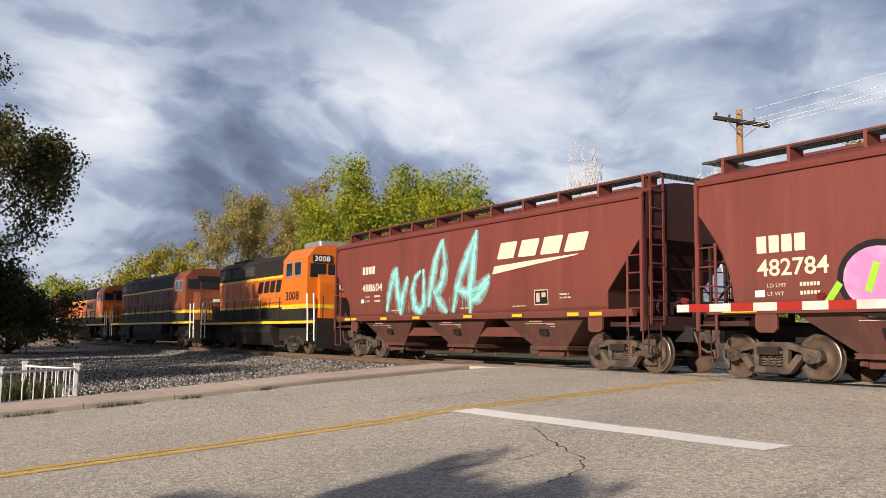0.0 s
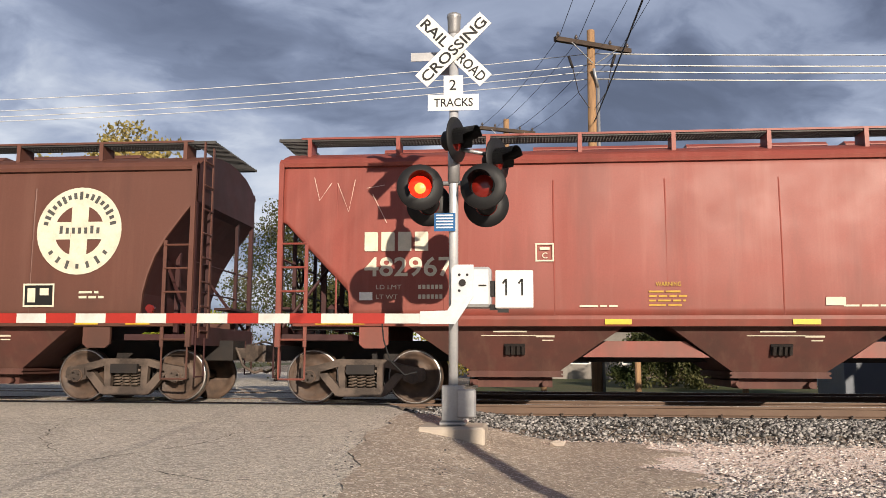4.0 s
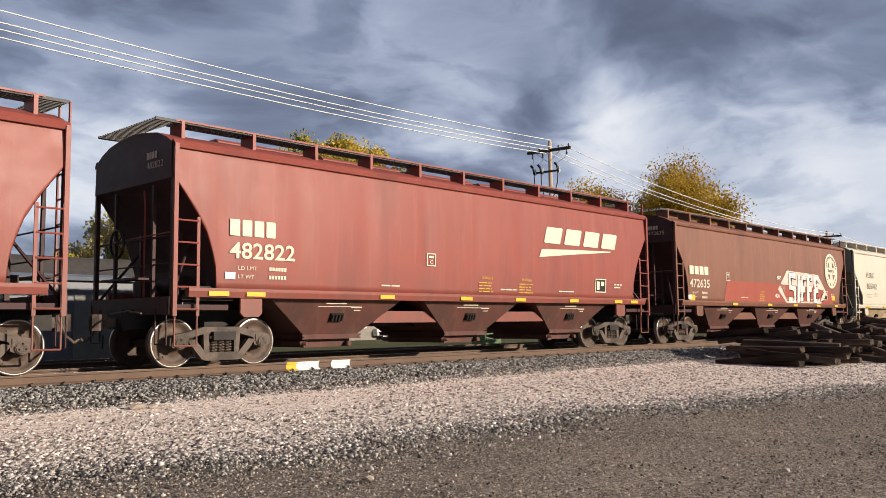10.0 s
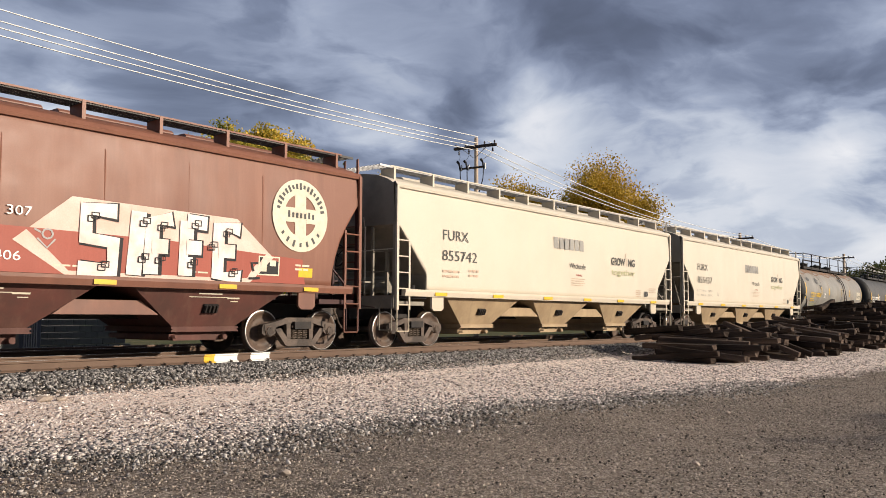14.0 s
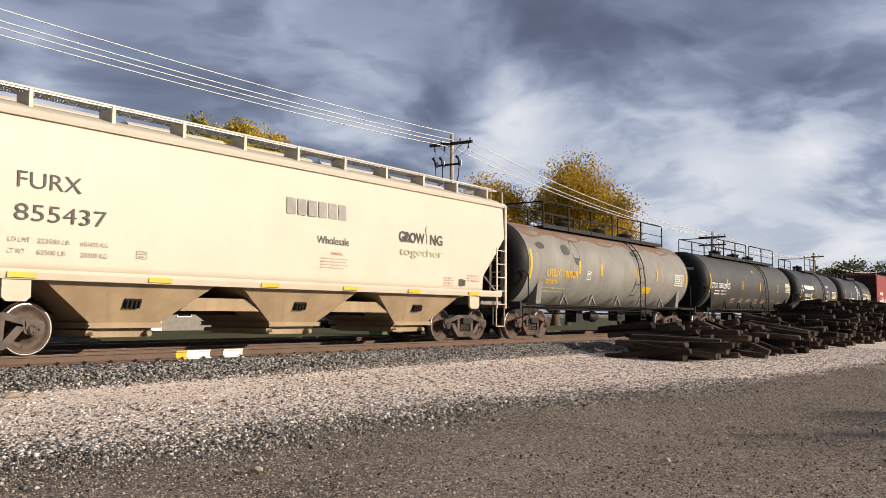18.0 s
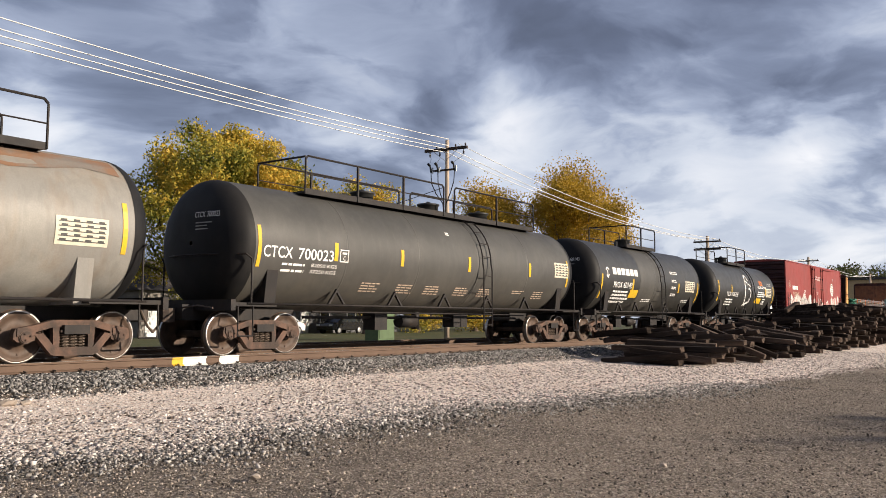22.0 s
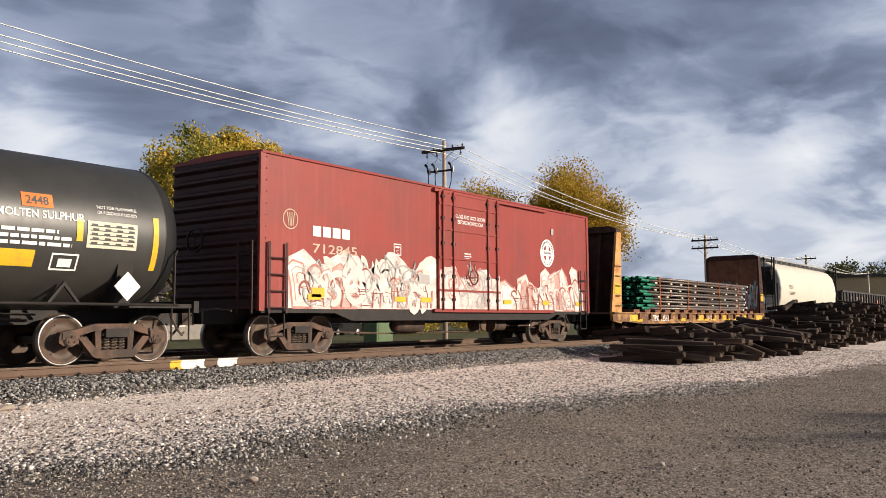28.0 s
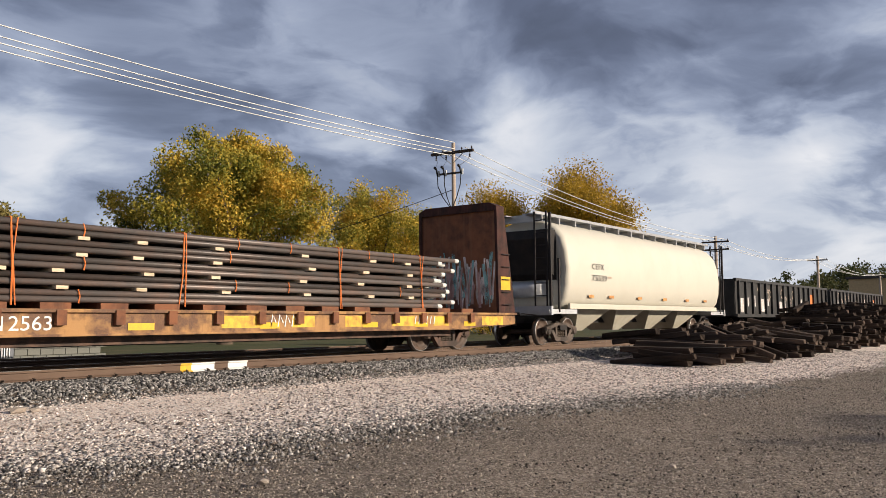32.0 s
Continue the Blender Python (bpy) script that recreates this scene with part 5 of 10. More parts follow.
def end_frame_mesh():
    """End sill, corner posts, sloping braces and the brake platform of one end (towards +x)."""
    def build(bm):
        box(bm, 7.0, 8.22, -1.5, 1.5, 1.06, 1.16)
        box(bm, 8.12, 8.24, -1.56, 1.56, 0.98, 1.30)
        for s in (-1, 1):
            box(bm, 8.12, 8.20, s * 1.52 - 0.04, s * 1.52 + 0.04, 1.0, 4.1)
            box(bm, 7.55, 7.63, s * 0.75 - 0.04, s * 0.75 + 0.04, 1.1, 2.9)
            box(bm, 8.1, 8.16, s * 0.75 - 0.035, s * 0.75 + 0.035, 1.1, 3.5)
            rod(bm, (8.15, s * 1.45, 1.25), (7.3, s * 0.75, 2.6), 0.03, 6)
        for z in (1.9, 2.4):
            rod(bm, (8.13, -1.5, z), (8.13, 1.5, z), 0.016, 6)
        box(bm, 8.2, 8.5, -0.55, 0.75, 1.62, 1.66)
        rod(bm, (7.4, -0.2, 1.55), (7.4, 0.7, 1.55), 0.17, 12)
        box(bm, 7.6, 7.85, -0.55, -0.25, 1.35, 1.65)
        path_rod(bm, [(8.25, -1.5, 1.2), (8.25, -1.5, 0.45), (8.25, -1.1, 0.45), (8.25, -1.1, 1.1)], 0.016, 6)
        path_rod(bm, [(8.25, 1.5, 1.2), (8.25, 1.5, 0.45), (8.25, 1.1, 0.45), (8.25, 1.1, 1.1)], 0.016, 6)
    return shaped("hopper/end_frame", build)


def brake_wheel_mesh():
    def build(bm):
        turned(bm, [(-0.02, 0.26), (-0.02, 0.29), (0.02, 0.29), (0.02, 0.26), (-0.02, 0.26)], "x", 20)
        for k in range(5):
            a = k * math.tau / 5
            rod(bm, (0, 0, 0), (0, 0.27 * math.cos(a), 0.27 * math.sin(a)), 0.014, 5)
    return shaped("hopper/brake_wheel", build)


def sills(car, paint):
    for s in (-1, 1):
        part("side_sill", shaped(f"hopper/sill{s}", lambda bm: prism(bm, [(s * 1.52, SILL + 0.04), (s * 1.66, SILL + 0.04), (s * 1.66, SILL - 0.02), (s * 1.63, SILL - 0.13), (s * 1.52, SILL - 0.13)], -7.9, 7.9, "x")), paint, car)
        part("top_chord", shaped(f"hopper/chord{s}", lambda bm: prism(bm, [(s * 1.5, EAVE - 0.06), (s * 1.60, EAVE - 0.06), (s * 1.62, EAVE), (s * 1.56, EAVE + 0.08), (s * 1.5, EAVE + 0.08)], -8.2, 8.2, "x")), paint, car)
        for x in (-6.55, 6.55):
            part("jacking_pad", shaped(f"hopper/pad{s}", lambda bm: prism(bm, [(-0.24, SILL - 0.10), (0.24, SILL - 0.10), (0.24, 1.0), (0.16, 0.93), (-0.16, 0.93), (-0.24, 1.0)], s * 1.53, s * 1.59)), paint, car, m=pose(x, 0, 0))


def covered_hopper(u, paint, label, cut="curved", seams=True, grime=None, pale_walk=False, steel=None, bracket=None, lower=None, short=None):
    """A three-bay covered hopper, 17.9 m over couplers; short gives a shorter build's middle and length share."""
    car = thing("covered_hopper", label, "hopper car", "covered hoppers in the train", pose(u, 0, 0))
    ROLLING.append((car, u))
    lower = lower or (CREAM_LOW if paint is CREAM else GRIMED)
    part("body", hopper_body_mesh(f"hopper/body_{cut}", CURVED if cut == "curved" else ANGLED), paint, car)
    sills(car, paint)
    for x in (-4.25, 0.0, 4.25):
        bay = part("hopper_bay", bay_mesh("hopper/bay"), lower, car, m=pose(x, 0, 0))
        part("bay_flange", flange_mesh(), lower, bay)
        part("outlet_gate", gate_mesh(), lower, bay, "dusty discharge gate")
        part("vibrator_bracket", vibrator_mesh(), BLACK, bay, m=pose(0.0, -1.30, 0.93, 22))
    for x in (-2.125, 2.125):
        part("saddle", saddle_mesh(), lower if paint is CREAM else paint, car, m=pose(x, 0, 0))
    part("centre_sill", shaped("hopper/centre_sill", lambda bm: box(bm, -8.5, 8.5, -0.32, 0.32, 0.72, 1.08)), BLACK, car)
    part("running_board", running_board_mesh(), PALE_STEEL if pale_walk else GRATE, car, "steel grating roof walkway")
    for s in (-1, 1):
        part("walkway_edge", shaped(f"hopper/walkway_edge{s}", lambda bm: box(bm, -7.95, 7.95, min(s * 1.165, s * 1.18), max(s * 1.165, s * 1.18), 4.565, 4.60)), bracket or paint, car)
    for k in range(11):
        for s in (-1, 1):
            part("walkway_bracket", bracket_mesh(s), bracket or paint, car, m=pose(-7.8 + 1.56 * k, 0, 0))
    for x in (-5.4, -2.7, 0, 2.7, 5.4):
        part("hatch_cover", hatch_mesh(), paint, car, m=pose(x, 0, 0))
    for s, r in ((1, 0), (-1, 180)):
        # The darkened end paint carries the recess shade at both ends.
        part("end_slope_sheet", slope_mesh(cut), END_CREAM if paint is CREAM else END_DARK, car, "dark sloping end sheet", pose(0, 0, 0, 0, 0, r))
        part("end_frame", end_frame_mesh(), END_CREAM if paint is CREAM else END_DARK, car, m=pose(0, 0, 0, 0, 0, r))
        if s > 0:
            part("end_ladder", ladder_mesh("hopper_end", 0.42, 1.1, 4.5), paint, car, m=pose(s * 8.26, -1.20 * 1, 0, 0, 0, 90))
        else:
            part("end_handrail", shaped("hopper/end_handrail", lambda bm: (path_rod(bm, [(-8.2, -0.55, 1.2), (-8.2, -0.55, 3.0), (-8.2, -0.5, 3.3)], 0.02, 6), path_rod(bm, [(-8.2, -1.5, 2.45), (-8.2, 1.3, 2.4)], 0.014, 6))), paint, car)
            part("brake_valve", shaped("hopper/brake_valve", lambda bm: (box(bm, -7.75, -7.35, -1.45, -1.2, 1.32, 1.5), rod(bm, (-7.3, -1.35, 1.3), (-7.3, -1.35, 1.58), 0.08, 10), rod(bm, (-7.9, -1.35, 1.45), (-7.2, -1.35, 1.45), 0.03, 6), box(bm, -7.95, -6.9, -1.5, -1.0, 1.24, 1.30))), BLACK, car, "brake valve on the end platform")
        part("side_ladder", ladder_mesh("hopper_side", 0.44, 0.95, 2.75, 0.40), paint, car, m=pose(s * 7.92, -1.60, 0))
        part("corner_post", shaped("hopper/corner_post", lambda bm: box(bm, -0.04, 0.04, -0.03, 0.03, 0.95, 4.05)), paint, car, m=pose(s * 8.16, -1.60, 0))
        part("sill_step", shaped("hopper/sill_step", lambda bm: path_rod(bm, [(-0.22, 0, 1.0), (-0.22, 0, 0.42), (0.22, 0, 0.42), (0.22, 0, 1.0)], 0.018, 6)), paint, car, m=pose(s * 7.92, -1.58, 0))
        truck(car, s * 6.85, steel)
    part("brake_wheel", brake_wheel_mesh(), BLACK, car, m=pose(-8.32, 0.3, 2.35))
    couplers(car, 8.95)
    if seams:
        for x in SEAMS:
            part("weld_seam", shaped("hopper/seam", lambda bm: seam(bm)), paint, car, m=pose(x, 0, 0))
    if short:
        for ob in car.children:
            ob.location.x = short[0] + ob.location.x * short[1]
            if ob.name.split(".")[0] in ("body", "side_sill", "top_chord", "centre_sill", "running_board", "end_slope_sheet", "end_frame", "hopper_bay"):
                ob.scale.x = short[1]
                if ob.name.startswith("end_"):
                    ob.location.x = short[0]
    return car


def seam(bm):
    zs = np.linspace(SILL + 0.05, EAVE - 0.35, 10)
    for za, zb in zip(zs, zs[1:]):
        a, b = -(bulge(za) - pulled_in(0, za) - 0.002), -(bulge(zb) - pulled_in(0, zb) - 0.002)
        v = [bm.verts.new(p) for p in ((-0.016, a, za), (0, a - 0.009, za), (0.016, a, za), (-0.016, b, zb), (0, b - 0.009, zb), (0.016, b, zb))]
        bm.faces.new((v[0], v[1], v[4], v[3]))
        bm.faces.new((v[1], v[2], v[5], v[4]))


def reflectors(car, xs, z=1.36, y=1.665, w=0.42, h=0.085, mat=None):
    for x in xs:
        part("reflector", shaped(f"reflector{w}", lambda bm: box(bm, -w / 2, w / 2, -0.004, 0.004, -h / 2, h / 2)), mat or REFLECT, car, "yellow reflective strip", pose(x, -y - 0.004, z))


def data_stencils(car, onto, mat, seed=1, bx=5.2):
    """Framed plates and lines of small print common to the hoppers."""
    small_print(bx + 1.0, 1.85, 0.45, 2, mat, car, onto, 0.04, 0.085, seed + 3)
    for x in (-3.2, 0.9, 3.4):
        small_print(x, 1.60, 0.75, 1, mat, car, onto, 0.03, 0.07, seed + int(x * 7))
    for x in (-4.25, 0.0, 4.25):
        lower_print(car, x, mat)
    bz = 1.62
    patches([(bx, bz, 0.56, 0.4)], SIGN_BLACK, car, lambda a, b: (a, onto(a, b)[1] + 0.004, b), "plate_ground", "black stencil panel")
    patches([(bx, bz, 0.56, 0.03), (bx, bz + 0.37, 0.56, 0.03), (bx, bz, 0.03, 0.4), (bx + 0.53, bz, 0.03, 0.4), (bx + 0.08, bz + 0.08, 0.14, 0.24), (bx + 0.3, bz + 0.2, 0.16, 0.12)], mat, car, onto, "data_plate")


def lower_print(car, x, mat):
    def onto(a, b):
        f = (1.40 - b) / 0.84
        return (x + a, -(1.5 - 0.38 * f) - 0.008, b)
    patches([(-0.35, 1.20, 0.55, 0.022), (-0.55, 1.14, 0.9, 0.014), (0.35, 1.12, 0.3, 0.03), (0.45, 1.06, 0.18, 0.02)], mat, car, onto, "small_print")


def road_mark(car, number, onto, mat, x=-5.9, z=2.55, h=0.34, w=1.35, gap=0.52, mark_w=0.98, bold=0.015):
    """Owner's mark as plain blocks, with the car number below it."""
    block_mark(x, z, mark_w, h, mat, car, onto)
    lettering(number, x, z - gap, h, mat, car, onto, w, bold, name="car_number")
    face = lambda a, b: (-8.225, -a, b)
    block_mark(0.62, 3.86, 0.40, 0.13, LETTER_FADED, car, face)
    lettering(number, 0.62, 3.68, 0.13, LETTER_FADED, car, face, 0.62, name="end_number")
    lettering("LD LMT", x + 0.2, z - gap - 0.22, 0.075, mat, car, onto, 0.42)
    patches([(x + 0.90 + 0.07 * k, z - gap - 0.22 - 0.16 * r, 0.05, 0.07) for k in range(6) for r in (0, 1)], mat, car, onto, "small_print")
    lettering("LT WT", x + 0.2, z - gap - 0.38, 0.075, mat, car, onto, 0.36)
    patches([(x - 0.08, z - gap - 0.40, 0.22, 0.13)], LETTER_WHITE, car, onto, "weight_plate")


def wedge_mark(car, x, z, w, h, mat, onto):
    block_mark(x, z, w, h, mat, car, onto, 0.38)
    swoosh(x - 0.1, z + 0.02, w * 0.9, h * 0.55, mat, car, onto)


def warning_block(car, x, z, onto, mat=None):
    lettering("WARNING", x + 0.06, z + 0.25, 0.075, mat or STENCIL_GOLD, car, onto, 0.40, 0.01, name="warning_stencil")
    small_print(x - 0.05, z + 0.15, 0.62, 4, mat or STENCIL_GOLD, car, onto, 0.030, 0.072, int(x * 10) + 7)


def plate_c(car, x, z, onto, mat):
    patches([(x, z, 0.3, 0.025), (x, z + 0.275, 0.3, 0.025), (x, z, 0.025, 0.3), (x + 0.275, z, 0.025, 0.3), (x + 0.07, z + 0.19, 0.16, 0.045)], mat, car, onto, "plate_stencil")
    lettering("C", x + 0.11, z + 0.05, 0.10, mat, car, onto)


def doodle(car, x, z, k, mat, onto):
    """A chalked cactus-like scrawl."""
    strokes([arc(x, z, 0.14 * k, 0, 360, 16, 0.27 * k), [(x - 0.08 * k, z + 0.05 * k), (x + 0.08 * k, z + 0.05 * k)], arc(x, z - 0.08 * k, 0.07 * k, 190, 350, 8),
             [(x - 0.14 * k, z), (x - 0.5 * k, z + 0.16 * k), (x - 0.4 * k, z + 0.03 * k), (x - 0.2 * k, z - 0.12 * k)], [(x + 0.14 * k, z - 0.1 * k), (x + 0.4 * k, z - 0.15 * k), (x + 0.62 * k, z - 0.32 * k), (x, z - 0.26 * k)]], 0.016, mat, car, onto)


# ---- the hoppers of the train, head to tail ----
def spray_teal(car):
    """Broad misty strokes: a dense core with many thinner lines fanned round it."""
    rng = random.Random(5)
    core = [[(-4.95, 1.60), (-4.72, 2.25), (-4.45, 2.85), (-4.28, 3.05)], [(-4.30, 3.05), (-4.25, 2.5), (-4.12, 1.85), (-4.02, 1.45)], [(-4.05, 1.5), (-3.85, 2.1), (-3.55, 2.7)],
            [(-2.75, 2.85), (-3.1, 2.6), (-3.25, 2.2), (-3.15, 1.75), (-2.85, 1.55), (-2.6, 1.75), (-2.55, 2.2), (-2.6, 2.9)],
            [(-1.55, 3.75), (-1.9, 3.1), (-2.15, 2.3), (-2.3, 1.7)], [(-1.55, 3.75), (-1.35, 3.0), (-1.45, 2.45), (-1.85, 2.1), (-2.0, 2.15)], [(-1.95, 2.1), (-1.6, 1.75), (-1.25, 1.5)],
            [(0.25, 3.85), (-0.2, 3.1), (-0.65, 2.3), (-0.95, 1.5)], [(0.25, 3.85), (0.12, 3.0), (0.0, 2.2), (-0.05, 1.45)], [(-0.75, 2.15), (-0.2, 2.05), (0.5, 2.2), (0.95, 2.5)], [(-0.1, 1.75), (0.4, 1.95), (0.9, 2.35)]]
    core = [[(a + 1.46, b) for a, b in line] for line in core]
    for wide, mat, lift, label in ((0.46, TEAL_FAINT, 0.0, "misty teal overspray"), (0.27, TEAL_SOFT, 0.003, "soft teal spray-paint stroke"), (0.12, TEAL_FULL, 0.006, "teal spray-paint stroke")):
        for j, line in enumerate(core):
            pts = []
            for (xa, za), (xb, zb) in zip(line, line[1:]):
                pts += [(xa + (xb - xa) * q / 4, za + (zb - za) * q / 4) for q in range(4)]
            pts.append(line[-1])
            n = len(pts)
            w = [wide * (0.35 + 0.65 * math.sin(math.pi * (i + 0.6) / (n + 0.2))) for i in range(n)]
            near = lambda a, b: (a, on_side(a, b)[1] - lift - 0.0006 * (j % 4), b)
            strokes([pts], w, mat, car, near, "graffiti", label)
    near = lambda a, b: (a, on_side(a, b)[1] - 0.002, b)
    drips = [[(x, 1.95 + rng.uniform(-0.1, 0.2)), (x + 0.01, 1.45 + rng.uniform(-0.05, 0.2))] for x in [rng.uniform(-3.5, 1.7) for _ in range(34)]]
    strokes(drips, 0.014, TEAL_SOFT, car, near, "graffiti", "teal paint drips")


def spray_pink(car):
    """Fat pink letters outlined in black, with lime spikes."""
    x, z = -5.0, 1.50
    shapes = [arc(x + 0.75, z + 0.62, 0.48, 0, 360, 24, 0.52), [(x + 1.55, z + 1.15), (x + 2.75, z + 1.3)], [(x + 2.15, z + 1.2), (x + 2.0, z + 0.15)],
              [(x + 2.95, z + 0.1), (x + 3.0, z + 1.35), (x + 3.6, z + 1.3), (x + 3.65, z + 0.8), (x + 3.1, z + 0.65), (x + 3.8, z + 0.1)],
              [(x + 4.15, z + 0.1), (x + 4.3, z + 1.5), (x + 4.5, z + 0.9), (x + 4.75, z + 0.15)], [(x + 5.0, z + 1.25), (x + 5.15, z + 0.3), (x + 5.7, z + 0.2), (x + 5.95, z + 1.05)]]
    high = lambda a, b: (a, on_side(a, b)[1] - 0.006, b)
    top = lambda a, b: (a, on_side(a, b)[1] - 0.010, b)
    spikes = [[(x - 0.35, z - 0.05), (x + 0.0, z + 0.55)], [(x + 0.55, z + 0.3), (x + 0.75, z + 1.0)], [(x + 1.6, z), (x + 1.7, z + 0.6)], [(x + 2.4, z), (x + 2.6, z + 0.8)], [(x + 4.0, z - 0.02), (x + 4.1, z + 0.7)], [(x + 4.85, z + 0.5), (x + 5.0, z + 1.4)], [(x + 6.1, z - 0.05), (x + 6.35, z + 0.5)], [(x + 5.6, z + 0.6), (x + 5.75, z + 1.5)]]
    fit_in = lambda lines, dx=0.0: [[(-5.0 + (a + 5.0) * 0.92 + dx, 1.43 + (b - 1.5) * 0.70) for a, b in line] for line in lines]
    shapes, spikes = fit_in(shapes), fit_in(spikes)
    strokes(shapes, 0.62, GRAF_BLACK, car, on_side, "graffiti", "black outline of spray-painted letters")
    strokes(shapes, 0.38, GRAF_PINK, car, high, "graffiti", "pink spray-painted letters")
    disc = fit_in([arc(x + 0.75, z + 0.60, 0.34, 0, 345, 20, 0.40)])[0]
    laid("graffiti", disc, [tuple(range(len(disc)))], GRAF_PINK, car, lambda a, b: (a, on_side(a, b)[1] - 0.004, b), "pink filled letter middle")
    strokes(spikes, 0.13, GRAF_GREEN, car, top, "graffiti", "lime spray-painted spikes")
    strokes(fit_in([[(x + 6.6 + (a - x - 6.6) * 0.58, b) for a, b in line] for line in [[(x + 6.6, z + 0.8), (x + 6.7, z + 1.45), (x + 6.95, z + 0.85), (x + 7.0, z + 1.5)], arc(x + 7.3, z + 1.1, 0.15, 0, 360, 10, 0.25), [(x + 7.6, z + 0.8), (x + 7.65, z + 1.45), (x + 8.1, z + 1.5)], [(x + 7.75, z + 1.0), (x + 8.3, z + 0.95)]]], -0.75), 0.035, GRAF_WHITE, car, top, "graffiti", "white tag letters")


def spray_white(car):
    """A blush arrow-ended panel with fat white letters, small black squares between them."""
    x, z = 0.22, 1.44
    wide = lambda a: x + (a - x) * 1.13
    on1 = lambda a, b: on_side(wide(a), b)
    on2 = lambda a, b: (wide(a), on_side(a, b)[1] - 0.006, b)
    on3 = lambda a, b: (wide(a), on_side(a, b)[1] - 0.014, b)
    on4 = lambda a, b: (wide(a), on_side(a, b)[1] - 0.022, b)
    verts = [(x, z + 0.55), (x + 0.85, z + 1.35), (x + 3.9, z + 1.28), (x + 4.75, z + 0.55), (x + 4.2, z - 0.02), (x + 0.85, z - 0.02)]
    laid("graffiti", verts, [(0, 1, 5), (1, 2, 4, 5), (2, 3, 4)], GRAF_BLUSH, car, on1, "blush spray-painted panel")
    fat = [[(x + 1.62, z + 1.15), (x + 1.12, z + 1.15), (x + 1.12, z + 0.65), (x + 1.58, z + 0.6), (x + 1.58, z + 0.12), (x + 1.02, z + 0.12)], [(x + 1.95, z + 0.05), (x + 2.0, z + 1.2)], [(x + 2.62, z + 1.12), (x + 2.25, z + 1.05), (x + 2.25, z + 0.08)], [(x + 2.25, z + 0.6), (x + 2.55, z + 0.6)],
           [(x + 2.9, z + 1.12), (x + 2.9, z + 0.08)], [(x + 2.9, z + 1.12), (x + 3.3, z + 1.1)], [(x + 2.9, z + 0.62), (x + 3.2, z + 0.62)], [(x + 4.0, z + 1.05), (x + 3.55, z + 1.08), (x + 3.55, z + 0.12), (x + 4.05, z + 0.1)], [(x + 3.55, z + 0.6), (x + 3.9, z + 0.6)]]
    strokes(fat, 0.34, GRAF_BLACK, car, on2, "graffiti", "black edges of spray-painted letters")
    strokes([[(a - 0.04, b + 0.015) for a, b in line] for line in fat], 0.27, GRAF_WHITE, car, on3, "graffiti", "white spray-painted letters")
    squares = []
    for k, (a, b) in enumerate(((1.1, 0.95), (1.3, 0.12), (1.98, 0.95), (1.98, 0.3), (2.3, 0.9), (2.28, 0.3), (2.95, 1.0), (2.9, 0.25), (3.3, 0.62), (3.6, 0.9), (3.75, 0.12))):
        for d in (0.0, 0.06):
            squares.append([(x + a + d, z + b + d), (x + a + d + 0.12, z + b + d), (x + a + d + 0.12, z + b + d + 0.1), (x + a + d, z + b + d + 0.1), (x + a + d, z + b + d)])
    strokes(squares, 0.022, GRAF_BLACK, car, on4, "graffiti", "small linked squares in black")
    lettering("307", x - 0.1, z + 0.95, 0.16, LETTER_WHITE, car, on2, 0.36, name="chalk_figures")
    lettering("406", x - 0.25, z + 0.22, 0.16, LETTER_WHITE, car, on2, 0.38, name="chalk_figures")
    strokes([arc(x + 0.5, z + 0.68, 0.08, 0, 360, 8), [(x + 0.35, z + 0.6), (x + 0.5, z + 0.45), (x + 0.62, z + 0.6)], [(x + 0.3, z + 0.75), (x + 0.4, z + 0.7)]], 0.03, GRAF_GREY, car, on2)
    strokes([[(x + 4.3, z + 0.25), (x + 4.25, z + 0.42), (x + 4.4, z + 0.42)], [(x + 4.2, z + 0.1), (x + 4.45, z + 0.12)]], 0.05, GRAF_BLACK, car, on2)


BODY_MARKS = (-6.6, -7.2, -4.3, -1.5, 1.4, 4.2, 6.6, 7.3)


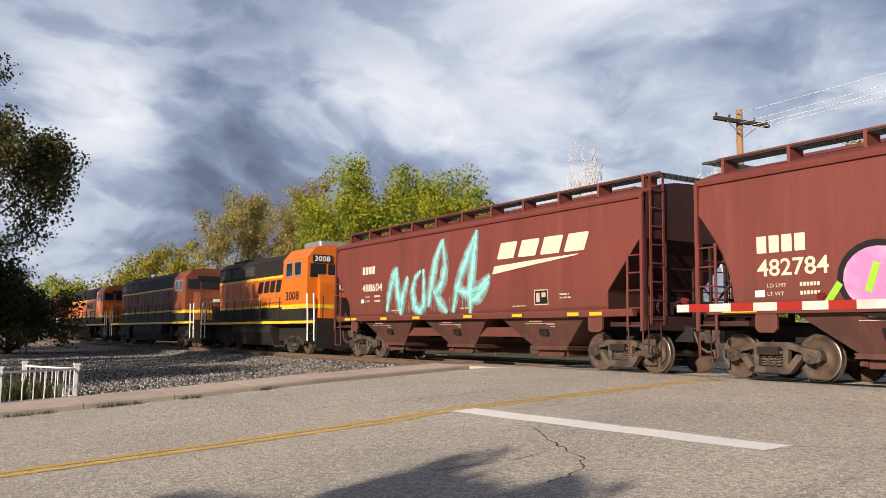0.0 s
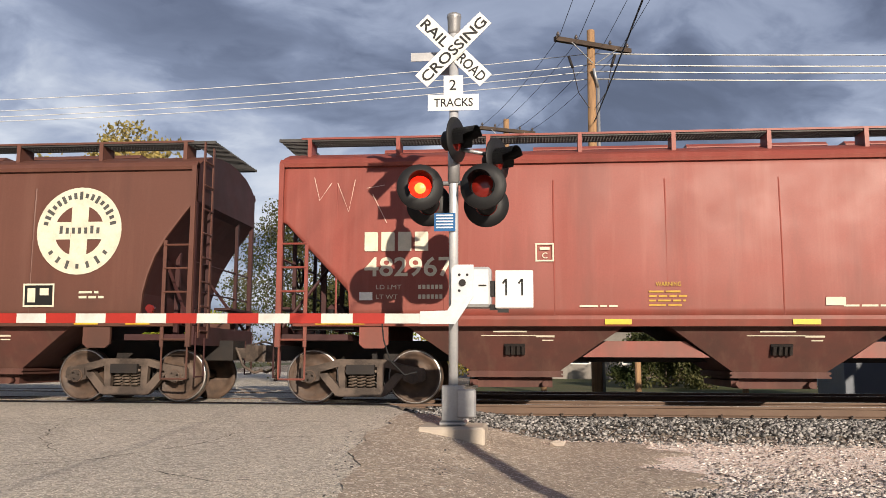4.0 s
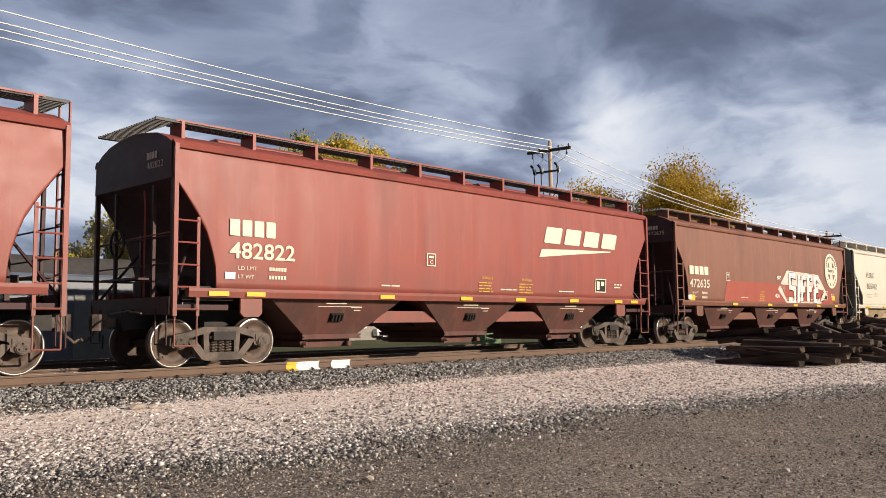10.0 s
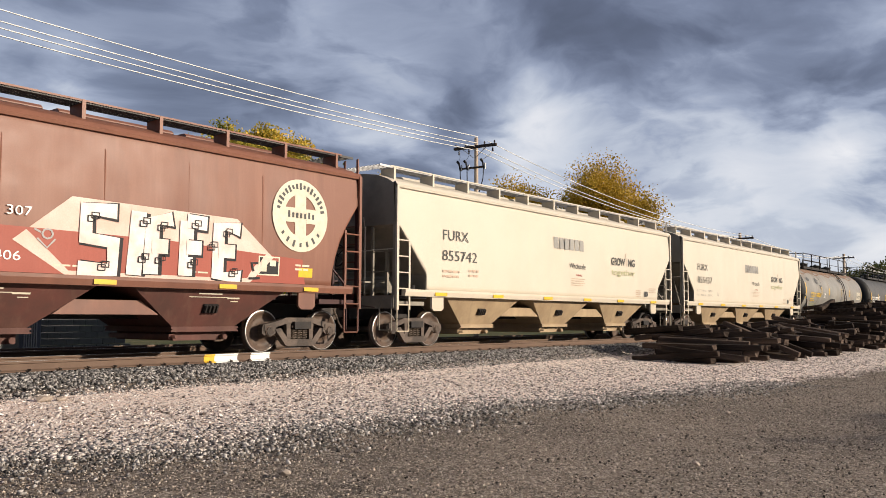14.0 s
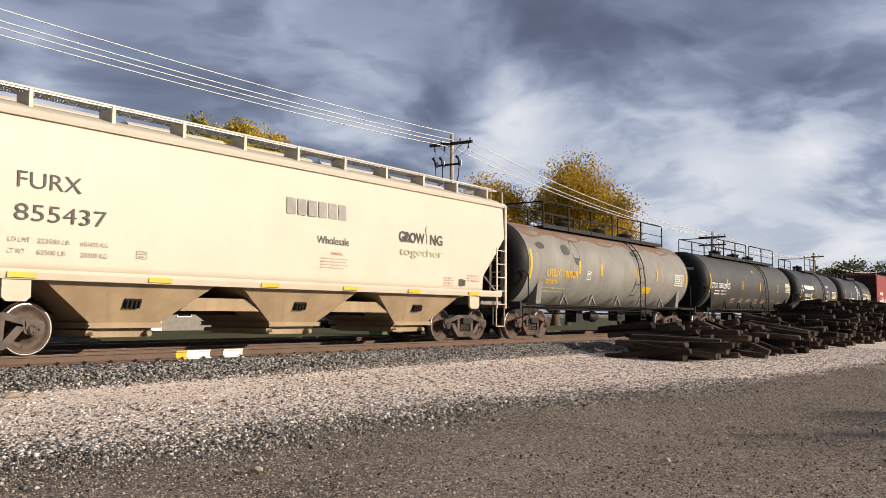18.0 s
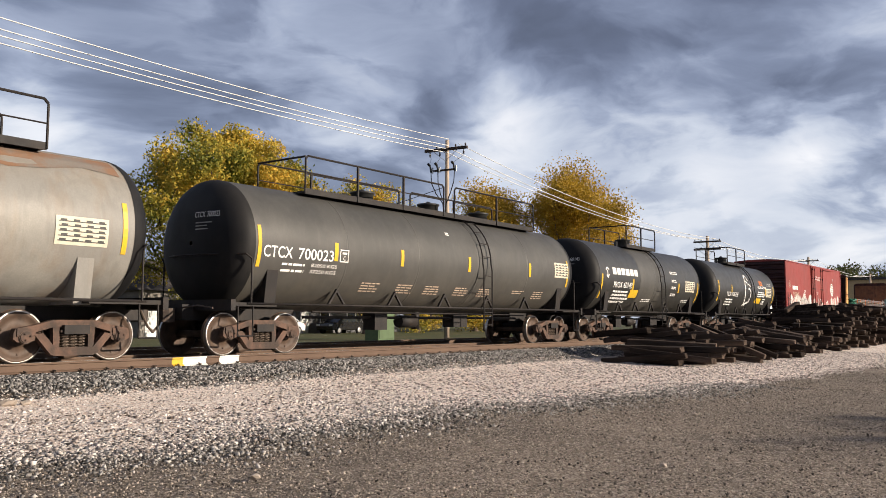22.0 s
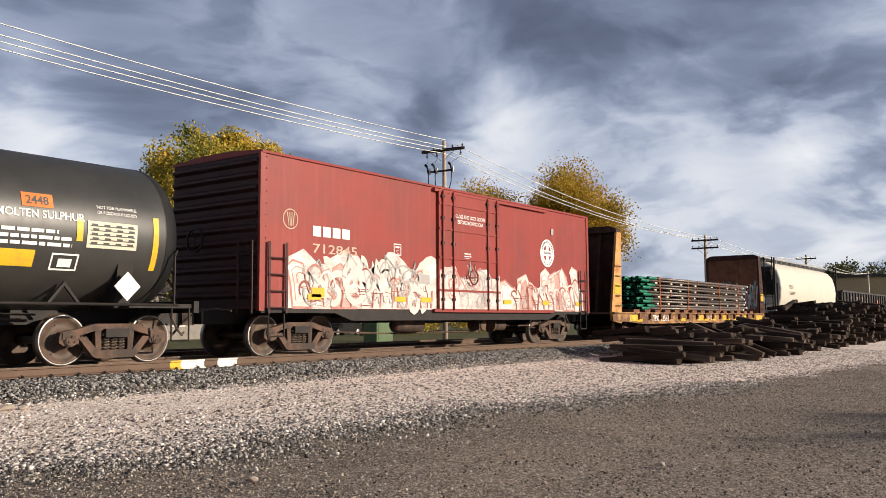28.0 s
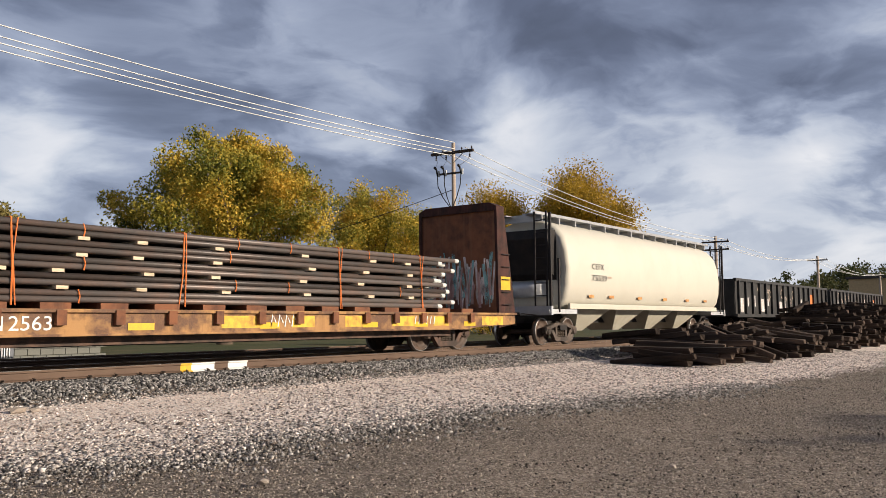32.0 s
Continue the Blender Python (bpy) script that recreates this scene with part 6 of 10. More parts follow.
def hoppers():
    c = covered_hopper(-21.8, RED, "dark red covered hopper car with teal spray paint", "angled", seams=False, short=(0.36, 0.952))
    road_mark(c, "488604", on_side, LETTER, -5.25, 2.92, 0.27, 1.45, 0.60, 0.95)
    wedge_mark(c, 2.72, 2.92, 3.72, 0.45, LETTER, on_side)
    spray_teal(c)
    reflectors(c, (-6.25, -5.75, -3.56, -1.46, 1.4, 3.7, 5.9, 6.7))
    data_stencils(c, on_side, LETTER_FADED, 5, 4.33)

    c = covered_hopper(-3.95, RED, "dark red covered hopper car with large pink spray-painted letters", "curved", seams=False)
    road_mark(c, "482784", on_side, LETTER, -6.7, 2.45, 0.33, 1.5, 0.44, 1.1)
    wedge_mark(c, 2.75, 2.93, 3.72, 0.43, LETTER, on_side)
    spray_pink(c)
    doodle(c, 2.2, 1.95, 1.1, LETTER_FADED, on_side)
    strokes([[(3.2, 1.75), (4.7, 1.7)], arc(3.5, 1.95, 0.15, 0, 360, 10), arc(3.95, 1.95, 0.17, 20, 320, 10), arc(4.4, 1.95, 0.15, 0, 300, 10)], 0.012, LETTER_FADED, c, on_side)
    reflectors(c, (-7.3, -6.9, 0.2, 2.4, 4.4, 6.8))
    data_stencils(c, on_side, LETTER, 8)

    c = covered_hopper(14.0, BROWN, "dark brown covered hopper car with a round cream emblem")
    road_mark(c, "472663", on_side, LETTER_FADED, -6.83, 2.35, 0.32, 1.45, 0.43, 1.45)
    plate_c(c, -4.09, 2.22, on_side, LETTER)
    round_logo(6.15, 2.93, 0.76, LETTER, c, on_side)
    warning_block(c, 0.3, 1.72, on_side)
    reflectors(c, (-7.2, -6.4, -4.9, -2.2, 0.1, 2.2, 4.4, 6.4, 7.3))
    strokes([arc(-7.8, 3.6, 0.17, 0, 360, 14, 0.28), [(-7.88, 3.65), (-7.8, 3.55), (-7.72, 3.65)], [(-7.85, 3.32), (-7.9, 3.22), (-7.7, 3.22)]], 0.018, LETTER_FADED, c, on_side)
    data_stencils(c, on_side, LETTER, 11)

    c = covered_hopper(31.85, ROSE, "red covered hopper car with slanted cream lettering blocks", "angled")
    road_mark(c, "482967", on_side, LETTER, -6.72, 2.53, 0.32, 1.47, 0.41, 1.12)
    plate_c(c, -3.9, 2.34, on_side, LETTER)
    wedge_mark(c, 2.72, 2.92, 3.72, 0.45, LETTER, on_side)
    patches([(0.63, 1.62, 0.3, 0.13)], LETTER, c, on_side, "yellow_panel", "pale yellow panel")
    warning_block(c, -2.05, 1.68, on_side)
    warning_block(c, 2.2, 1.75, on_side)
    reflectors(c, (-7.3, -6.9, -2.6, 0.3, 3.2, 5.4, 6.9))
    strokes([[(-7.6, 3.8), (-7.5, 3.4), (-7.3, 3.7)], [(-7.2, 3.7), (-7.0, 3.2), (-6.9, 3.75)], [(-6.7, 3.6), (-6.4, 3.65)], [(-6.6, 3.5), (-6.35, 3.0)]], 0.012, GRAF_BLUSH, c, on_side)
    data_stencils(c, on_side, LETTER, 14)

    c = covered_hopper(49.5, TAN, "sun-bleached brown covered hopper car with a round cream emblem", bracket=CREAM)
    road_mark(c, "472471", on_side, LETTER, -7.0, 2.3, 0.32, 1.5, 0.40, 1.45)
    round_logo(6.21, 2.93, 0.76, LETTER, c, on_side)
    doodle(c, 3.09, 1.85, 1.05, LETTER_FADED, on_side)
    patches([(6.5, 1.56, 0.46, 0.22)], REFLECT, c, on_side, "yellow_panel", "solid yellow panel")
    patches([(5.5, 1.95, 0.2, 0.06), (5.85, 1.95, 0.14, 0.06), (5.5, 1.8, 0.2, 0.06), (5.85, 1.8, 0.14, 0.06)], LETTER_FADED, c, on_side, "small_print")
    reflectors(c, (-7.2, -6.4, -4.2, -1.0, 2.9, 6.6), mat=REFLECT)
    data_stencils(c, on_side, LETTER, 17, 4.63)

    c = covered_hopper(67.4, ROSE, "faded red covered hopper car with a round cream emblem")
    road_mark(c, "471737", on_side, LETTER, -7.22, 2.23, 0.32, 1.57, 0.37, 1.47)
    round_logo(6.13, 2.89, 0.77, LETTER, c, on_side)
    doodle(c, -5.05, 1.88, 1.0, LETTER_FADED, on_side)
    doodle(c, 4.65, 1.86, 0.95, LETTER, on_side)
    warning_block(c, -1.68, 1.62, on_side)
    strokes([arc(-7.77, 3.4, 0.36, 0, 360, 18, 0.48)] + [arc(-7.85 + 0.07 * (k % 3), 3.62 - 0.11 * k, 0.12, 40 * k, 40 * k + 220, 7) for k in range(6)], 0.018, LETTER_FADED, c, on_side, "graffiti", "faint cream scribbled oval")
    reflectors(c, (-6.6, -5.4, -3.0, 0.2, 2.2, 4.6, 6.8))
    data_stencils(c, on_side, LETTER, 20)

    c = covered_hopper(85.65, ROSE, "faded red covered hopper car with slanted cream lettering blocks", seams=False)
    road_mark(c, "482822", on_side, LETTER, -7.05, 2.46, 0.31, 1.5, 0.42, 1.08)
    plate_c(c, -1.8, 2.1, on_side, LETTER)
    wedge_mark(c, 2.72, 2.92, 3.72, 0.45, LETTER, on_side)
    warning_block(c, 0.1, 1.60, on_side)
    warning_block(c, 1.7, 1.60, on_side)
    reflectors(c, (-7.3, -6.5, -3.1, -0.5, 1.6, 4.0, 6.3, 7.2))
    data_stencils(c, on_side, LETTER, 23)

    c = covered_hopper(103.85, TAN, "brown covered hopper with repainted red lower half and white graffiti")
    road_mark(c, "472635", on_side, LETTER, -7.25, 2.36, 0.29, 1.47, 0.44, 1.45)
    on0 = lambda a, b: (a, on_side(a, b)[1] + 0.003, b)
    laid("repaint", [(-4.6, SILL + 0.05), (6.5, SILL + 0.05), (6.4, 2.0), (3.0, 2.18), (-1.0, 2.22), (-4.4, 2.2)], [(0, 1, 2, 3, 4, 5)], FRESH_RED, c, on0, "redder repainted lower panel")
    plate_c(c, -4.45, 2.21, on_side, LETTER)
    round_logo(6.32, 2.95, 0.79, LETTER, c, on_side)
    spray_white(c)
    warning_block(c, -1.5, 1.58, on_side)
    patches([(-7.25, 1.46, 0.4, 0.2), (6.3, 1.62, 0.4, 0.2)], REFLECT, c, on_side, "yellow_panel", "solid orange panel")
    reflectors(c, (-3.9, -0.8, 1.8, 4.4, 6.6))
    data_stencils(c, on_side, LETTER, 26)

    for u, number, label in ((121.5, "855742", "cream covered hopper car with dark lettering"), (139.1, "855437", "cream covered hopper car with dark slogan lettering")):
        c = covered_hopper(u, CREAM, label, "angled", seams=False, pale_walk=True, bracket=CREAM)
        shift = 0.0 if number == "855437" else 0.27
        lettering("FURX", -6.62 + shift, 2.80, 0.29, LETTER_DARK, c, on_side, 1.12, -0.005, name="owner_mark")
        lettering(number, -6.65 + shift, 2.26, 0.29, LETTER_DARK, c, on_side, 1.64 - 0.4 * shift, -0.005, name="car_number")
        if number == "855437":
            for z, limit, pounds, kilos in ((1.90, "LD LMT", "223500 LB", "101400 KG"), (1.71, "LT WT", "62500 LB", "28300 KG")):
                lettering(limit, -6.72, z, 0.085, LETTER_GREY, c, on_side, 0.36 if len(limit) > 5 else 0.28, name="load_limit")
                lettering(pounds, -6.24, z, 0.085, LETTER_GREY, c, on_side, 0.56 if len(pounds) > 8 else 0.50, name="load_limit")
                lettering(kilos, -5.46, z, 0.085, LETTER_GREY, c, on_side, 0.50, name="load_limit")
            patches([(-4.38, 1.74, 0.22, 0.012), (-4.38, 1.87, 0.22, 0.012), (-4.38, 1.75, 0.012, 0.12), (-4.17, 1.75, 0.012, 0.12), (-4.34, 1.77, 0.12, 0.02), (-4.34, 1.82, 0.15, 0.02)], LETTER_GREY, c, on_side, "data_plate")
        else:
            small_print(-6.35, 1.95, 0.9, 2, LETTER_FADED, c, on_side, 0.06, 0.13, 3)
            small_print(-5.2, 2.0, 0.55, 2, LETTER_FADED, c, on_side, 0.06, 0.13, 4)
        block_mark(-0.72, 2.95, 1.95, 0.36, LETTER_GREY, c, on_side, 0, 6)
        lettering("Wholesale", 0.22, 2.36, 0.19, LETTER_DARK, c, on_side, 1.05)
        lettering("WARNING", 0.65, 2.12, 0.07, REFLECT_RED, c, on_side, 0.4)
        small_print(0.35, 2.02, 0.95, 4, LETTER_FADED, c, on_side, 0.025, 0.07, 6)
        lettering("GROW", 3.12, 2.62, 0.27, LETTER_DARK, c, on_side, 1.06, 0.025, name="slogan")
        strokes([[(4.28, 2.62), (4.28, 2.84), (4.23, 2.99), (4.29, 3.09)]], 0.035, LETTER_FADED, c, on_side, "slogan_stalk")
        lettering("NG", 4.42, 2.62, 0.27, LETTER_DARK, c, on_side, 0.55, 0.025, name="slogan")
        lettering("together", 3.15, 2.28, 0.22, LETTER_OLIVE, c, on_side, 1.82, name="slogan")
        small_print(5.1, 1.75, 0.5, 4, LETTER_FADED, c, on_side, 0.03, 0.07, 7)
        small_print(6.2, 1.85, 0.7, 3, LETTER_FADED, c, on_side, 0.03, 0.07, 8)
        patches([(5.8, 1.55, 0.2, 0.2), (6.02, 1.57, 0.08, 0.16)], LETTER_DARK, c, on_side, "data_plate")
        reflectors(c, (-6.5, -3.9, -1.2, 1.3, 3.7, 6.4), mat=REFLECT, w=0.5)


hoppers()


# ---- tank cars ----
def tank_car(u, half, spacing, paint, label, r=1.46, zc=2.42, head=0.62, full_walk=True, steel=None, hoops=4, end_paint=None):
    car = thing("tank_car", label, "tank car", "tank cars in the train", pose(u, 0, 0))
    ROLLING.append((car, u))
    dome = [(half + head * math.sin(a) ** 0.74, r * math.cos(a) ** 0.74) for a in np.linspace(0, math.pi / 2 - 0.01, 12)]
    profile = [(-d, max(q, 0.002)) for d, q in reversed(dome)] + [(x, r) for x in np.linspace(-half, half, 12)[1:-1]] + [(d, max(q, 0.002)) for d, q in dome]
    single("tank", lambda bm: turned(bm, profile, "x", 48, (0, 0, zc)), paint, car)
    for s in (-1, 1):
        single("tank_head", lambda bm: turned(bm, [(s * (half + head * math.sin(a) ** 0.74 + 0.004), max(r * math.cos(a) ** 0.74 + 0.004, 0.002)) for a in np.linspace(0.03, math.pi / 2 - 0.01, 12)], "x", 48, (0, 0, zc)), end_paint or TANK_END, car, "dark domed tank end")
    for k in range(hoops):
        x = -half + 2 * half * (k + 1) / (hoops + 1)
        single("weld_band", lambda bm: turned(bm, [(x - 0.03, r), (x - 0.02, r + 0.006), (x + 0.02, r + 0.006), (x + 0.03, r)], "x", 48, (0, 0, zc)), paint, car)
    # walkway, railings and fittings on top
    a, b = (-half * 0.72, half * 0.80) if full_walk else (-1.5, 1.5)
    top = zc + r
    for s in (-1, 1):
        single("walkway", lambda bm: (box(bm, a, b, s * 0.62 - 0.2, s * 0.62 + 0.2, top - 0.10, top - 0.05), box(bm, a, b, s * 0.83 - 0.01, s * 0.83 + 0.01, top - 0.12, top + 0.02)), BLACK, car, "black steel walkway")
    gaps = [(a, a + (b - a) * 0.52), (a + (b - a) * 0.57, b)] if full_walk else [(a, b)]
    for s in (-1, 1):
        for p, q in gaps:
            y = s * 0.84
            single("railing", lambda bm: path_rod(bm, [(p, y, top - 0.1), (p, y, top + 0.72), (p + 0.08, y, top + 0.80), (q - 0.08, y, top + 0.80), (q, y, top + 0.72), (q, y, top - 0.1)], 0.026, 6), BLACK, car)
            single("railing", lambda bm: path_rod(bm, [(p, y, top + 0.36), (q, y, top + 0.36)], 0.016, 6), BLACK, car)
            n = max(1, round((q - p) / 1.9))
            for k in range(1, n):
                single("railing_post", lambda bm: box(bm, p + (q - p) * k / n - 0.025, p + (q - p) * k / n + 0.025, y - 0.025, y + 0.025, top - 0.12, top + 0.79), BLACK, car)
    single("railing", lambda bm: path_rod(bm, [(a, -0.84, top + 0.78), (a, 0.84, top + 0.78)], 0.026, 6), BLACK, car)
    for x in ((-half * 0.30, half * 0.12, half * 0.5) if full_walk else (0.0,)):
        single("manway", lambda bm: (turned(bm, [(top - 0.08, 0.30), (top + 0.28, 0.30), (top + 0.29, 0.34), (top + 0.34, 0.34), (top + 0.36, 0.10), (top + 0.42, 0.05), (top + 0.42, 0.001)], "z", 20, (x, 0, 0)), box(bm, x + 0.5, x + 0.8, -0.15, 0.15, top - 0.05, top + 0.16), rod(bm, (x - 0.7, 0, top - 0.05), (x - 0.7, 0, top + 0.22), 0.08, 8)), TANK_BLACK, car, "black manway with lid")
    # ladder bent over the tank's flank
    lx = half * 0.24 if full_walk else 0.55
    arcs = [(-(r + 0.10) * math.cos(t), zc + (r + 0.10) * math.sin(t)) for t in np.linspace(0.0, 1.05, 9)]
    line = [(-1.60, 0.55), (-1.60, zc - 0.2)] + arcs
    for dx in (-0.22, 0.22):
        single("ladder_rail", lambda bm: path_rod(bm, [(lx + dx, y, z) for y, z in line], 0.022, 5), BLACK, car)
    for y, z in [(-1.60, 0.62 + 0.36 * k) for k in range(5)] + arcs[1::2]:
        single("rung", lambda bm: rod(bm, (lx - 0.22, y, z), (lx + 0.22, y, z), 0.014, 5), BLACK, car)
    # underframe
    single("side_rail", lambda bm: path_rod(bm, [(-half - 0.3, -1.50, 1.10), (half + 0.3, -1.50, 1.10)], 0.027, 8), BLACK, car)
    single("side_rail", lambda bm: path_rod(bm, [(-half - 0.3, 1.50, 1.10), (half + 0.3, 1.50, 1.10)], 0.035, 8), BLACK, car)
    for k in range(5):
        x = -half * 0.62 + half * 1.24 * k / 4
        single("tank_gusset", lambda bm: (prism(bm, [(x, 1.50), (x - 0.30, 1.13), (x - 0.24, 1.13), (x + 0.0, 1.42), (x + 0.24, 1.13), (x + 0.30, 1.13)], -1.26, -1.20)), paint if paint == TANK_GREY else BLACK, car)
    single("drain_pipe", lambda bm: (rod(bm, (0, -0.2, 0.5), (0, -0.2, 1.1), 0.12, 10), path_rod(bm, [(-half + 2.2, -0.6, 0.82), (half - 2.2, -0.6, 0.82)], 0.04, 6), path_rod(bm, [(-half + 2.2, -0.9, 0.95), (half - 2.2, -0.9, 0.92)], 0.025, 6), box(bm, 1.2, 1.9, -0.7, -0.3, 0.55, 0.95), box(bm, -2.4, -1.9, -0.75, -0.35, 0.5, 0.95), rod(bm, (-1.2, -0.55, 0.72), (-0.5, -0.55, 0.72), 0.17, 12)), BLACK, car, "pipes and brake gear under the tank")
    for s in (-1, 1):
        x = s * spacing / 2
        single("saddle", lambda bm: (prism(bm, [(-1.25, 1.02), (-1.35, 1.85), (-1.0, 1.35), (-0.5, 1.05), (0.5, 1.05), (1.0, 1.35), (1.35, 1.85), (1.25, 1.02)], x - 0.16, x + 0.16, "x")), paint if paint == TANK_GREY else BLACK, car)
        single("stub_sill", lambda bm: (box(bm, min(x - s * 1.6, s * (half + 1.05)), max(x - s * 1.6, s * (half + 1.05)), -0.34, 0.34, 0.74, 1.08), box(bm, min(x, s * (half + 0.75)), max(x, s * (half + 0.75)), -1.5, 1.5, 1.04, 1.12), box(bm, s * (half + 0.7) - 0.06, s * (half + 0.7) + 0.06, -1.55, 1.55, 0.95, 1.18)), BLACK, car)
        single("end_rail", lambda bm: path_rod(bm, [(s * (half + 0.2), -1.52, 1.1), (s * (half + 0.2), -1.52, 2.05), (s * (half + 0.3), -1.45, 2.15), (s * (half + 0.72), -0.4, 2.15), (s * (half + 0.72), 0.4, 2.15), (s * (half + 0.3), 1.45, 2.15), (s * (half + 0.2), 1.52, 2.05), (s * (half + 0.2), 1.52, 1.1)], 0.022, 6), BLACK, car)
        single("sill_step", lambda bm: path_rod(bm, [(s * (half + 0.15), -1.52, 1.05), (s * (half + 0.15), -1.52, 0.42), (s * (half + 0.55), -1.52, 0.42), (s * (half + 0.55), -1.52, 1.05)], 0.018, 6), BLACK, car)
        truck(car, x, steel)
    couplers(car, half + 1.35)
    onto = lambda x, z: (x, -math.sqrt(max((r + 0.010) ** 2 - (z - zc) ** 2, 0.0001)), z)
    return car, onto


def head_stencil(car, half, mark, number, r=1.46, zc=2.42, head=0.62):
    """Owner's mark and number on the tank's domed end that faces the lot."""
    def face(a, b):
        q = math.sqrt(min(0.98, (a * a + (b - zc) ** 2)) ) / r
        ang = math.acos(min(1.0, max(0.02, q)) ** (1 / 0.74))
        return (-(half + head * math.sin(ang) ** 0.74 + 0.02), -a, b)
    lettering(mark, 0.12, zc + 0.55, 0.13, LETTER_WHITE, car, face, 0.32, name="owner_mark")
    lettering(number, 0.50, zc + 0.55, 0.13, LETTER_WHITE, car, face, 0.36, name="car_number")
    patches([(0.16, zc + 0.42, 0.5, 0.025), (0.16, zc + 0.35, 0.36, 0.025), (0.16, zc + 0.28, 0.4, 0.025)], LETTER_GREY, car, face, "small_print")


def bands(car, xs, z0, z1, onto, w=0.12, mat=None):
    for x in xs:
        n = 6
        verts = [(x + d, z0 + (z1 - z0) * k / n) for k in range(n + 1) for d in (0, w)]
        laid("reflector", verts, [(2 * k, 2 * k + 1, 2 * k + 3, 2 * k + 2) for k in range(n)], mat or REFLECT, car, onto, "yellow reflective strip")


def panel(car, x, z, w, h, mat, onto, name="panel", label=""):
    n = 6
    verts = [(x + d, z + h * k / n) for k in range(n + 1) for d in (0, w)]
    laid(name, verts, [(2 * k, 2 * k + 1, 2 * k + 3, 2 * k + 2) for k in range(n)], mat, car, onto, label)


def data_panel(car, x, z, w, h, onto, lines=LETTER_DARK):
    panel(car, x, z, w, h, LETTER, onto, "data_panel", "cream data panel")
    up = lambda a, b: (a, onto(a, b)[1] - 0.004, b)
    patches([(x + 0.05, z + h * (0.12 + 0.17 * k), w - 0.1, 0.018) for k in range(5)] + [(x + w * f + 0.02 * (k % 2), z + h * (0.15 + 0.17 * k), w * 0.12, 0.035) for f in (0.08, 0.32, 0.56, 0.8) for k in range(5)], lines, car, up, "small_print")


TRUCK_RUST = material("rust_red_truck_steel", (0.120, 0.070, 0.050), 0.75, second=(0.042, 0.032, 0.027), amount=0.8, scale=2.6, bump=0.3, bump_scale=40)


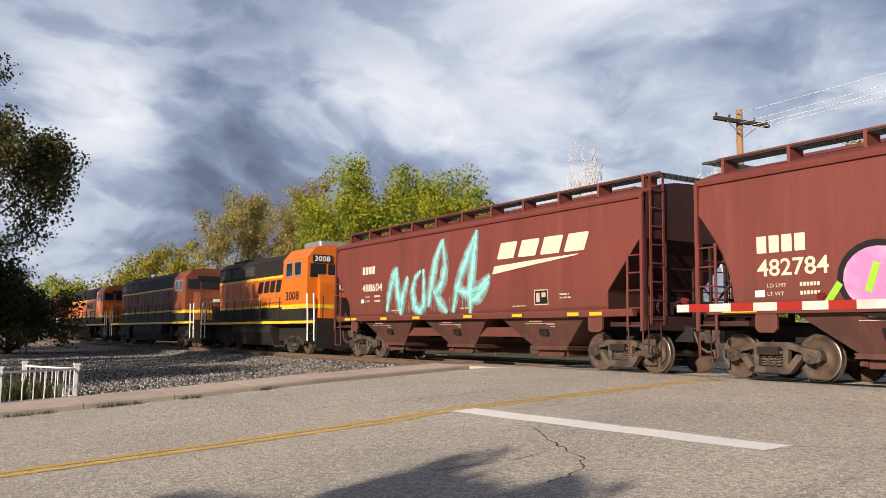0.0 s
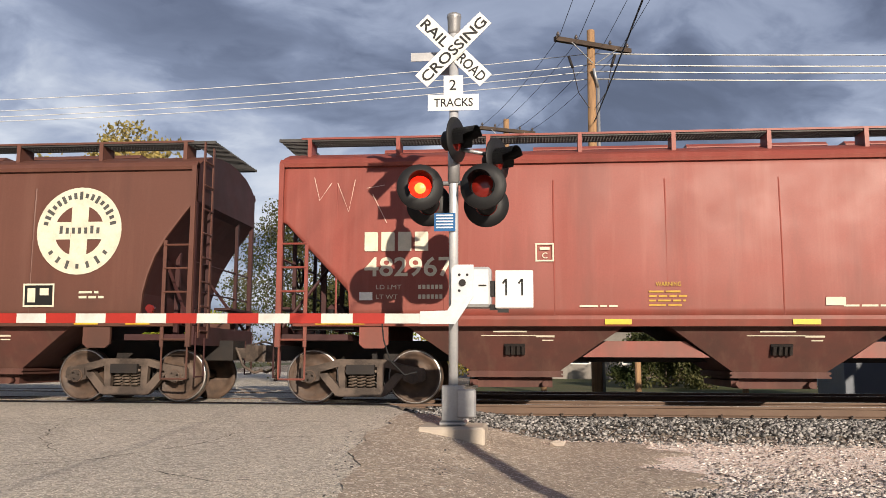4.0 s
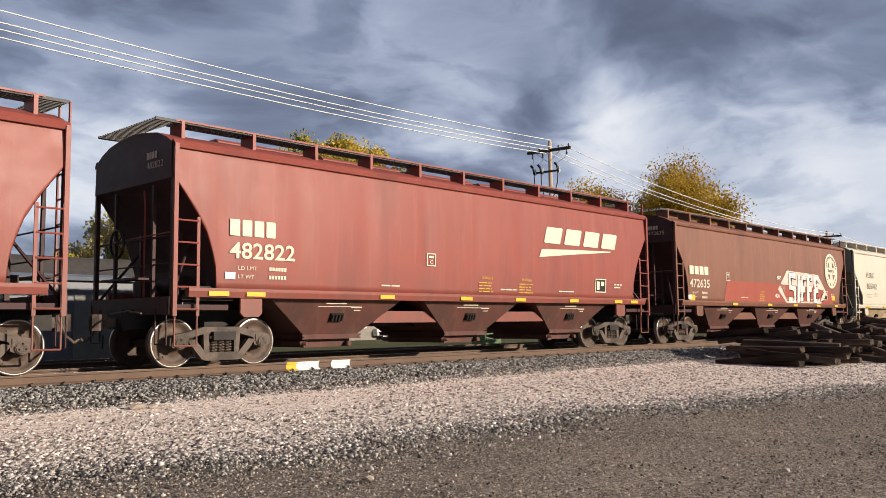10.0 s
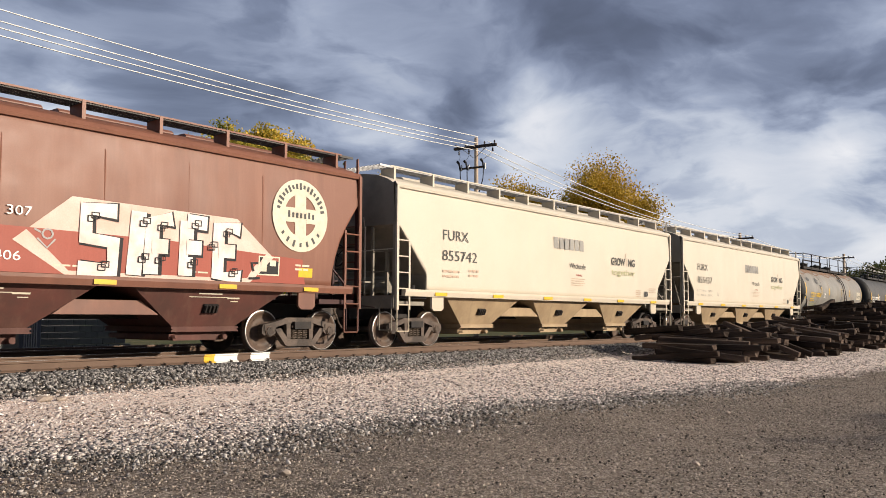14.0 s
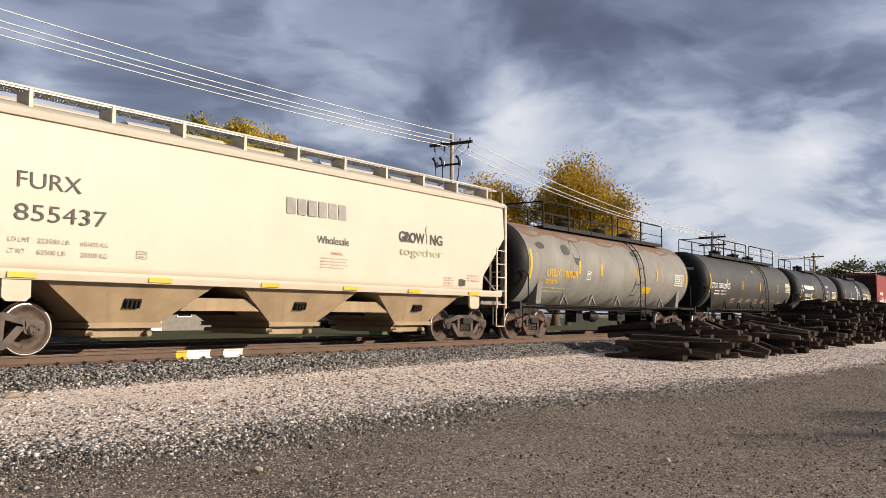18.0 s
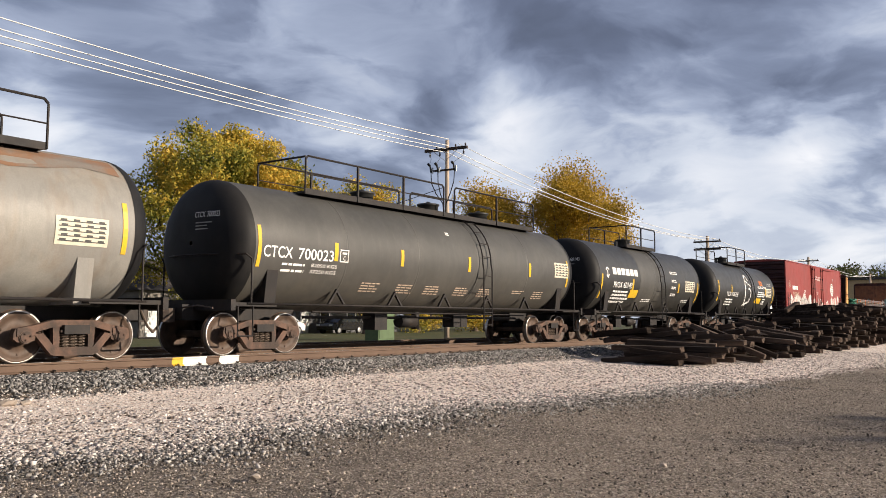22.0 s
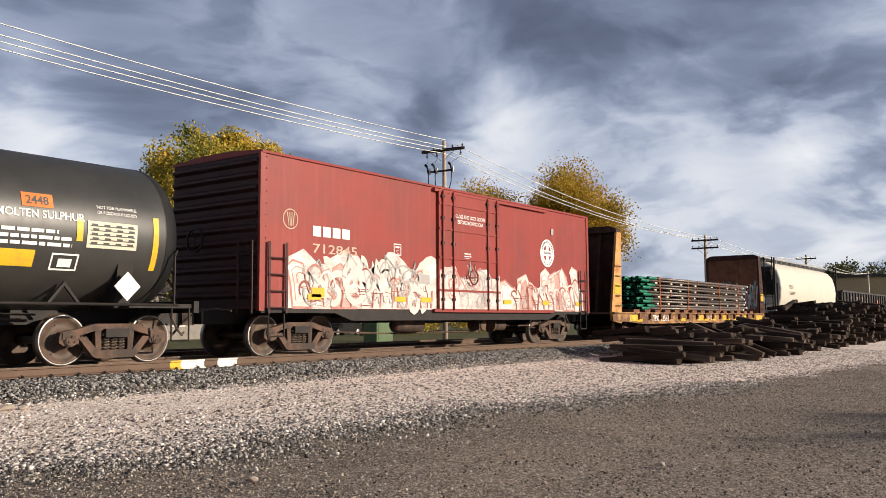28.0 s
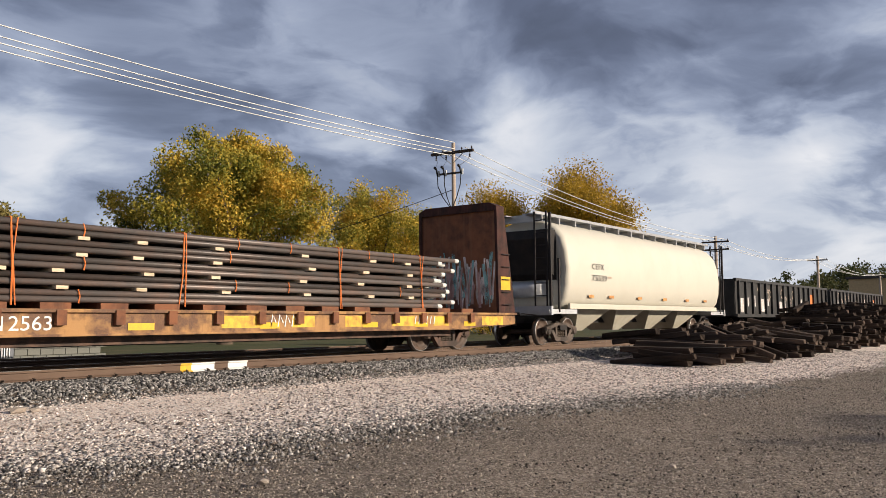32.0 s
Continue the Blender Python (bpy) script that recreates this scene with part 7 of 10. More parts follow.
def tanks():
    c, on = tank_car(155.8, 6.85, 12.02, TANK_GREY, "weathered grey tank car with yellow lettering", steel=TRUCK_RUST)
    lettering("UTLX", -5.73, 2.05, 0.26, REFLECT, c, on, 0.95, 0.02, name="owner_mark")
    lettering("100028", -4.59, 2.05, 0.25, REFLECT, c, on, 1.02, 0.02, name="car_number")
    small_print(-5.7, 1.90, 0.9, 2, REFLECT, c, on, 0.04, 0.09, 5)
    small_print(-5.9, 1.65, 1.9, 2, LETTER_OLIVE, c, on, 0.04, 0.11, 6)
    bands(c, (-3.5, -1.78, 1.3, 3.35), 2.20, 2.66, on)
    bands(c, (6.65,), 1.95, 2.9, on, 0.1)
    bands(c, (-6.82,), 1.93, 2.88, on, 0.13)
    plate_c(c, -2.86, 2.02, on, LETTER_WHITE)
    data_panel(c, 5.36, 2.05, 1.0, 0.5, on)
    panel(c, 2.15, 1.65, 0.8, 0.26, REFLECT, on, "placard", "yellow placard")
    for x, z, w, h in ((-6.0, 3.05, 0.28, 0.2), (-4.3, 3.0, 0.30, 0.32), (-3.6, 2.95, 0.26, 0.75), (1.6, 3.2, 0.35, 0.2)):
        pts = arc(x, z, w, 0, 330, 11, h * 0.6)
        laid("bare_patch", pts, [tuple(range(len(pts)))], TANK_DULL, c, on, "dark patch where paint has gone")
    laid("rust_cap", [(a, b) for a in np.linspace(-6.8, 6.8, 20) for b in (3.42 + 0.10 * math.sin(a * 2.3), 3.62, 3.75)], [(3 * k + j, 3 * k + j + 1, 3 * k + j + 4, 3 * k + j + 3) for k in range(19) for j in (0, 1)], TANK_RUST, c, on, "rusty top of the tank")

    c, on = tank_car(172.72, 7.05, 13.02, TANK_DULL, "long dusty black tank car", steel=TRUCK_RUST)
    lettering("CTCX", -6.88, 2.13, 0.26, LETTER_WHITE, c, on, 0.86, 0.01, name="owner_mark")
    lettering("700023", -5.84, 2.13, 0.26, LETTER_WHITE, c, on, 1.13, 0.01, name="car_number")
    lettering("82050 KGS", -5.4, 1.97, 0.08, LETTER_WHITE, c, on, 0.85)
    lettering("37250 KGS", -5.4, 1.83, 0.08, LETTER_WHITE, c, on, 0.85)
    small_print(-6.3, 1.97, 0.8, 2, LETTER_WHITE, c, on, 0.05, 0.14, 9)
    plate_c(c, -4.49, 2.13, on, LETTER_WHITE)
    bands(c, (-4.68, -2.2, 0.88, 4.3), 2.15, 2.58, on)
    bands(c, (-7.04, 6.85), 1.9, 2.8, on, 0.1)
    for x in (-3.5, -2.1, -0.9, 0.5, 1.7, 3.6, 4.9):
        small_print(x, 1.66, 0.7, 4 if int(x * 10) % 2 else 2, LETTER_FADED, c, on, 0.028, 0.065, int(x * 10) + 50)
    small_print(0.0, 3.2, 0.2, 2, LETTER_WHITE, c, on, 0.03, 0.05, 3)
    head_stencil(c, 7.05, "CTCX", "700023")
    data_panel(c, 5.99, 2.2, 0.95, 0.5, on)

    c, on = tank_car(187.4, 5.15, 8.87, TANK_BLACK, "short glossy black tank car with white lettering", full_walk=False, hoops=1, steel=TRUCK_RUST)
    block_mark(-4.12, 2.52, 2.4, 0.26, LETTER_WHITE, c, on, 0.0, 6)
    strokes([arc(-4.57, 2.62, 0.13, 20, 160, 6), [(-4.68, 2.5), (-4.57, 2.36), (-4.46, 2.5)], [(-4.57, 2.36), (-4.57, 2.66)]], 0.06, LETTER_WHITE, c, on, "brand_emblem")
    lettering("PROX", -4.01, 2.03, 0.23, LETTER_WHITE, c, on, 0.78, 0.012, name="owner_mark")
    lettering("60143", -3.12, 2.03, 0.23, LETTER_WHITE, c, on, 0.80, 0.012, name="car_number")
    for k in range(4):
        small_print(-3.95, 1.84 - 0.13 * k, 1.6, 1, LETTER_WHITE, c, on, 0.07, 0.1, 60 + k)
    panel(c, -2.41, 1.66, 0.75, 0.32, REFLECT, on, "placard", "yellow placard")
    bands(c, (-5.08, 5.0), 1.6, 2.5, on, 0.1)
    bands(c, (-2.28, 2.6), 1.98, 2.4, on)
    for k, (x, z, w) in enumerate(((1.7, 2.85, 0.9), (1.8, 2.5, 0.6), (1.8, 2.2, 0.6), (1.8, 1.9, 0.7), (-1.0, 1.6, 0.9), (3.4, 1.65, 0.8))):
        small_print(x, z, w, 2, LETTER_WHITE, c, on, 0.035, 0.07, 70 + k)
    data_panel(c, 3.45, 2.05, 1.15, 0.48, on)
    head_stencil(c, 5.15, "PROX", "60143")
    single("dull_band", lambda bm: turned(bm, [(-1.55, 1.464), (-0.4, 1.466), (0.75, 1.464)], "x", 48, (0, 0, 2.42)), TANK_DULL, c, "dusty band round the tank's middle")

    c, on = tank_car(200.25, 4.95, 8.4, TANK_BLACK, "short black tank car with stencilled warnings and graffiti", full_walk=False, hoops=1, steel=TRUCK_RUST)
    lettering("TILX", -3.55, 2.02, 0.22, LETTER_WHITE, c, on, 0.75, 0.01, name="owner_mark")
    lettering("135755", -2.68, 2.02, 0.22, LETTER_WHITE, c, on, 0.95, 0.012, name="car_number")
    for k in range(3):
        small_print(-3.5, 1.82 - 0.13 * k, 1.3, 1, LETTER_WHITE, c, on, 0.06, 0.1, 80 + k)
    strokes([arc(-0.15, 2.4, 0.35, 40, 300, 12, 0.8), arc(0.15, 2.1, 0.3, -120, 120, 10, 0.4), [(-0.5, 1.6), (0.4, 1.8)], [(-0.4, 2.9), (0.5, 2.6), (0.2, 1.9)]], 0.09, LETTER_WHITE, c, on, "graffiti", "white looping spray tag")
    lettering("2448", 2.25, 2.78, 0.15, LETTER_DARK, c, lambda a, b: (a, on(a, b)[1] - 0.004, b), 0.4, 0.02)
    panel(c, 2.18, 2.73, 0.55, 0.24, STRAP, on, "placard", "orange placard")
    lettering("MOLTEN SULPHUR", 1.75, 2.55, 0.14, LETTER_WHITE, c, on, 1.55, 0.015, name="warning")
    small_print(1.7, 2.30, 1.4, 3, LETTER_WHITE, c, on, 0.06, 0.11, 90)
    panel(c, 1.35, 1.72, 1.1, 0.28, REFLECT, on, "placard", "yellow emergency placard")
    patches([(2.75, 1.68, 0.5, 0.03), (2.75, 1.94, 0.5, 0.03), (2.75, 1.68, 0.03, 0.28), (3.22, 1.68, 0.03, 0.28), (2.88, 1.74, 0.25, 0.14)], LETTER_WHITE, c, on, "data_plate")
    lettering("NOT FOR FLAMMABLE", 3.55, 2.82, 0.06, LETTER_WHITE, c, on, 0.8)
    lettering("OR POISONOUS LIQUIDS", 3.55, 2.72, 0.06, LETTER_WHITE, c, on, 0.8)
    data_panel(c, 3.35, 2.10, 1.0, 0.48, on)
    bands(c, (-4.86, 4.7), 1.75, 2.75, on, 0.12)
    bands(c, (-2.86, 3.15), 2.2, 2.6, on)
    single("hazard_placard", lambda bm: prism(bm, [(4.15, 1.58), (4.42, 1.85), (4.15, 2.12), (3.88, 1.85)], -1.50, -1.48), LETTER_WHITE, c, "white diamond hazard placard", m=pose(0, 0, -0.42))


TANK_RUST = material("rust_stained_grey_paint", (0.22, 0.125, 0.075), 0.7, second=(0.19, 0.175, 0.155), amount=0.7, scale=1.4, bump=0.1)
tanks()


# ---- boxcar ----
def boxcar(u):
    car = thing("boxcar", "red steel boxcar with white graffiti along its lower side", "boxcar", "", pose(u, 0, 0))
    ROLLING.append((car, u))
    h, w, z0, z1 = 7.68, 1.54, 1.06, 4.42
    single("body", lambda bm: (box(bm, -h, h, -w, w, z0, z1), prism(bm, [(-w - 0.04, z1), (w + 0.04, z1), (w + 0.02, z1 + 0.06), (0.6, z1 + 0.14), (-0.6, z1 + 0.14), (-w - 0.02, z1 + 0.06)], -h - 0.03, h + 0.03, "x")), BOXCAR_RED, car)
    for s in (-1, 1):
        for k in range(11):
            z = z0 + 0.2 + k * 0.29
            single("end_rib", lambda bm: prism(bm, [(s * h, z), (s * (h + 0.11), z + 0.07), (s * (h + 0.11), z + 0.12), (s * h, z + 0.19)], -w + 0.08, w - 0.08), END_DARK, car)
        single("end_sheet", lambda bm: box(bm, min(s * h, s * (h + 0.012)), max(s * h, s * (h + 0.012)), -w + 0.03, w - 0.03, z0, z1), END_DARK, car)
        single("corner_post", lambda bm: box(bm, s * h - 0.07, s * h + 0.07, -w - 0.025, -w + 0.05, z0 - 0.06, z1 + 0.02), BOXCAR_RED, car)
        for k in range(26):
            single("rivet", lambda bm: box(bm, s * (h - 0.12) - 0.014, s * (h - 0.12) + 0.014, -w - 0.014, -w, z0 + 0.1 + k * 0.127, z0 + 0.128 + k * 0.127), BOXCAR_RED, car) if k % 2 else None
        part("side_ladder", ladder_mesh("boxcar_side", 0.5, 0.95, 2.5, 0.36), END_DARK, car, m=pose(s * (h - 0.42), -w - 0.07, 0))
        part("end_ladder", ladder_mesh("boxcar_end", 0.45, 0.95, 2.5, 0.36), END_DARK, car, m=pose(s * (h + 0.16), -w + 0.35, 0, 0, 0, 90))
        single("sill_step", lambda bm: path_rod(bm, [(s * (h - 0.65), -w - 0.02, 1.0), (s * (h - 0.65), -w - 0.02, 0.45), (s * (h - 0.2), -w - 0.02, 0.45), (s * (h - 0.2), -w - 0.02, 1.0)], 0.02, 6), BLACK, car)
        truck(car, s * 6.06, TRUCK_RUST)
    door = single("door", lambda bm: box(bm, -1.4, 1.7, -w - 0.085, -w, z0 + 0.04, z1 - 0.10), BOXCAR_RED, car, "plug door with vertical lock rods")
    for x in (-1.25, -0.75, 1.0, 1.5):
        single("lock_rod", lambda bm: rod(bm, (x, -w - 0.12, z0 + 0.0), (x, -w - 0.12, z1 - 0.06), 0.026, 8), BOXCAR_RED, door)
        for z in (1.35, 2.0, 2.9, 3.6, 4.2):
            single("rod_keeper", lambda bm: box(bm, x - 0.06, x + 0.06, -w - 0.14, -w - 0.08, z - 0.04, z + 0.04), BLACK, door)
    for z in (1.6, 2.5, 3.3, 4.0):
        single("door_rib", lambda bm: box(bm, -1.4, 1.7, -w - 0.11, -w - 0.085, z - 0.03, z + 0.03), BOXCAR_RED, door)
    single("door_wheel", lambda bm: (turned(bm, [(-w - 0.20, 0.19), (-w - 0.20, 0.22), (-w - 0.17, 0.22), (-w - 0.17, 0.19)], "y", 16, (0.15, 0, 2.0)), rod(bm, (-0.05, -w - 0.18, 2.0), (0.35, -w - 0.18, 2.0), 0.015, 5)), BOXCAR_RED, door)
    single("door_track", lambda bm: box(bm, -1.6, 5.0, -w - 0.10, -w, z0 - 0.06, z0 + 0.03), BOXCAR_RED, car)
    single("door_track", lambda bm: box(bm, -1.6, 4.6, -w - 0.10, -w, z1 - 0.11, z1 - 0.03), BOXCAR_RED, car)
    single("side_sill", lambda bm: prism(bm, [(-h, z0), (h, z0), (h, z0 - 0.10), (5.4, z0 - 0.10), (4.8, z0 - 0.28), (-4.8, z0 - 0.28), (-5.4, z0 - 0.10), (-h, z0 - 0.10)], -w, -w + 0.05), BLACK, car)
    single("underframe", lambda bm: (box(bm, -h - 0.6, h + 0.6, -0.33, 0.33, 0.72, 1.06), [box(bm, x - 0.05, x + 0.05, -1.45, 1.45, 0.86, 1.06) for x in (-4.2, -2.8, -1.4, 0.0, 1.4, 2.8, 4.2)]), BLACK, car, "black centre sill and cross bearers")
    single("brake_tank", lambda bm: turned(bm, [(-2.6, 0.0), (-2.58, 0.12), (-2.48, 0.2), (-1.42, 0.2), (-1.32, 0.12), (-1.3, 0.0)], "x", 14, (0, -0.95, 0.66)), TRUCK_RUST, car, "dusty air tank under the floor")
    single("brake_cylinder", lambda bm: (rod(bm, (2.1, -1.0, 0.62), (2.75, -1.0, 0.62), 0.17, 14), rod(bm, (2.04, -1.0, 0.62), (2.12, -1.0, 0.62), 0.21, 14), rod(bm, (2.75, -1.0, 0.62), (3.2, -1.0, 0.60), 0.03, 8)), TRUCK_RUST, car, "rusty brake cylinder")
    single("brake_valve", lambda bm: (box(bm, 1.25, 1.6, -1.15, -0.8, 0.48, 0.86), rod(bm, (1.42, -1.2, 0.62), (1.42, -0.7, 0.62), 0.14, 10)), TRUCK_RUST, car, "dusty brake valve")
    single("brake_lever", lambda bm: (box(bm, 3.15, 3.25, -1.35, -0.45, 0.57, 0.62), path_rod(bm, [(3.2, -1.28, 0.60), (3.9, -1.28, 0.60), (4.4, -1.1, 0.52), (5.0, -0.9, 0.52)], 0.022, 6)), TRUCK_RUST, car)
    single("brake_rod", lambda bm: path_rod(bm, [(-5.0, -0.8, 0.52), (-2.8, -0.85, 0.44), (1.2, -0.85, 0.44), (3.2, -0.55, 0.58)], 0.022, 6), TRUCK_RUST, car)
    single("air_pipe", lambda bm: path_rod(bm, [(-1.3, -0.95, 0.72), (-0.4, -0.95, 0.72), (0.2, -1.0, 0.8), (1.3, -1.0, 0.8)], 0.02, 6), BLACK, car)
    couplers(car, 8.6)
    part("brake_wheel", brake_wheel_mesh(), BLACK, car, m=pose(-h - 0.25, 0.4, 2.6))
    on = lambda x, z: (x, -w - 0.006, z)
    on2 = lambda x, z: (x, -w - 0.010, z)
    on4 = lambda x, z: (x, -w - 0.026, z)
    on3 = lambda x, z: (x, -w - 0.014, z)
    ond = lambda x, z: (x, -w - 0.092, z)
    ond2 = lambda x, z: (x, -w - 0.096, z)
    rng = random.Random(4)

    def band(x0, x1, base, surface, step=0.22):
        n = int((x1 - x0) / step)
        up = [base + 0.16 * math.sin(k * 0.9) + rng.uniform(-0.1, 0.16) for k in range(n + 1)]
        verts = [(x0 + (x1 - x0) * k / n, z) for k in range(n + 1) for z in (z0 + 0.01, up[k])]
        laid("graffiti", verts, [(2 * k, 2 * k + 2, 2 * k + 3, 2 * k + 1) for k in range(n)], VEIL, car, surface, "broad white spray-painted band")

    band(-6.9, -1.42, 2.25, on)
    band(1.72, 7.3, 1.75, on)
    band(-1.38, 1.68, 2.1, ond)

    def scribbles(x0, x1, surface, count, seed, mat, width):
        r = random.Random(seed)
        lines = []
        for _ in range(count):
            x, z = r.uniform(x0 + 0.3, x1 - 0.3), r.uniform(1.3, 2.1)
            a = r.uniform(0, 360)
            lines.append(arc(x, z, r.uniform(0.12, 0.34), a, a + r.uniform(100, 300), 9, r.uniform(0.12, 0.36)))
            if r.random() < 0.5:
                lines.append([(x, z), (x + r.uniform(-0.3, 0.3), z + r.uniform(0.2, 0.5)), (x + r.uniform(-0.2, 0.5), z + r.uniform(-0.2, 0.2))])
        strokes(lines, width, mat, car, surface)

    def fat_letters(x0, x1, surface, seed, base, tall):
        """Bulging, pointed letter bodies in white, edged with a rose line and overlapping one another."""
        r = random.Random(seed)
        n = int((x1 - x0) / 0.62)
        for k in range(n):
            cx, w_ = x0 + (x1 - x0) * (k + 0.5 + r.uniform(-0.3, 0.3)) / n, (x1 - x0) / n * r.uniform(0.5, 1.0)
            top_, slant = base + tall * r.uniform(0.62, 1.08), r.uniform(-0.35, 0.35)
            pts = [(cx - w_ * r.uniform(0.7, 1), base), (cx - w_ * r.uniform(0.5, 0.9), base + tall * 0.45), (cx - w_ * r.uniform(0.6, 1.05), top_ - tall * 0.12), (cx - w_ * 0.1, top_),
                   (cx + w_ * r.uniform(0.4, 0.9), top_ - tall * r.uniform(0.05, 0.25)), (cx + w_ * r.uniform(0.4, 0.8), base + tall * 0.5), (cx + w_ * r.uniform(0.7, 1.05), base + tall * 0.2), (cx + w_ * 0.8, base)]
            pts = [(a + slant * (b - base), b) for a, b in pts]
            lift = 0.002 + 0.0012 * k
            up = lambda a, b: (a, surface(a, b)[1] - lift, b)
            over = lambda a, b: (a, surface(a, b)[1] - lift - 0.001, b)
            laid("graffiti", pts, [tuple(range(len(pts)))], (VEIL, VEIL_ROSE)[k % 3 == 2], car, up, "pale spray-painted letter body")
            strokes([pts + pts[:1]], 0.055, GRAF_PALE if k % 2 else GRAF_ROSE, car, over)
            inner = [[(cx + (a - cx) * q, base + tall * 0.5 + (b - base - tall * 0.5) * q) for a, b in pts] for q in (0.72, 0.45)]
            strokes([line[r.randrange(0, 3):r.randrange(5, 8)] for line in inner], 0.028, (GRAF_ROSE, GRAF_GREY)[r.random() < 0.5], car, over)

    def overlines(x0, x1, seed, base, tall, back):
        """Maroon outlines, loops and scraped streaks over the letter bodies."""
        r = random.Random(seed)
        y = -w - back
        k, x = 0, x0 + 0.2
        while x < x1 - 0.2:
            face = lambda a, b, d=0.0007 * (k % 3): (a, y - d, b)
            s, t = r.uniform(0.16, 0.30), r.uniform(0.3, 0.55) * tall
            strokes([arc(x, base + t, s, r.uniform(-20, 40), r.uniform(150, 230), 11, s * r.uniform(0.7, 1.5))], [0.03 + 0.025 * math.sin(q * 0.28) for q in range(40)], (GRAF_MAROON, GRAF_ROSE, GRAF_WHITE)[k % 3], car, lambda a, b, f=face: f(a, b))
            lean = r.uniform(-0.25, 0.25)
            strokes([[(x + s, base + 0.02), (x + s + lean * 0.4, base + t * 0.6), (x + s * 0.6 + lean, base + t)]], r.uniform(0.03, 0.07), (GRAF_MAROON, GRAF_ROSE)[r.random() < 0.4], car, lambda a, b: (a, y - 0.0022, b))
            if r.random() < 0.6:
                strokes([[(x - 0.1, base + t * 0.25), (x + 0.1, base + t * 0.5), (x + r.uniform(0.15, 0.3), base + t * 0.2)]], 0.032, GRAF_GREY, car, lambda a, b: (a, y - 0.0030, b))
            x += r.uniform(0.22, 0.42)
            k += 1
        for _ in range(int((x1 - x0) * 11)):
            a, z = r.uniform(x0, x1 - 0.4), base + tall * r.uniform(0.03, 0.42)
            strokes([[(a, z), (a + r.uniform(0.06, 0.4), z + r.uniform(-0.008, 0.008))]], r.uniform(0.008, 0.022), (GRAF_MAROON, GRAF_MAROON, GRAF_ROSE)[r.randrange(3)], car, lambda p, q: (p, y - 0.0038, q), "scrape")

    fat_letters(1.9, 7.25, on, 2, 1.08, 1.42)
    fat_letters(-6.7, -4.6, on, 7, 1.08, 1.15)
    overlines(2.4, 6.9, 31, 1.08, 1.42, 0.019)
    overlines(-6.6, -1.6, 32, 1.08, 1.15, 0.019)
    scribbles(-6.6, -1.7, on2, 26, 1, GRAF_HAZE, 0.16)
    scribbles(-6.6, -1.7, on3, 22, 5, GRAF_GREY, 0.045)
    scribbles(-1.3, 1.6, ond2, 16, 3, GRAF_GREY, 0.05)
    scribbles(-1.3, 1.6, ond2, 10, 9, GRAF_ROSE, 0.04)
    block_mark(-6.15, 2.72, 1.3, 0.24, LETTER_WHITE, car, on2)
    lettering("712845", -6.15, 2.34, 0.22, LETTER_FADED, car, on2, 1.5, 0.01, name="car_number")
    strokes([arc(-6.85, 3.05, 0.22, 0, 360, 16)] + [[(-6.95 + 0.07 * k, 3.2), (-6.9 + 0.04 * k, 2.9)] for k in range(4)], 0.025, LETTER_FADED, car, on2, "graffiti", "faint chalk circle")
    plate_c(car, -3.25, 2.45, on2, LETTER_WHITE)
    round_logo(4.75, 2.98, 0.46, LETTER_WHITE, car, on2)
    lettering("CLOSE AND LOCK DOORS", -0.62, 3.66, 0.11, LETTER_WHITE, car, ond2, 1.5, 0.012, name="door_notice")
    lettering("BEFORE MOVING CAR", -0.52, 3.50, 0.11, LETTER_WHITE, car, ond2, 1.3, 0.012, name="door_notice")
    small_print(-0.2, 2.65, 0.4, 3, LETTER_WHITE, car, ond2, 0.03, 0.07, 3)
    patches([(5.0, 3.62, 0.16, 0.2), (4.35, 1.7, 0.16, 0.2), (-2.3, 1.75, 0.55, 0.25)], GRAF_GREY, car, on4, "vent_plate")
    for x in (-6.1, -3.0, -1.9, 2.2, 4.6, 6.9):
        panel(car, x - 0.22, 1.26, 0.44, 0.13, REFLECT, on4, "reflector", "yellow reflective strip")
    panel(car, -6.2, 1.32, 0.42, 0.22, REFLECT, on4, "reflector")


boxcar(215.25)


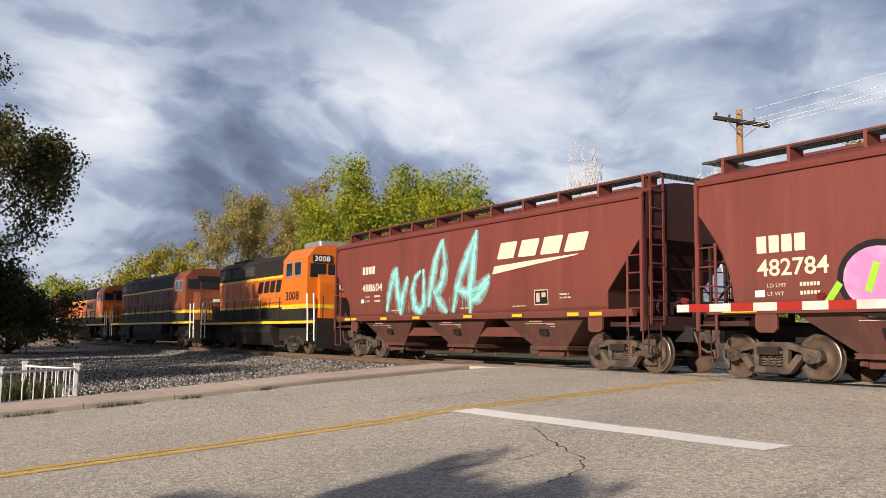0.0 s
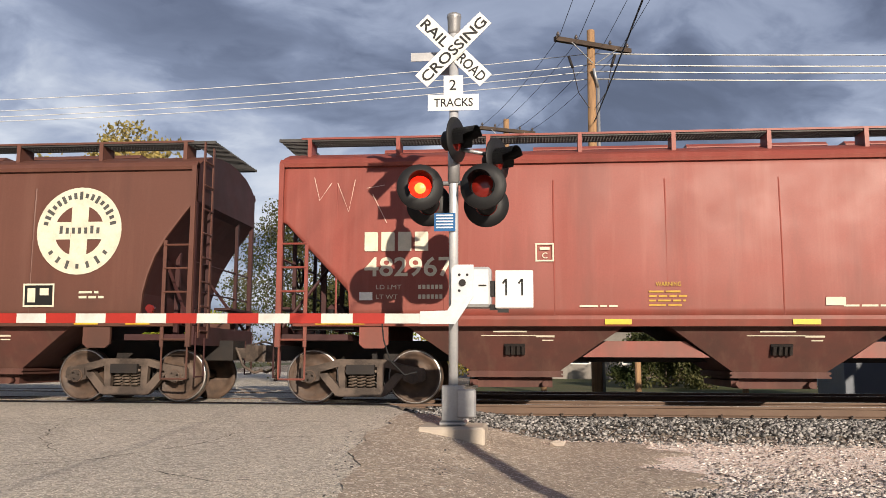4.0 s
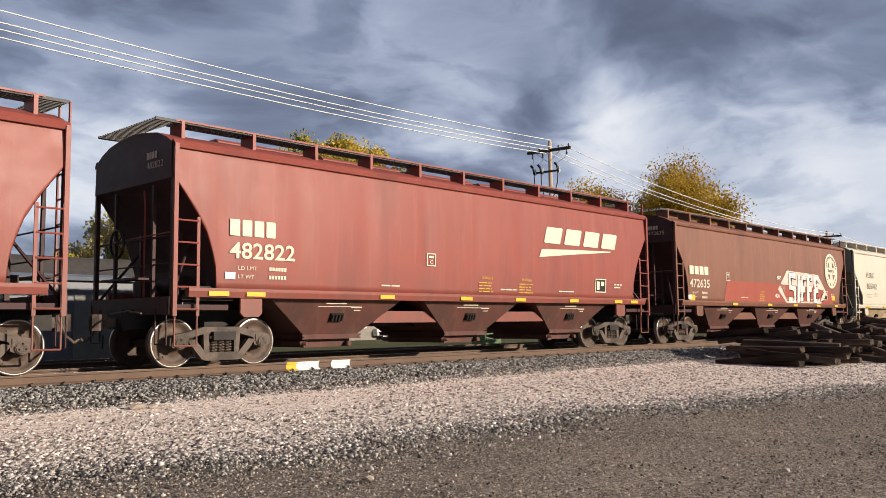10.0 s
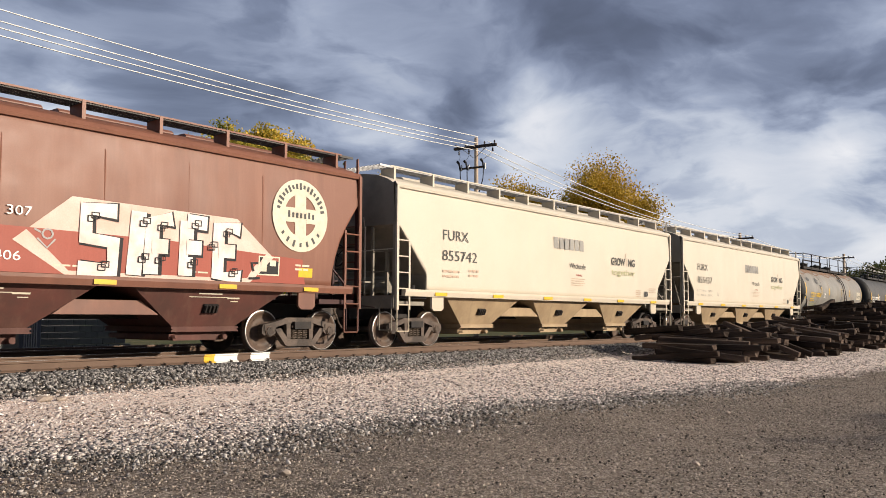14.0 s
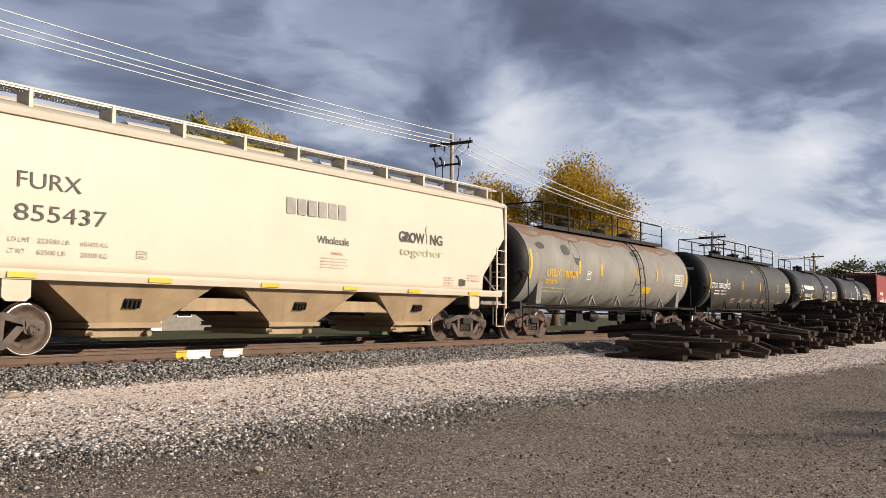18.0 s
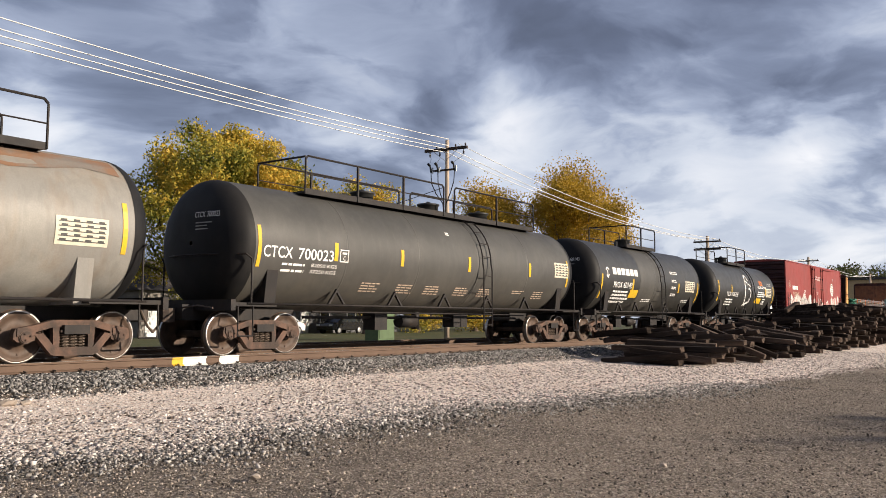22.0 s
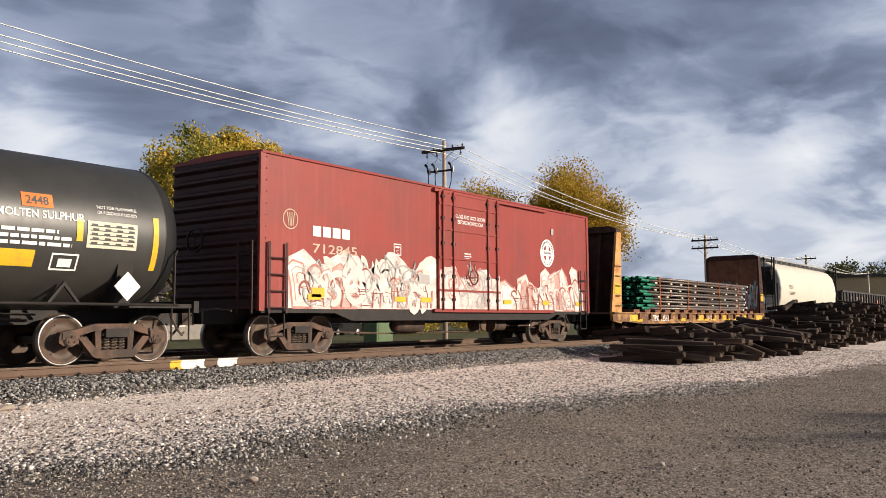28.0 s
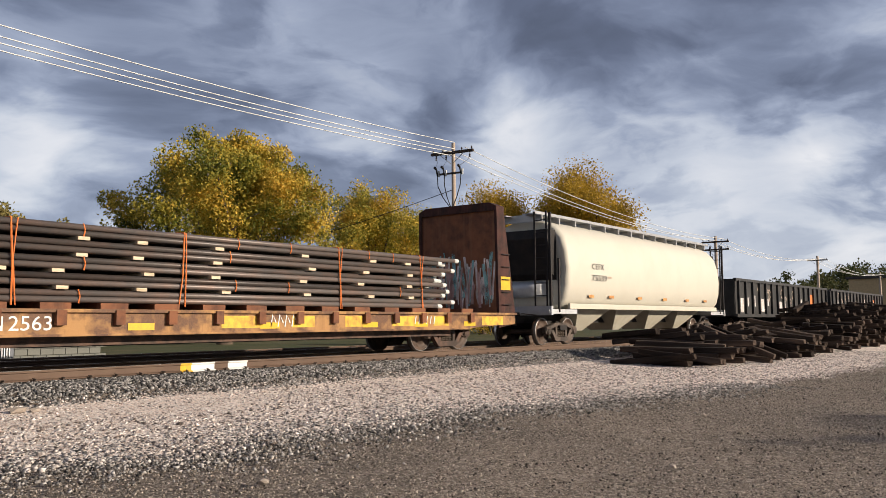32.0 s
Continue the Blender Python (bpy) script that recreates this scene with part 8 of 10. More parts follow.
# ---- bulkhead flat car and its load of pipes ----
def flat_car(u):
    car = thing("flat_car", "rusty yellow flat car with tall end bulkheads", "flat car", "", pose(u, 0, 0))
    ROLLING.append((car, u))
    h = 10.1
    single("deck", lambda bm: box(bm, -h, h, -1.5, 1.5, 0.98, 1.05), RUST, car)
    for s in (-1, 1):
        single("side_sill", lambda bm: (prism(bm, [(-h, 1.05), (h, 1.05), (h, 0.72), (8.3, 0.66), (7.6, 0.60), (-7.6, 0.60), (-8.3, 0.66), (-h, 0.72)], s * 1.5 - 0.02, s * 1.5 + 0.02), box(bm, -h, h, s * 1.54 - 0.05, s * 1.54 + 0.05, 1.0, 1.06), box(bm, -7.6, 7.6, s * 1.53 - 0.05, s * 1.53 + 0.05, 0.59, 0.63)), DULL_YELLOW, car, "worn yellow side sill")
    single("centre_sill", lambda bm: prism(bm, [(-h - 0.4, 1.0), (h + 0.4, 1.0), (h + 0.4, 0.75), (5.5, 0.55), (4.5, 0.38), (-4.5, 0.38), (-5.5, 0.55), (-h - 0.4, 0.75)], -0.4, 0.4), BLACK, car)
    single("inner_sill", lambda bm: box(bm, -7.2, 7.2, -1.2, 1.2, 0.42, 0.60), TRUCK_RUST, car)
    for k in range(15):
        single("stake_pocket", lambda bm: box(bm, -7.7 + 1.1 * k - 0.09, -7.7 + 1.1 * k + 0.09, -1.62, -1.52, 0.78, 1.04), RUST, car)
        single("bolster_block", lambda bm: box(bm, -7.7 + 1.1 * k - 0.3, -7.7 + 1.1 * k + 0.25, -1.45, 1.45, 1.05, 1.17), RUST, car)
    for s in (-1, 1):
        b = single("bulkhead", lambda bm: box(bm, min(s * 9.35, s * 9.25), max(s * 9.35, s * 9.25), -1.40, 1.40, 1.05, 4.30), BULK_RUST if s < 0 else RUST, car, "tall rust-streaked bulkhead")
        single("bulkhead_cap", lambda bm: prism(bm, [(-1.48, 4.15), (1.48, 4.15), (1.48, 4.28), (1.2, 4.40), (-1.2, 4.40), (-1.48, 4.28)], min(s * 9.60, s * 9.17), max(s * 9.60, s * 9.17), "x"), BULK_RUST, b)
        for y in (-1.45, 1.45):
            single("bulkhead_side", lambda bm: prism(bm, [(s * 9.25, 1.05), (s * 9.17, 4.15), (s * 9.56, 4.15), (s * 10.15, 1.05), (s * 10.08, 0.72), (s * 9.25, 0.62)], y - 0.045, y + 0.045), SAND_YELLOW if s < 0 and y < 0 else BULK_RUST, b)
        for y in (-0.75, 0.0, 0.75):
            single("bulkhead_brace", lambda bm: prism(bm, [(s * 9.35, 1.05), (s * 9.35, 4.2), (s * 9.48, 4.2), (s * 10.0, 1.05)], y - 0.05, y + 0.05), BULK_RUST, b)
        for k in range(5):
            single("grab_iron", lambda bm: path_rod(bm, [(s * 9.4, -1.49, 1.3 + 0.38 * k), (s * 9.4, -1.56, 1.3 + 0.38 * k), (s * 9.8, -1.56, 1.3 + 0.38 * k), (s * 9.8, -1.49, 1.3 + 0.38 * k)], 0.013, 5), BLACK, b)
        single("bulkhead_patch", lambda bm: box(bm, s * 9.62 - 0.26, s * 9.62 + 0.26, -1.503, -1.497, 1.75, 2.15), REFLECT, b, "bright yellow panel")
        truck(car, s * 7.22, TRUCK_RUST)
    couplers(car, 10.62)
    on = lambda x, z: (x, -1.526, z)
    on2 = lambda x, z: (x, -1.530, z)
    for x, w in ((-8.6, 1.2), (-1.0, 1.0), (0.9, 0.7), (2.6, 0.8), (4.3, 0.9), (6.0, 0.7), (8.3, 1.1)):
        panel(car, x, 0.70, w, 0.25, YELLOW_WORN, on, "paint_patch", "brighter yellow paint")
    for x in (-7.9, -3.1, 0.0, 3.2, 5.2, 7.4):
        panel(car, x, 0.68, 0.55, 0.13, REFLECT, on2, "reflector", "yellow reflective strip")
    lettering("TTPX", -6.46, 0.70, 0.25, LETTER_WHITE, car, on2, 0.82, 0.01, name="owner_mark")
    lettering("12563", -5.38, 0.70, 0.25, LETTER_WHITE, car, on2, 0.85, name="car_number")
    scr = [[(0.3 + 0.2 * k, 0.72), (0.35 + 0.2 * k, 0.98), (0.45 + 0.2 * k, 0.8)] for k in range(4)] + [[(5.2 + 0.16 * k, 0.75), (5.25 + 0.16 * k, 0.95)] for k in range(6)]
    strokes(scr, 0.03, LETTER_WHITE, car, on2)
    r_ = random.Random(31)
    for j, (mat, count, top_) in enumerate(((VEIL, 26, 2.5), (TEAL_SOFT, 16, 2.7), (VEIL_ROSE, 14, 2.3))):
        runs = []
        for _ in range(count):
            a, hi = r_.uniform(-1.3, 1.3), top_ + 0.35 * math.sin(r_.uniform(0, 6)) - 0.3 * r_.random()
            runs.append([(a, r_.uniform(1.15, 1.6)), (a + r_.uniform(-0.05, 0.05), (1.3 + hi) / 2), (a + r_.uniform(-0.12, 0.12), hi)])
        verts, faces = [], []
        for line in runs:
            n, w = len(verts), r_.uniform(0.02, 0.07)
            verts += [(a + d, b) for a, b in line for d in (-w, w)]
            faces += [(n, n + 1, n + 3, n + 2), (n + 2, n + 3, n + 5, n + 4)]
        laid("graffiti", verts, faces, mat, car, lambda a, b: (9.244 - 0.003 * j, a, b), "faded spray paint running down the bulkhead")

    # the load
    pipes = thing("pipe_stack", "stacked dark steel pipes with green end caps", "pipes", "", pose(u, 0, 0))
    ROLLING.append((pipes, u))
    rng = random.Random(9)
    pipe_r, tiers, cols = 0.057, 5, 15
    pipe_mesh = shaped("pipe", lambda bm: rod(bm, (-6.6, 0, 0), (6.6, 0, 0), pipe_r, 10))
    cap_mesh = shaped("pipe_cap", lambda bm: turned(bm, [(-0.30, 0.045), (-0.30, 0.068), (0.12, 0.068), (0.14, 0.060), (0.55, 0.060), (0.55, 0.056)], "x", 10))
    end_mesh = shaped("pipe_end", lambda bm: turned(bm, [(0.0, 0.060), (0.16, 0.060), (0.16, 0.046), (0.08, 0.044)], "x", 10))
    tier_z = lambda r: 1.17 + r * (4 * pipe_r + 0.062)
    for r in range(tiers):
        shift = rng.uniform(-0.12, 0.12)
        for layer in (0, 1):
            z = tier_z(r) + pipe_r * (1 + 1.96 * layer)
            for k in range(cols):
                y = -1.36 + k * 0.194 + rng.uniform(-0.02, 0.02)
                dx = shift + rng.uniform(-0.45, 0.35) - 0.03 * k
                p = part("pipe", pipe_mesh, PIPE, pipes, m=pose(0.10 + dx, y, z, rng.uniform(0, 80)))
                part("end_cap", cap_mesh, PIPE_GREEN, p, "green pipe cap", pose(-6.6, 0, 0))
                part("end_protector", end_mesh, PIPE_END, p, "white thread protector", pose(6.6, 0, 0))
        if r < tiers - 1:
            for x in (-5.6, -4.3, -2.8, -1.0, 1.2, 3.3, 5.0):
                a = x + rng.uniform(-0.25, 0.25)
                single("spacer_board", lambda bm: box(bm, a, a + 0.22, -1.44 - rng.uniform(0, 0.07), 1.46, tier_z(r) + 4 * pipe_r, tier_z(r + 1)), LUMBER, pipes)
    top_z = tier_z(tiers) - 0.06
    for x in (-5.2, -1.9, 2.5, 5.6):
        lean = rng.uniform(-0.07, 0.07)
        single("strap", lambda bm: (path_rod(bm, [(x + lean, -1.425, 1.12), (x + 0.02, -1.435, 1.7), (x - lean, -1.425, top_z), (x, -1.2, top_z + 0.01), (x, 1.4, top_z + 0.01)], 0.016, 5), path_rod(bm, [(x + 0.09, -1.425, 1.12), (x + 0.05 - lean, -1.435, 1.9), (x + 0.09, -1.425, top_z)], 0.013, 5)), STRAP, pipes)
    for x in (-4.0, -0.6, 0.9, 3.6, 4.6):
        for r in range(tiers):
            if rng.random() < 0.5:
                a = x + rng.uniform(-0.15, 0.15)
                single("strap", lambda bm: path_rod(bm, [(a, -1.42, tier_z(r) - 0.01), (a + 0.02, -1.432, tier_z(r) + 0.11), (a - 0.01, -1.42, tier_z(r) + 0.235)], 0.013, 5), STRAP, pipes)


YELLOW_WORN = material("flaking_yellow_paint", (0.70, 0.46, 0.05), 0.6, second=(0.30, 0.14, 0.05), amount=0.5, scale=4.0, bump=0.1)
flat_car(235.15)


# ---- smooth white hopper and gondolas at the tail ----
def pressure_hopper(u):
    car = thing("covered_hopper", "smooth ivory cylindrical covered hopper car", "hopper car", "covered hoppers in the train", pose(u, 0, 0))
    ROLLING.append((car, u))
    h = 8.0

    def body(bm):
        ring = []
        pts = [(1.25, 1.25), (1.5, 1.55), (1.62, 2.0), (1.66, 2.6), (1.60, 3.2), (1.45, 3.7), (1.15, 4.05), (0.7, 4.25), (0.0, 4.32)]
        full = [(-y, z) for y, z in pts] + [(y, z) for y, z in reversed(pts[:-1])]
        for x, k in ((-h + 0.55, 0.80), (-h + 0.5, 0.96), (-h + 0.75, 1.0), (h - 0.75, 1.0), (h - 0.5, 0.97), (h - 0.55, 0.80)):
            ring.append([bm.verts.new((x, y * k, 2.4 + (z - 2.4) * k)) for y, z in full])
        n = len(full)
        for a, b in zip(ring, ring[1:]):
            for k in range(n):
                bm.faces.new((a[k], a[(k + 1) % n], b[(k + 1) % n], b[k])).smooth = True
        bm.faces.new(ring[0])
        bm.faces.new(ring[-1][::-1])
    single("body", body, IVORY, car)
    for s in (-1, 1):
        single("slope_sheet", lambda bm: prism(bm, [(s * (h - 0.55), 3.75), (s * (h - 0.5), 3.9), (s * (h + 0.0), 3.9), (s * (h + 0.05), 3.6), (s * (h - 0.25), 2.4), (s * (h - 1.9), 1.35), (s * (h - 2.2), 1.35)], -1.2, 1.2), BLACK, car, "dark end slope sheet")
        single("end_frame", lambda bm: (box(bm, min(s * 6.6, s * 8.5), max(s * 6.6, s * 8.5), -1.5, 1.5, 1.05, 1.2), box(bm, s * 8.4 - 0.06, s * 8.4 + 0.06, -1.55, 1.55, 1.0, 1.3), rod(bm, (s * 7.6, -0.8, 1.9), (s * 7.6, 0.6, 1.9), 0.28, 12)), GATE_STEEL, car, "pale end platform")
        part("end_ladder", ladder_mesh("white_end", 0.45, 1.1, 4.45), BLACK, car, m=pose(s * 8.42, -1.15, 0, 0, 0, 90))
        single("end_post", lambda bm: (box(bm, s * 8.38 - 0.04, s * 8.38 + 0.04, -1.53, -1.45, 1.1, 4.4), box(bm, s * 7.85 - 0.03, s * 7.85 + 0.03, -1.53, -1.47, 1.1, 2.9)), BLACK, car)
        truck(car, s * 6.95, STEEL)
    for k in range(4):
        x = -4.65 + 3.1 * k
        single("hopper_bay", lambda bm: [bm.faces.new(f) for f in frustum(bm, x, 1.45, 0.28, 1.38, 0.45)], IVORY, car)
    single("side_sill", lambda bm: box(bm, -7.2, 7.2, -1.56, -1.48, 1.22, 1.40), IVORY, car)
    single("centre_sill", lambda bm: box(bm, -9.0, 9.0, -0.35, 0.35, 0.74, 1.1), BLACK, car)
    for s in (-1, 1):
        single("running_board", lambda bm: (box(bm, -8.2, 8.2, s * 0.55 - 0.22, s * 0.55 + 0.22, 4.42, 4.45), box(bm, -8.3, 8.3, s * 0.85 - 0.015, s * 0.85 + 0.015, 4.42, 4.52)), PALE_STEEL, car)
    for k in range(14):
        single("walkway_bracket", lambda bm: box(bm, -7.8 + 1.2 * k - 0.03, -7.8 + 1.2 * k + 0.03, -0.87, 0.87, 4.2, 4.46), PALE_STEEL, car)
    couplers(car, 9.35)
    on = lambda x, z: (x, -1.672, z)
    lettering("CEFX", -5.75, 2.62, 0.22, LETTER_DARK, car, on, 0.95, name="owner_mark")
    lettering("75539", -5.75, 2.22, 0.22, LETTER_DARK, car, on, 1.15, name="car_number")
    panel(car, -4.5, 2.35, 0.3, 0.06, LETTER_FADED, on)
    on_low = lambda x, z: (x, -1.60, z)
    for x in (-5.9, -4.3, -1.8, 0.7, 3.2, 5.4):
        panel(car, x, 1.62, 0.4, 0.10, SAND_YELLOW, on_low, "reflector")


def frustum(bm, x, a, b, z1, z0):
    t = [bm.verts.new((x + sx * a, sy * 1.3, z1)) for sx, sy in ((-1, -1), (1, -1), (1, 1), (-1, 1))]
    q = [bm.verts.new((x + sx * b, sy * 0.5, z0)) for sx, sy in ((-1, -1), (1, -1), (1, 1), (-1, 1))]
    return [(t[k], t[(k + 1) % 4], q[(k + 1) % 4], q[k]) for k in range(4)] + [tuple(q[::-1])]


def gondola(u, label):
    car = thing("gondola", label, "gondola car", "gondolas in the train", pose(u, 0, 0))
    ROLLING.append((car, u))
    h = 9.6
    for s in (-1, 1):
        single("side_wall", lambda bm: (box(bm, -h, h, s * 1.5 - 0.03, s * 1.5 + 0.03, 1.1, 2.85), box(bm, -h, h, s * 1.52 - 0.08, s * 1.52 + 0.08, 2.78, 2.92)), GONDOLA, car)
        single("end_wall", lambda bm: box(bm, s * h - 0.05, s * h + 0.05, -1.5, 1.5, 1.1, 2.88), GONDOLA, car)
        truck(car, s * 7.3)
    for k in range(17):
        single("side_rib", lambda bm: box(bm, -h + 0.4 + k * 1.15 - 0.07, -h + 0.4 + k * 1.15 + 0.07, -1.64, -1.53, 1.1, 2.80), GONDOLA, car)
    single("side_sill", lambda bm: box(bm, -h, h, -1.62, -1.5, 0.95, 1.12), GONDOLA, car)
    single("floor", lambda bm: box(bm, -h, h, -1.5, 1.5, 1.0, 1.1), GONDOLA, car)
    single("centre_sill", lambda bm: box(bm, -h - 0.4, h + 0.4, -0.35, 0.35, 0.7, 1.05), BLACK, car)
    couplers(car, 10.1)
    on = lambda x, z: (x, -1.536, z)
    rng = random.Random(int(u))
    strokes([arc(rng.uniform(-8, 4), rng.uniform(1.6, 2.4), 0.25, 0, rng.uniform(150, 320), 8) for _ in range(12)], 0.06, LETTER_FADED, car, on)
    for k in range(16):
        x = -h + 0.52 + 1.15 * k
        if rng.random() < 0.65:
            w_, z_ = rng.uniform(0.25, 0.8), rng.uniform(1.15, 1.6)
            panel(car, x + 0.05, z_, w_, rng.uniform(0.3, 1.0), VEIL, lambda a, b: (a, -1.541, b), "graffiti", "chalky white paint between the ribs")
    panel(car, 5.0, 1.5, 0.9, 0.9, STRAP, on, "panel", "orange panel")


pressure_hopper(255.9)
gondola(275.6, "black steel gondola car with ribbed sides")
gondola(295.9, "black steel gondola car with ribbed sides")


# ---- locomotives ----
def locomotive(u, half, paint, label, modern=True, number="", cab_high=True):
    car = thing("locomotive", label, "locomotive", "locomotives at the head of the train", pose(u, 0, 0))
    ROLLING.append((car, u))
    b = half - 0.55
    deck = 1.55 if modern else 1.45
    top = 4.55 if modern else 4.40
    cab0, cab1 = half - (5.2 if modern else 4.15), half - (2.7 if modern else 1.6)
    hw = 0.98 if modern else 0.92
    single("frame", lambda bm: (box(bm, -b, b, -1.5, 1.5, deck - 0.22, deck), box(bm, -b, b, -0.6, 0.6, 0.8, deck - 0.2)), BLACK, car)
    single("frame_stripe", lambda bm: box(bm, -b, b, -1.515, -1.505, deck - 0.20, deck - 0.09), YELLOW, car, "yellow stripe along the frame")
    single("long_hood", lambda bm: prism(bm, [(-hw, deck), (-hw, top - 1.0), (-hw, top - 0.25), (-hw + 0.3, top), (hw - 0.3, top), (hw, top - 0.25), (hw, deck)], -b + 1.2, cab0, "x"), paint, car)
    single("hood_roof", lambda bm: prism(bm, [(-hw - 0.012, top - 0.95), (-hw - 0.012, top - 0.24), (-hw + 0.3, top + 0.012), (hw - 0.3, top + 0.012), (hw + 0.012, top - 0.24), (hw + 0.012, top - 0.95)], -b + 1.15, cab0 - 0.02, "x"), BLACK, car, "black upper hood")
    single("hood_stripe", lambda bm: box(bm, -b + 1.2, cab0, -hw - 0.012, -hw - 0.004, top - 1.06, top - 0.95), YELLOW, car)
    single("hood_base", lambda bm: box(bm, -b + 1.2, cab0, -hw - 0.012, hw + 0.012, deck, deck + 0.55), BLACK, car)
    single("hood_stripe", lambda bm: box(bm, -b + 1.2, cab0, -hw - 0.016, -hw - 0.008, deck + 0.55, deck + 0.66), YELLOW, car)
    for k in range(int((cab0 + b - 1.4) / 0.95)):
        x = -b + 1.6 + 0.95 * k
        single("hood_door", lambda bm: box(bm, x, x + 0.82, -hw - 0.02, -hw, deck + 0.72, top - 1.12), paint, car)
    for k in range(3):
        single("radiator_grille", lambda bm: box(bm, -b + 1.5 + 1.7 * k, -b + 2.9 + 1.7 * k, -hw - 0.03, -hw, top - 0.8, top - 0.35), GRATE, car)
        single("roof_fan", lambda bm: turned(bm, [(top, 0.55), (top + 0.14, 0.55), (top + 0.16, 0.2)], "z", 18, (-b + 2.2 + 1.5 * k, 0, 0), close=True), BLACK, car)
    cw = 1.42
    roof = top + (0.02 if modern else 0.12)
    cab = single("cab", lambda bm: prism(bm, [(-cw, deck), (-cw, roof - 0.55), (-cw + 0.35, roof - 0.12), (-0.5, roof), (0.5, roof), (cw - 0.35, roof - 0.12), (cw, roof - 0.55), (cw, deck)], cab0, cab1, "x"), paint, car)
    single("cab_base", lambda bm: box(bm, cab0, cab1 + 0.01, -cw - 0.008, cw + 0.008, deck - 0.2, deck + 0.42), BLACK, cab)
    single("cab_stripe", lambda bm: box(bm, cab0, cab1 + 0.02, -cw - 0.014, cw + 0.014, deck + 0.42, deck + 0.60), YELLOW, cab)
    for x in (cab0 + 0.35, cab0 + 1.25):
        w = single("window", lambda bm: box(bm, x, x + 0.72, -cw - 0.02, -cw + 0.02, roof - 1.30, roof - 0.66), PALE_STEEL, cab)
        single("pane", lambda bm: box(bm, x + 0.06, x + 0.66, -cw - 0.026, -cw - 0.018, roof - 1.24, roof - 0.72), DARK_GLASS, w)
    wz = roof - (1.2 if modern else 1.36)
    for y0, y1 in ((-1.3, -0.62), (-0.5, 0.5), (0.62, 1.3)):
        w = single("window", lambda bm: box(bm, cab1 - 0.01, cab1 + 0.02, y0, y1, wz, wz + 0.56), BLACK, cab)
        single("pane", lambda bm: box(bm, cab1 + 0.018, cab1 + 0.03, y0 + 0.05, y1 - 0.05, wz + 0.05, wz + 0.51), DARK_GLASS, w)
    for y0 in ((-0.75,) if modern else (-1.2, 0.38)):
        single("number_board", lambda bm: box(bm, cab1, cab1 + 0.06, y0, y0 + (1.5 if modern else 0.82), roof - 0.74, roof - 0.44), SIGN_BLACK, cab)
    if number:
        lettering(number, -1.14, roof - 0.70, 0.22, LETTER_WHITE, cab, lambda a, z: (cab1 + 0.066, a, z), 0.70, 0.02, name="unit_number")
        lettering(number, cab0 + 0.35, deck + 0.80, 0.36, SIGN_BLACK, cab, lambda a, z: (a, -cw - 0.006, z), 1.4, 0.02, name="unit_number")
    nose_top = deck + (1.55 if modern else 1.75)
    nose = single("nose", lambda bm: prism(bm, [(cab1, deck), (cab1, nose_top + 0.1), (half - 1.5, nose_top), (half - 1.35, nose_top - 0.3), (half - 1.35, deck)], -0.95, 0.95), paint, car)
    single("nose_stripe", lambda bm: box(bm, cab1, half - 1.33, -0.96, 0.96, deck + 0.42, deck + 0.58), YELLOW, nose)
    single("headlight", lambda bm: box(bm, half - 1.36, half - 1.3, -0.22, 0.22, nose_top - 0.55, nose_top - 0.35), WHITE, nose)
    if not modern:
        single("roof_unit", lambda bm: box(bm, cab0 + 0.6, cab1 - 0.3, -0.75, 0.75, roof - 0.06, roof + 0.20), PALE_STEEL, cab, "grey air conditioner", bevel=0.05)
    block_mark(-0.5, deck + 1.25, 2.9, 0.55, SIGN_BLACK, car, lambda a, z: (a, -hw - 0.024, z), 0.3)
    # walkway rails, steps, tank
    for s in (-1, 1):
        y = s * 1.48
        single("handrail", lambda bm: path_rod(bm, [(-b + 0.6, y, deck + 0.95), (cab0 - 0.15, y, deck + 0.95)], 0.022, 6), PALE_STEEL if not modern else BLACK, car)
        for k in range(10):
            single("handrail_post", lambda bm: rod(bm, (-b + 0.6 + (cab0 - 0.75 + b) * k / 9, y, deck), (-b + 0.6 + (cab0 - 0.75 + b) * k / 9, y, deck + 0.95), 0.02, 6), BLACK, car)
    for s in (-1, 1):
        for x in (s * (half - 0.62), s * (half - 1.25)):
            single("step_rail", lambda bm: path_rod(bm, [(x, -1.5, 0.55), (x, -1.52, 1.5), (x - s * 0.15, -1.5, 2.45)], 0.034, 6), WHITE, car, "white grab rail")
        single("steps", lambda bm: [box(bm, min(s * (half - 1.25), s * (half - 0.6)), max(s * (half - 1.25), s * (half - 0.6)), -1.5, -1.1, z, z + 0.04) for z in (0.45, 0.8, 1.15)] + [box(bm, min(s * (half - 1.27), s * (half - 1.25)), max(s * (half - 1.27), s * (half - 1.25)), -1.5, -1.1, 0.45, 1.4)], BLACK, car)
        single("pilot", lambda bm: (box(bm, s * (half - 0.55) - 0.05, s * (half - 0.55) + 0.05, -1.45, 1.45, 0.25, deck), box(bm, s * (half - 0.45) - 0.05, s * (half - 0.45) + 0.05, -0.5, 0.5, 1.4, 2.3)), BLACK, car)
        for y in (-1.2, -0.7, 0.7, 1.2):
            single("end_rail", lambda bm: rod(bm, (s * (half - 0.5), y, deck), (s * (half - 0.5), y, deck + 0.9), 0.022, 6), BLACK, car)
    tank_h = 3.6 if modern else 2.5
    single("fuel_tank", lambda bm: prism(bm, [(-1.38, 1.32), (-1.45, 0.9), (-1.2, 0.30), (1.2, 0.30), (1.45, 0.9), (1.38, 1.32)], -tank_h, tank_h, "x"), BLACK if not modern else GRIME, car)
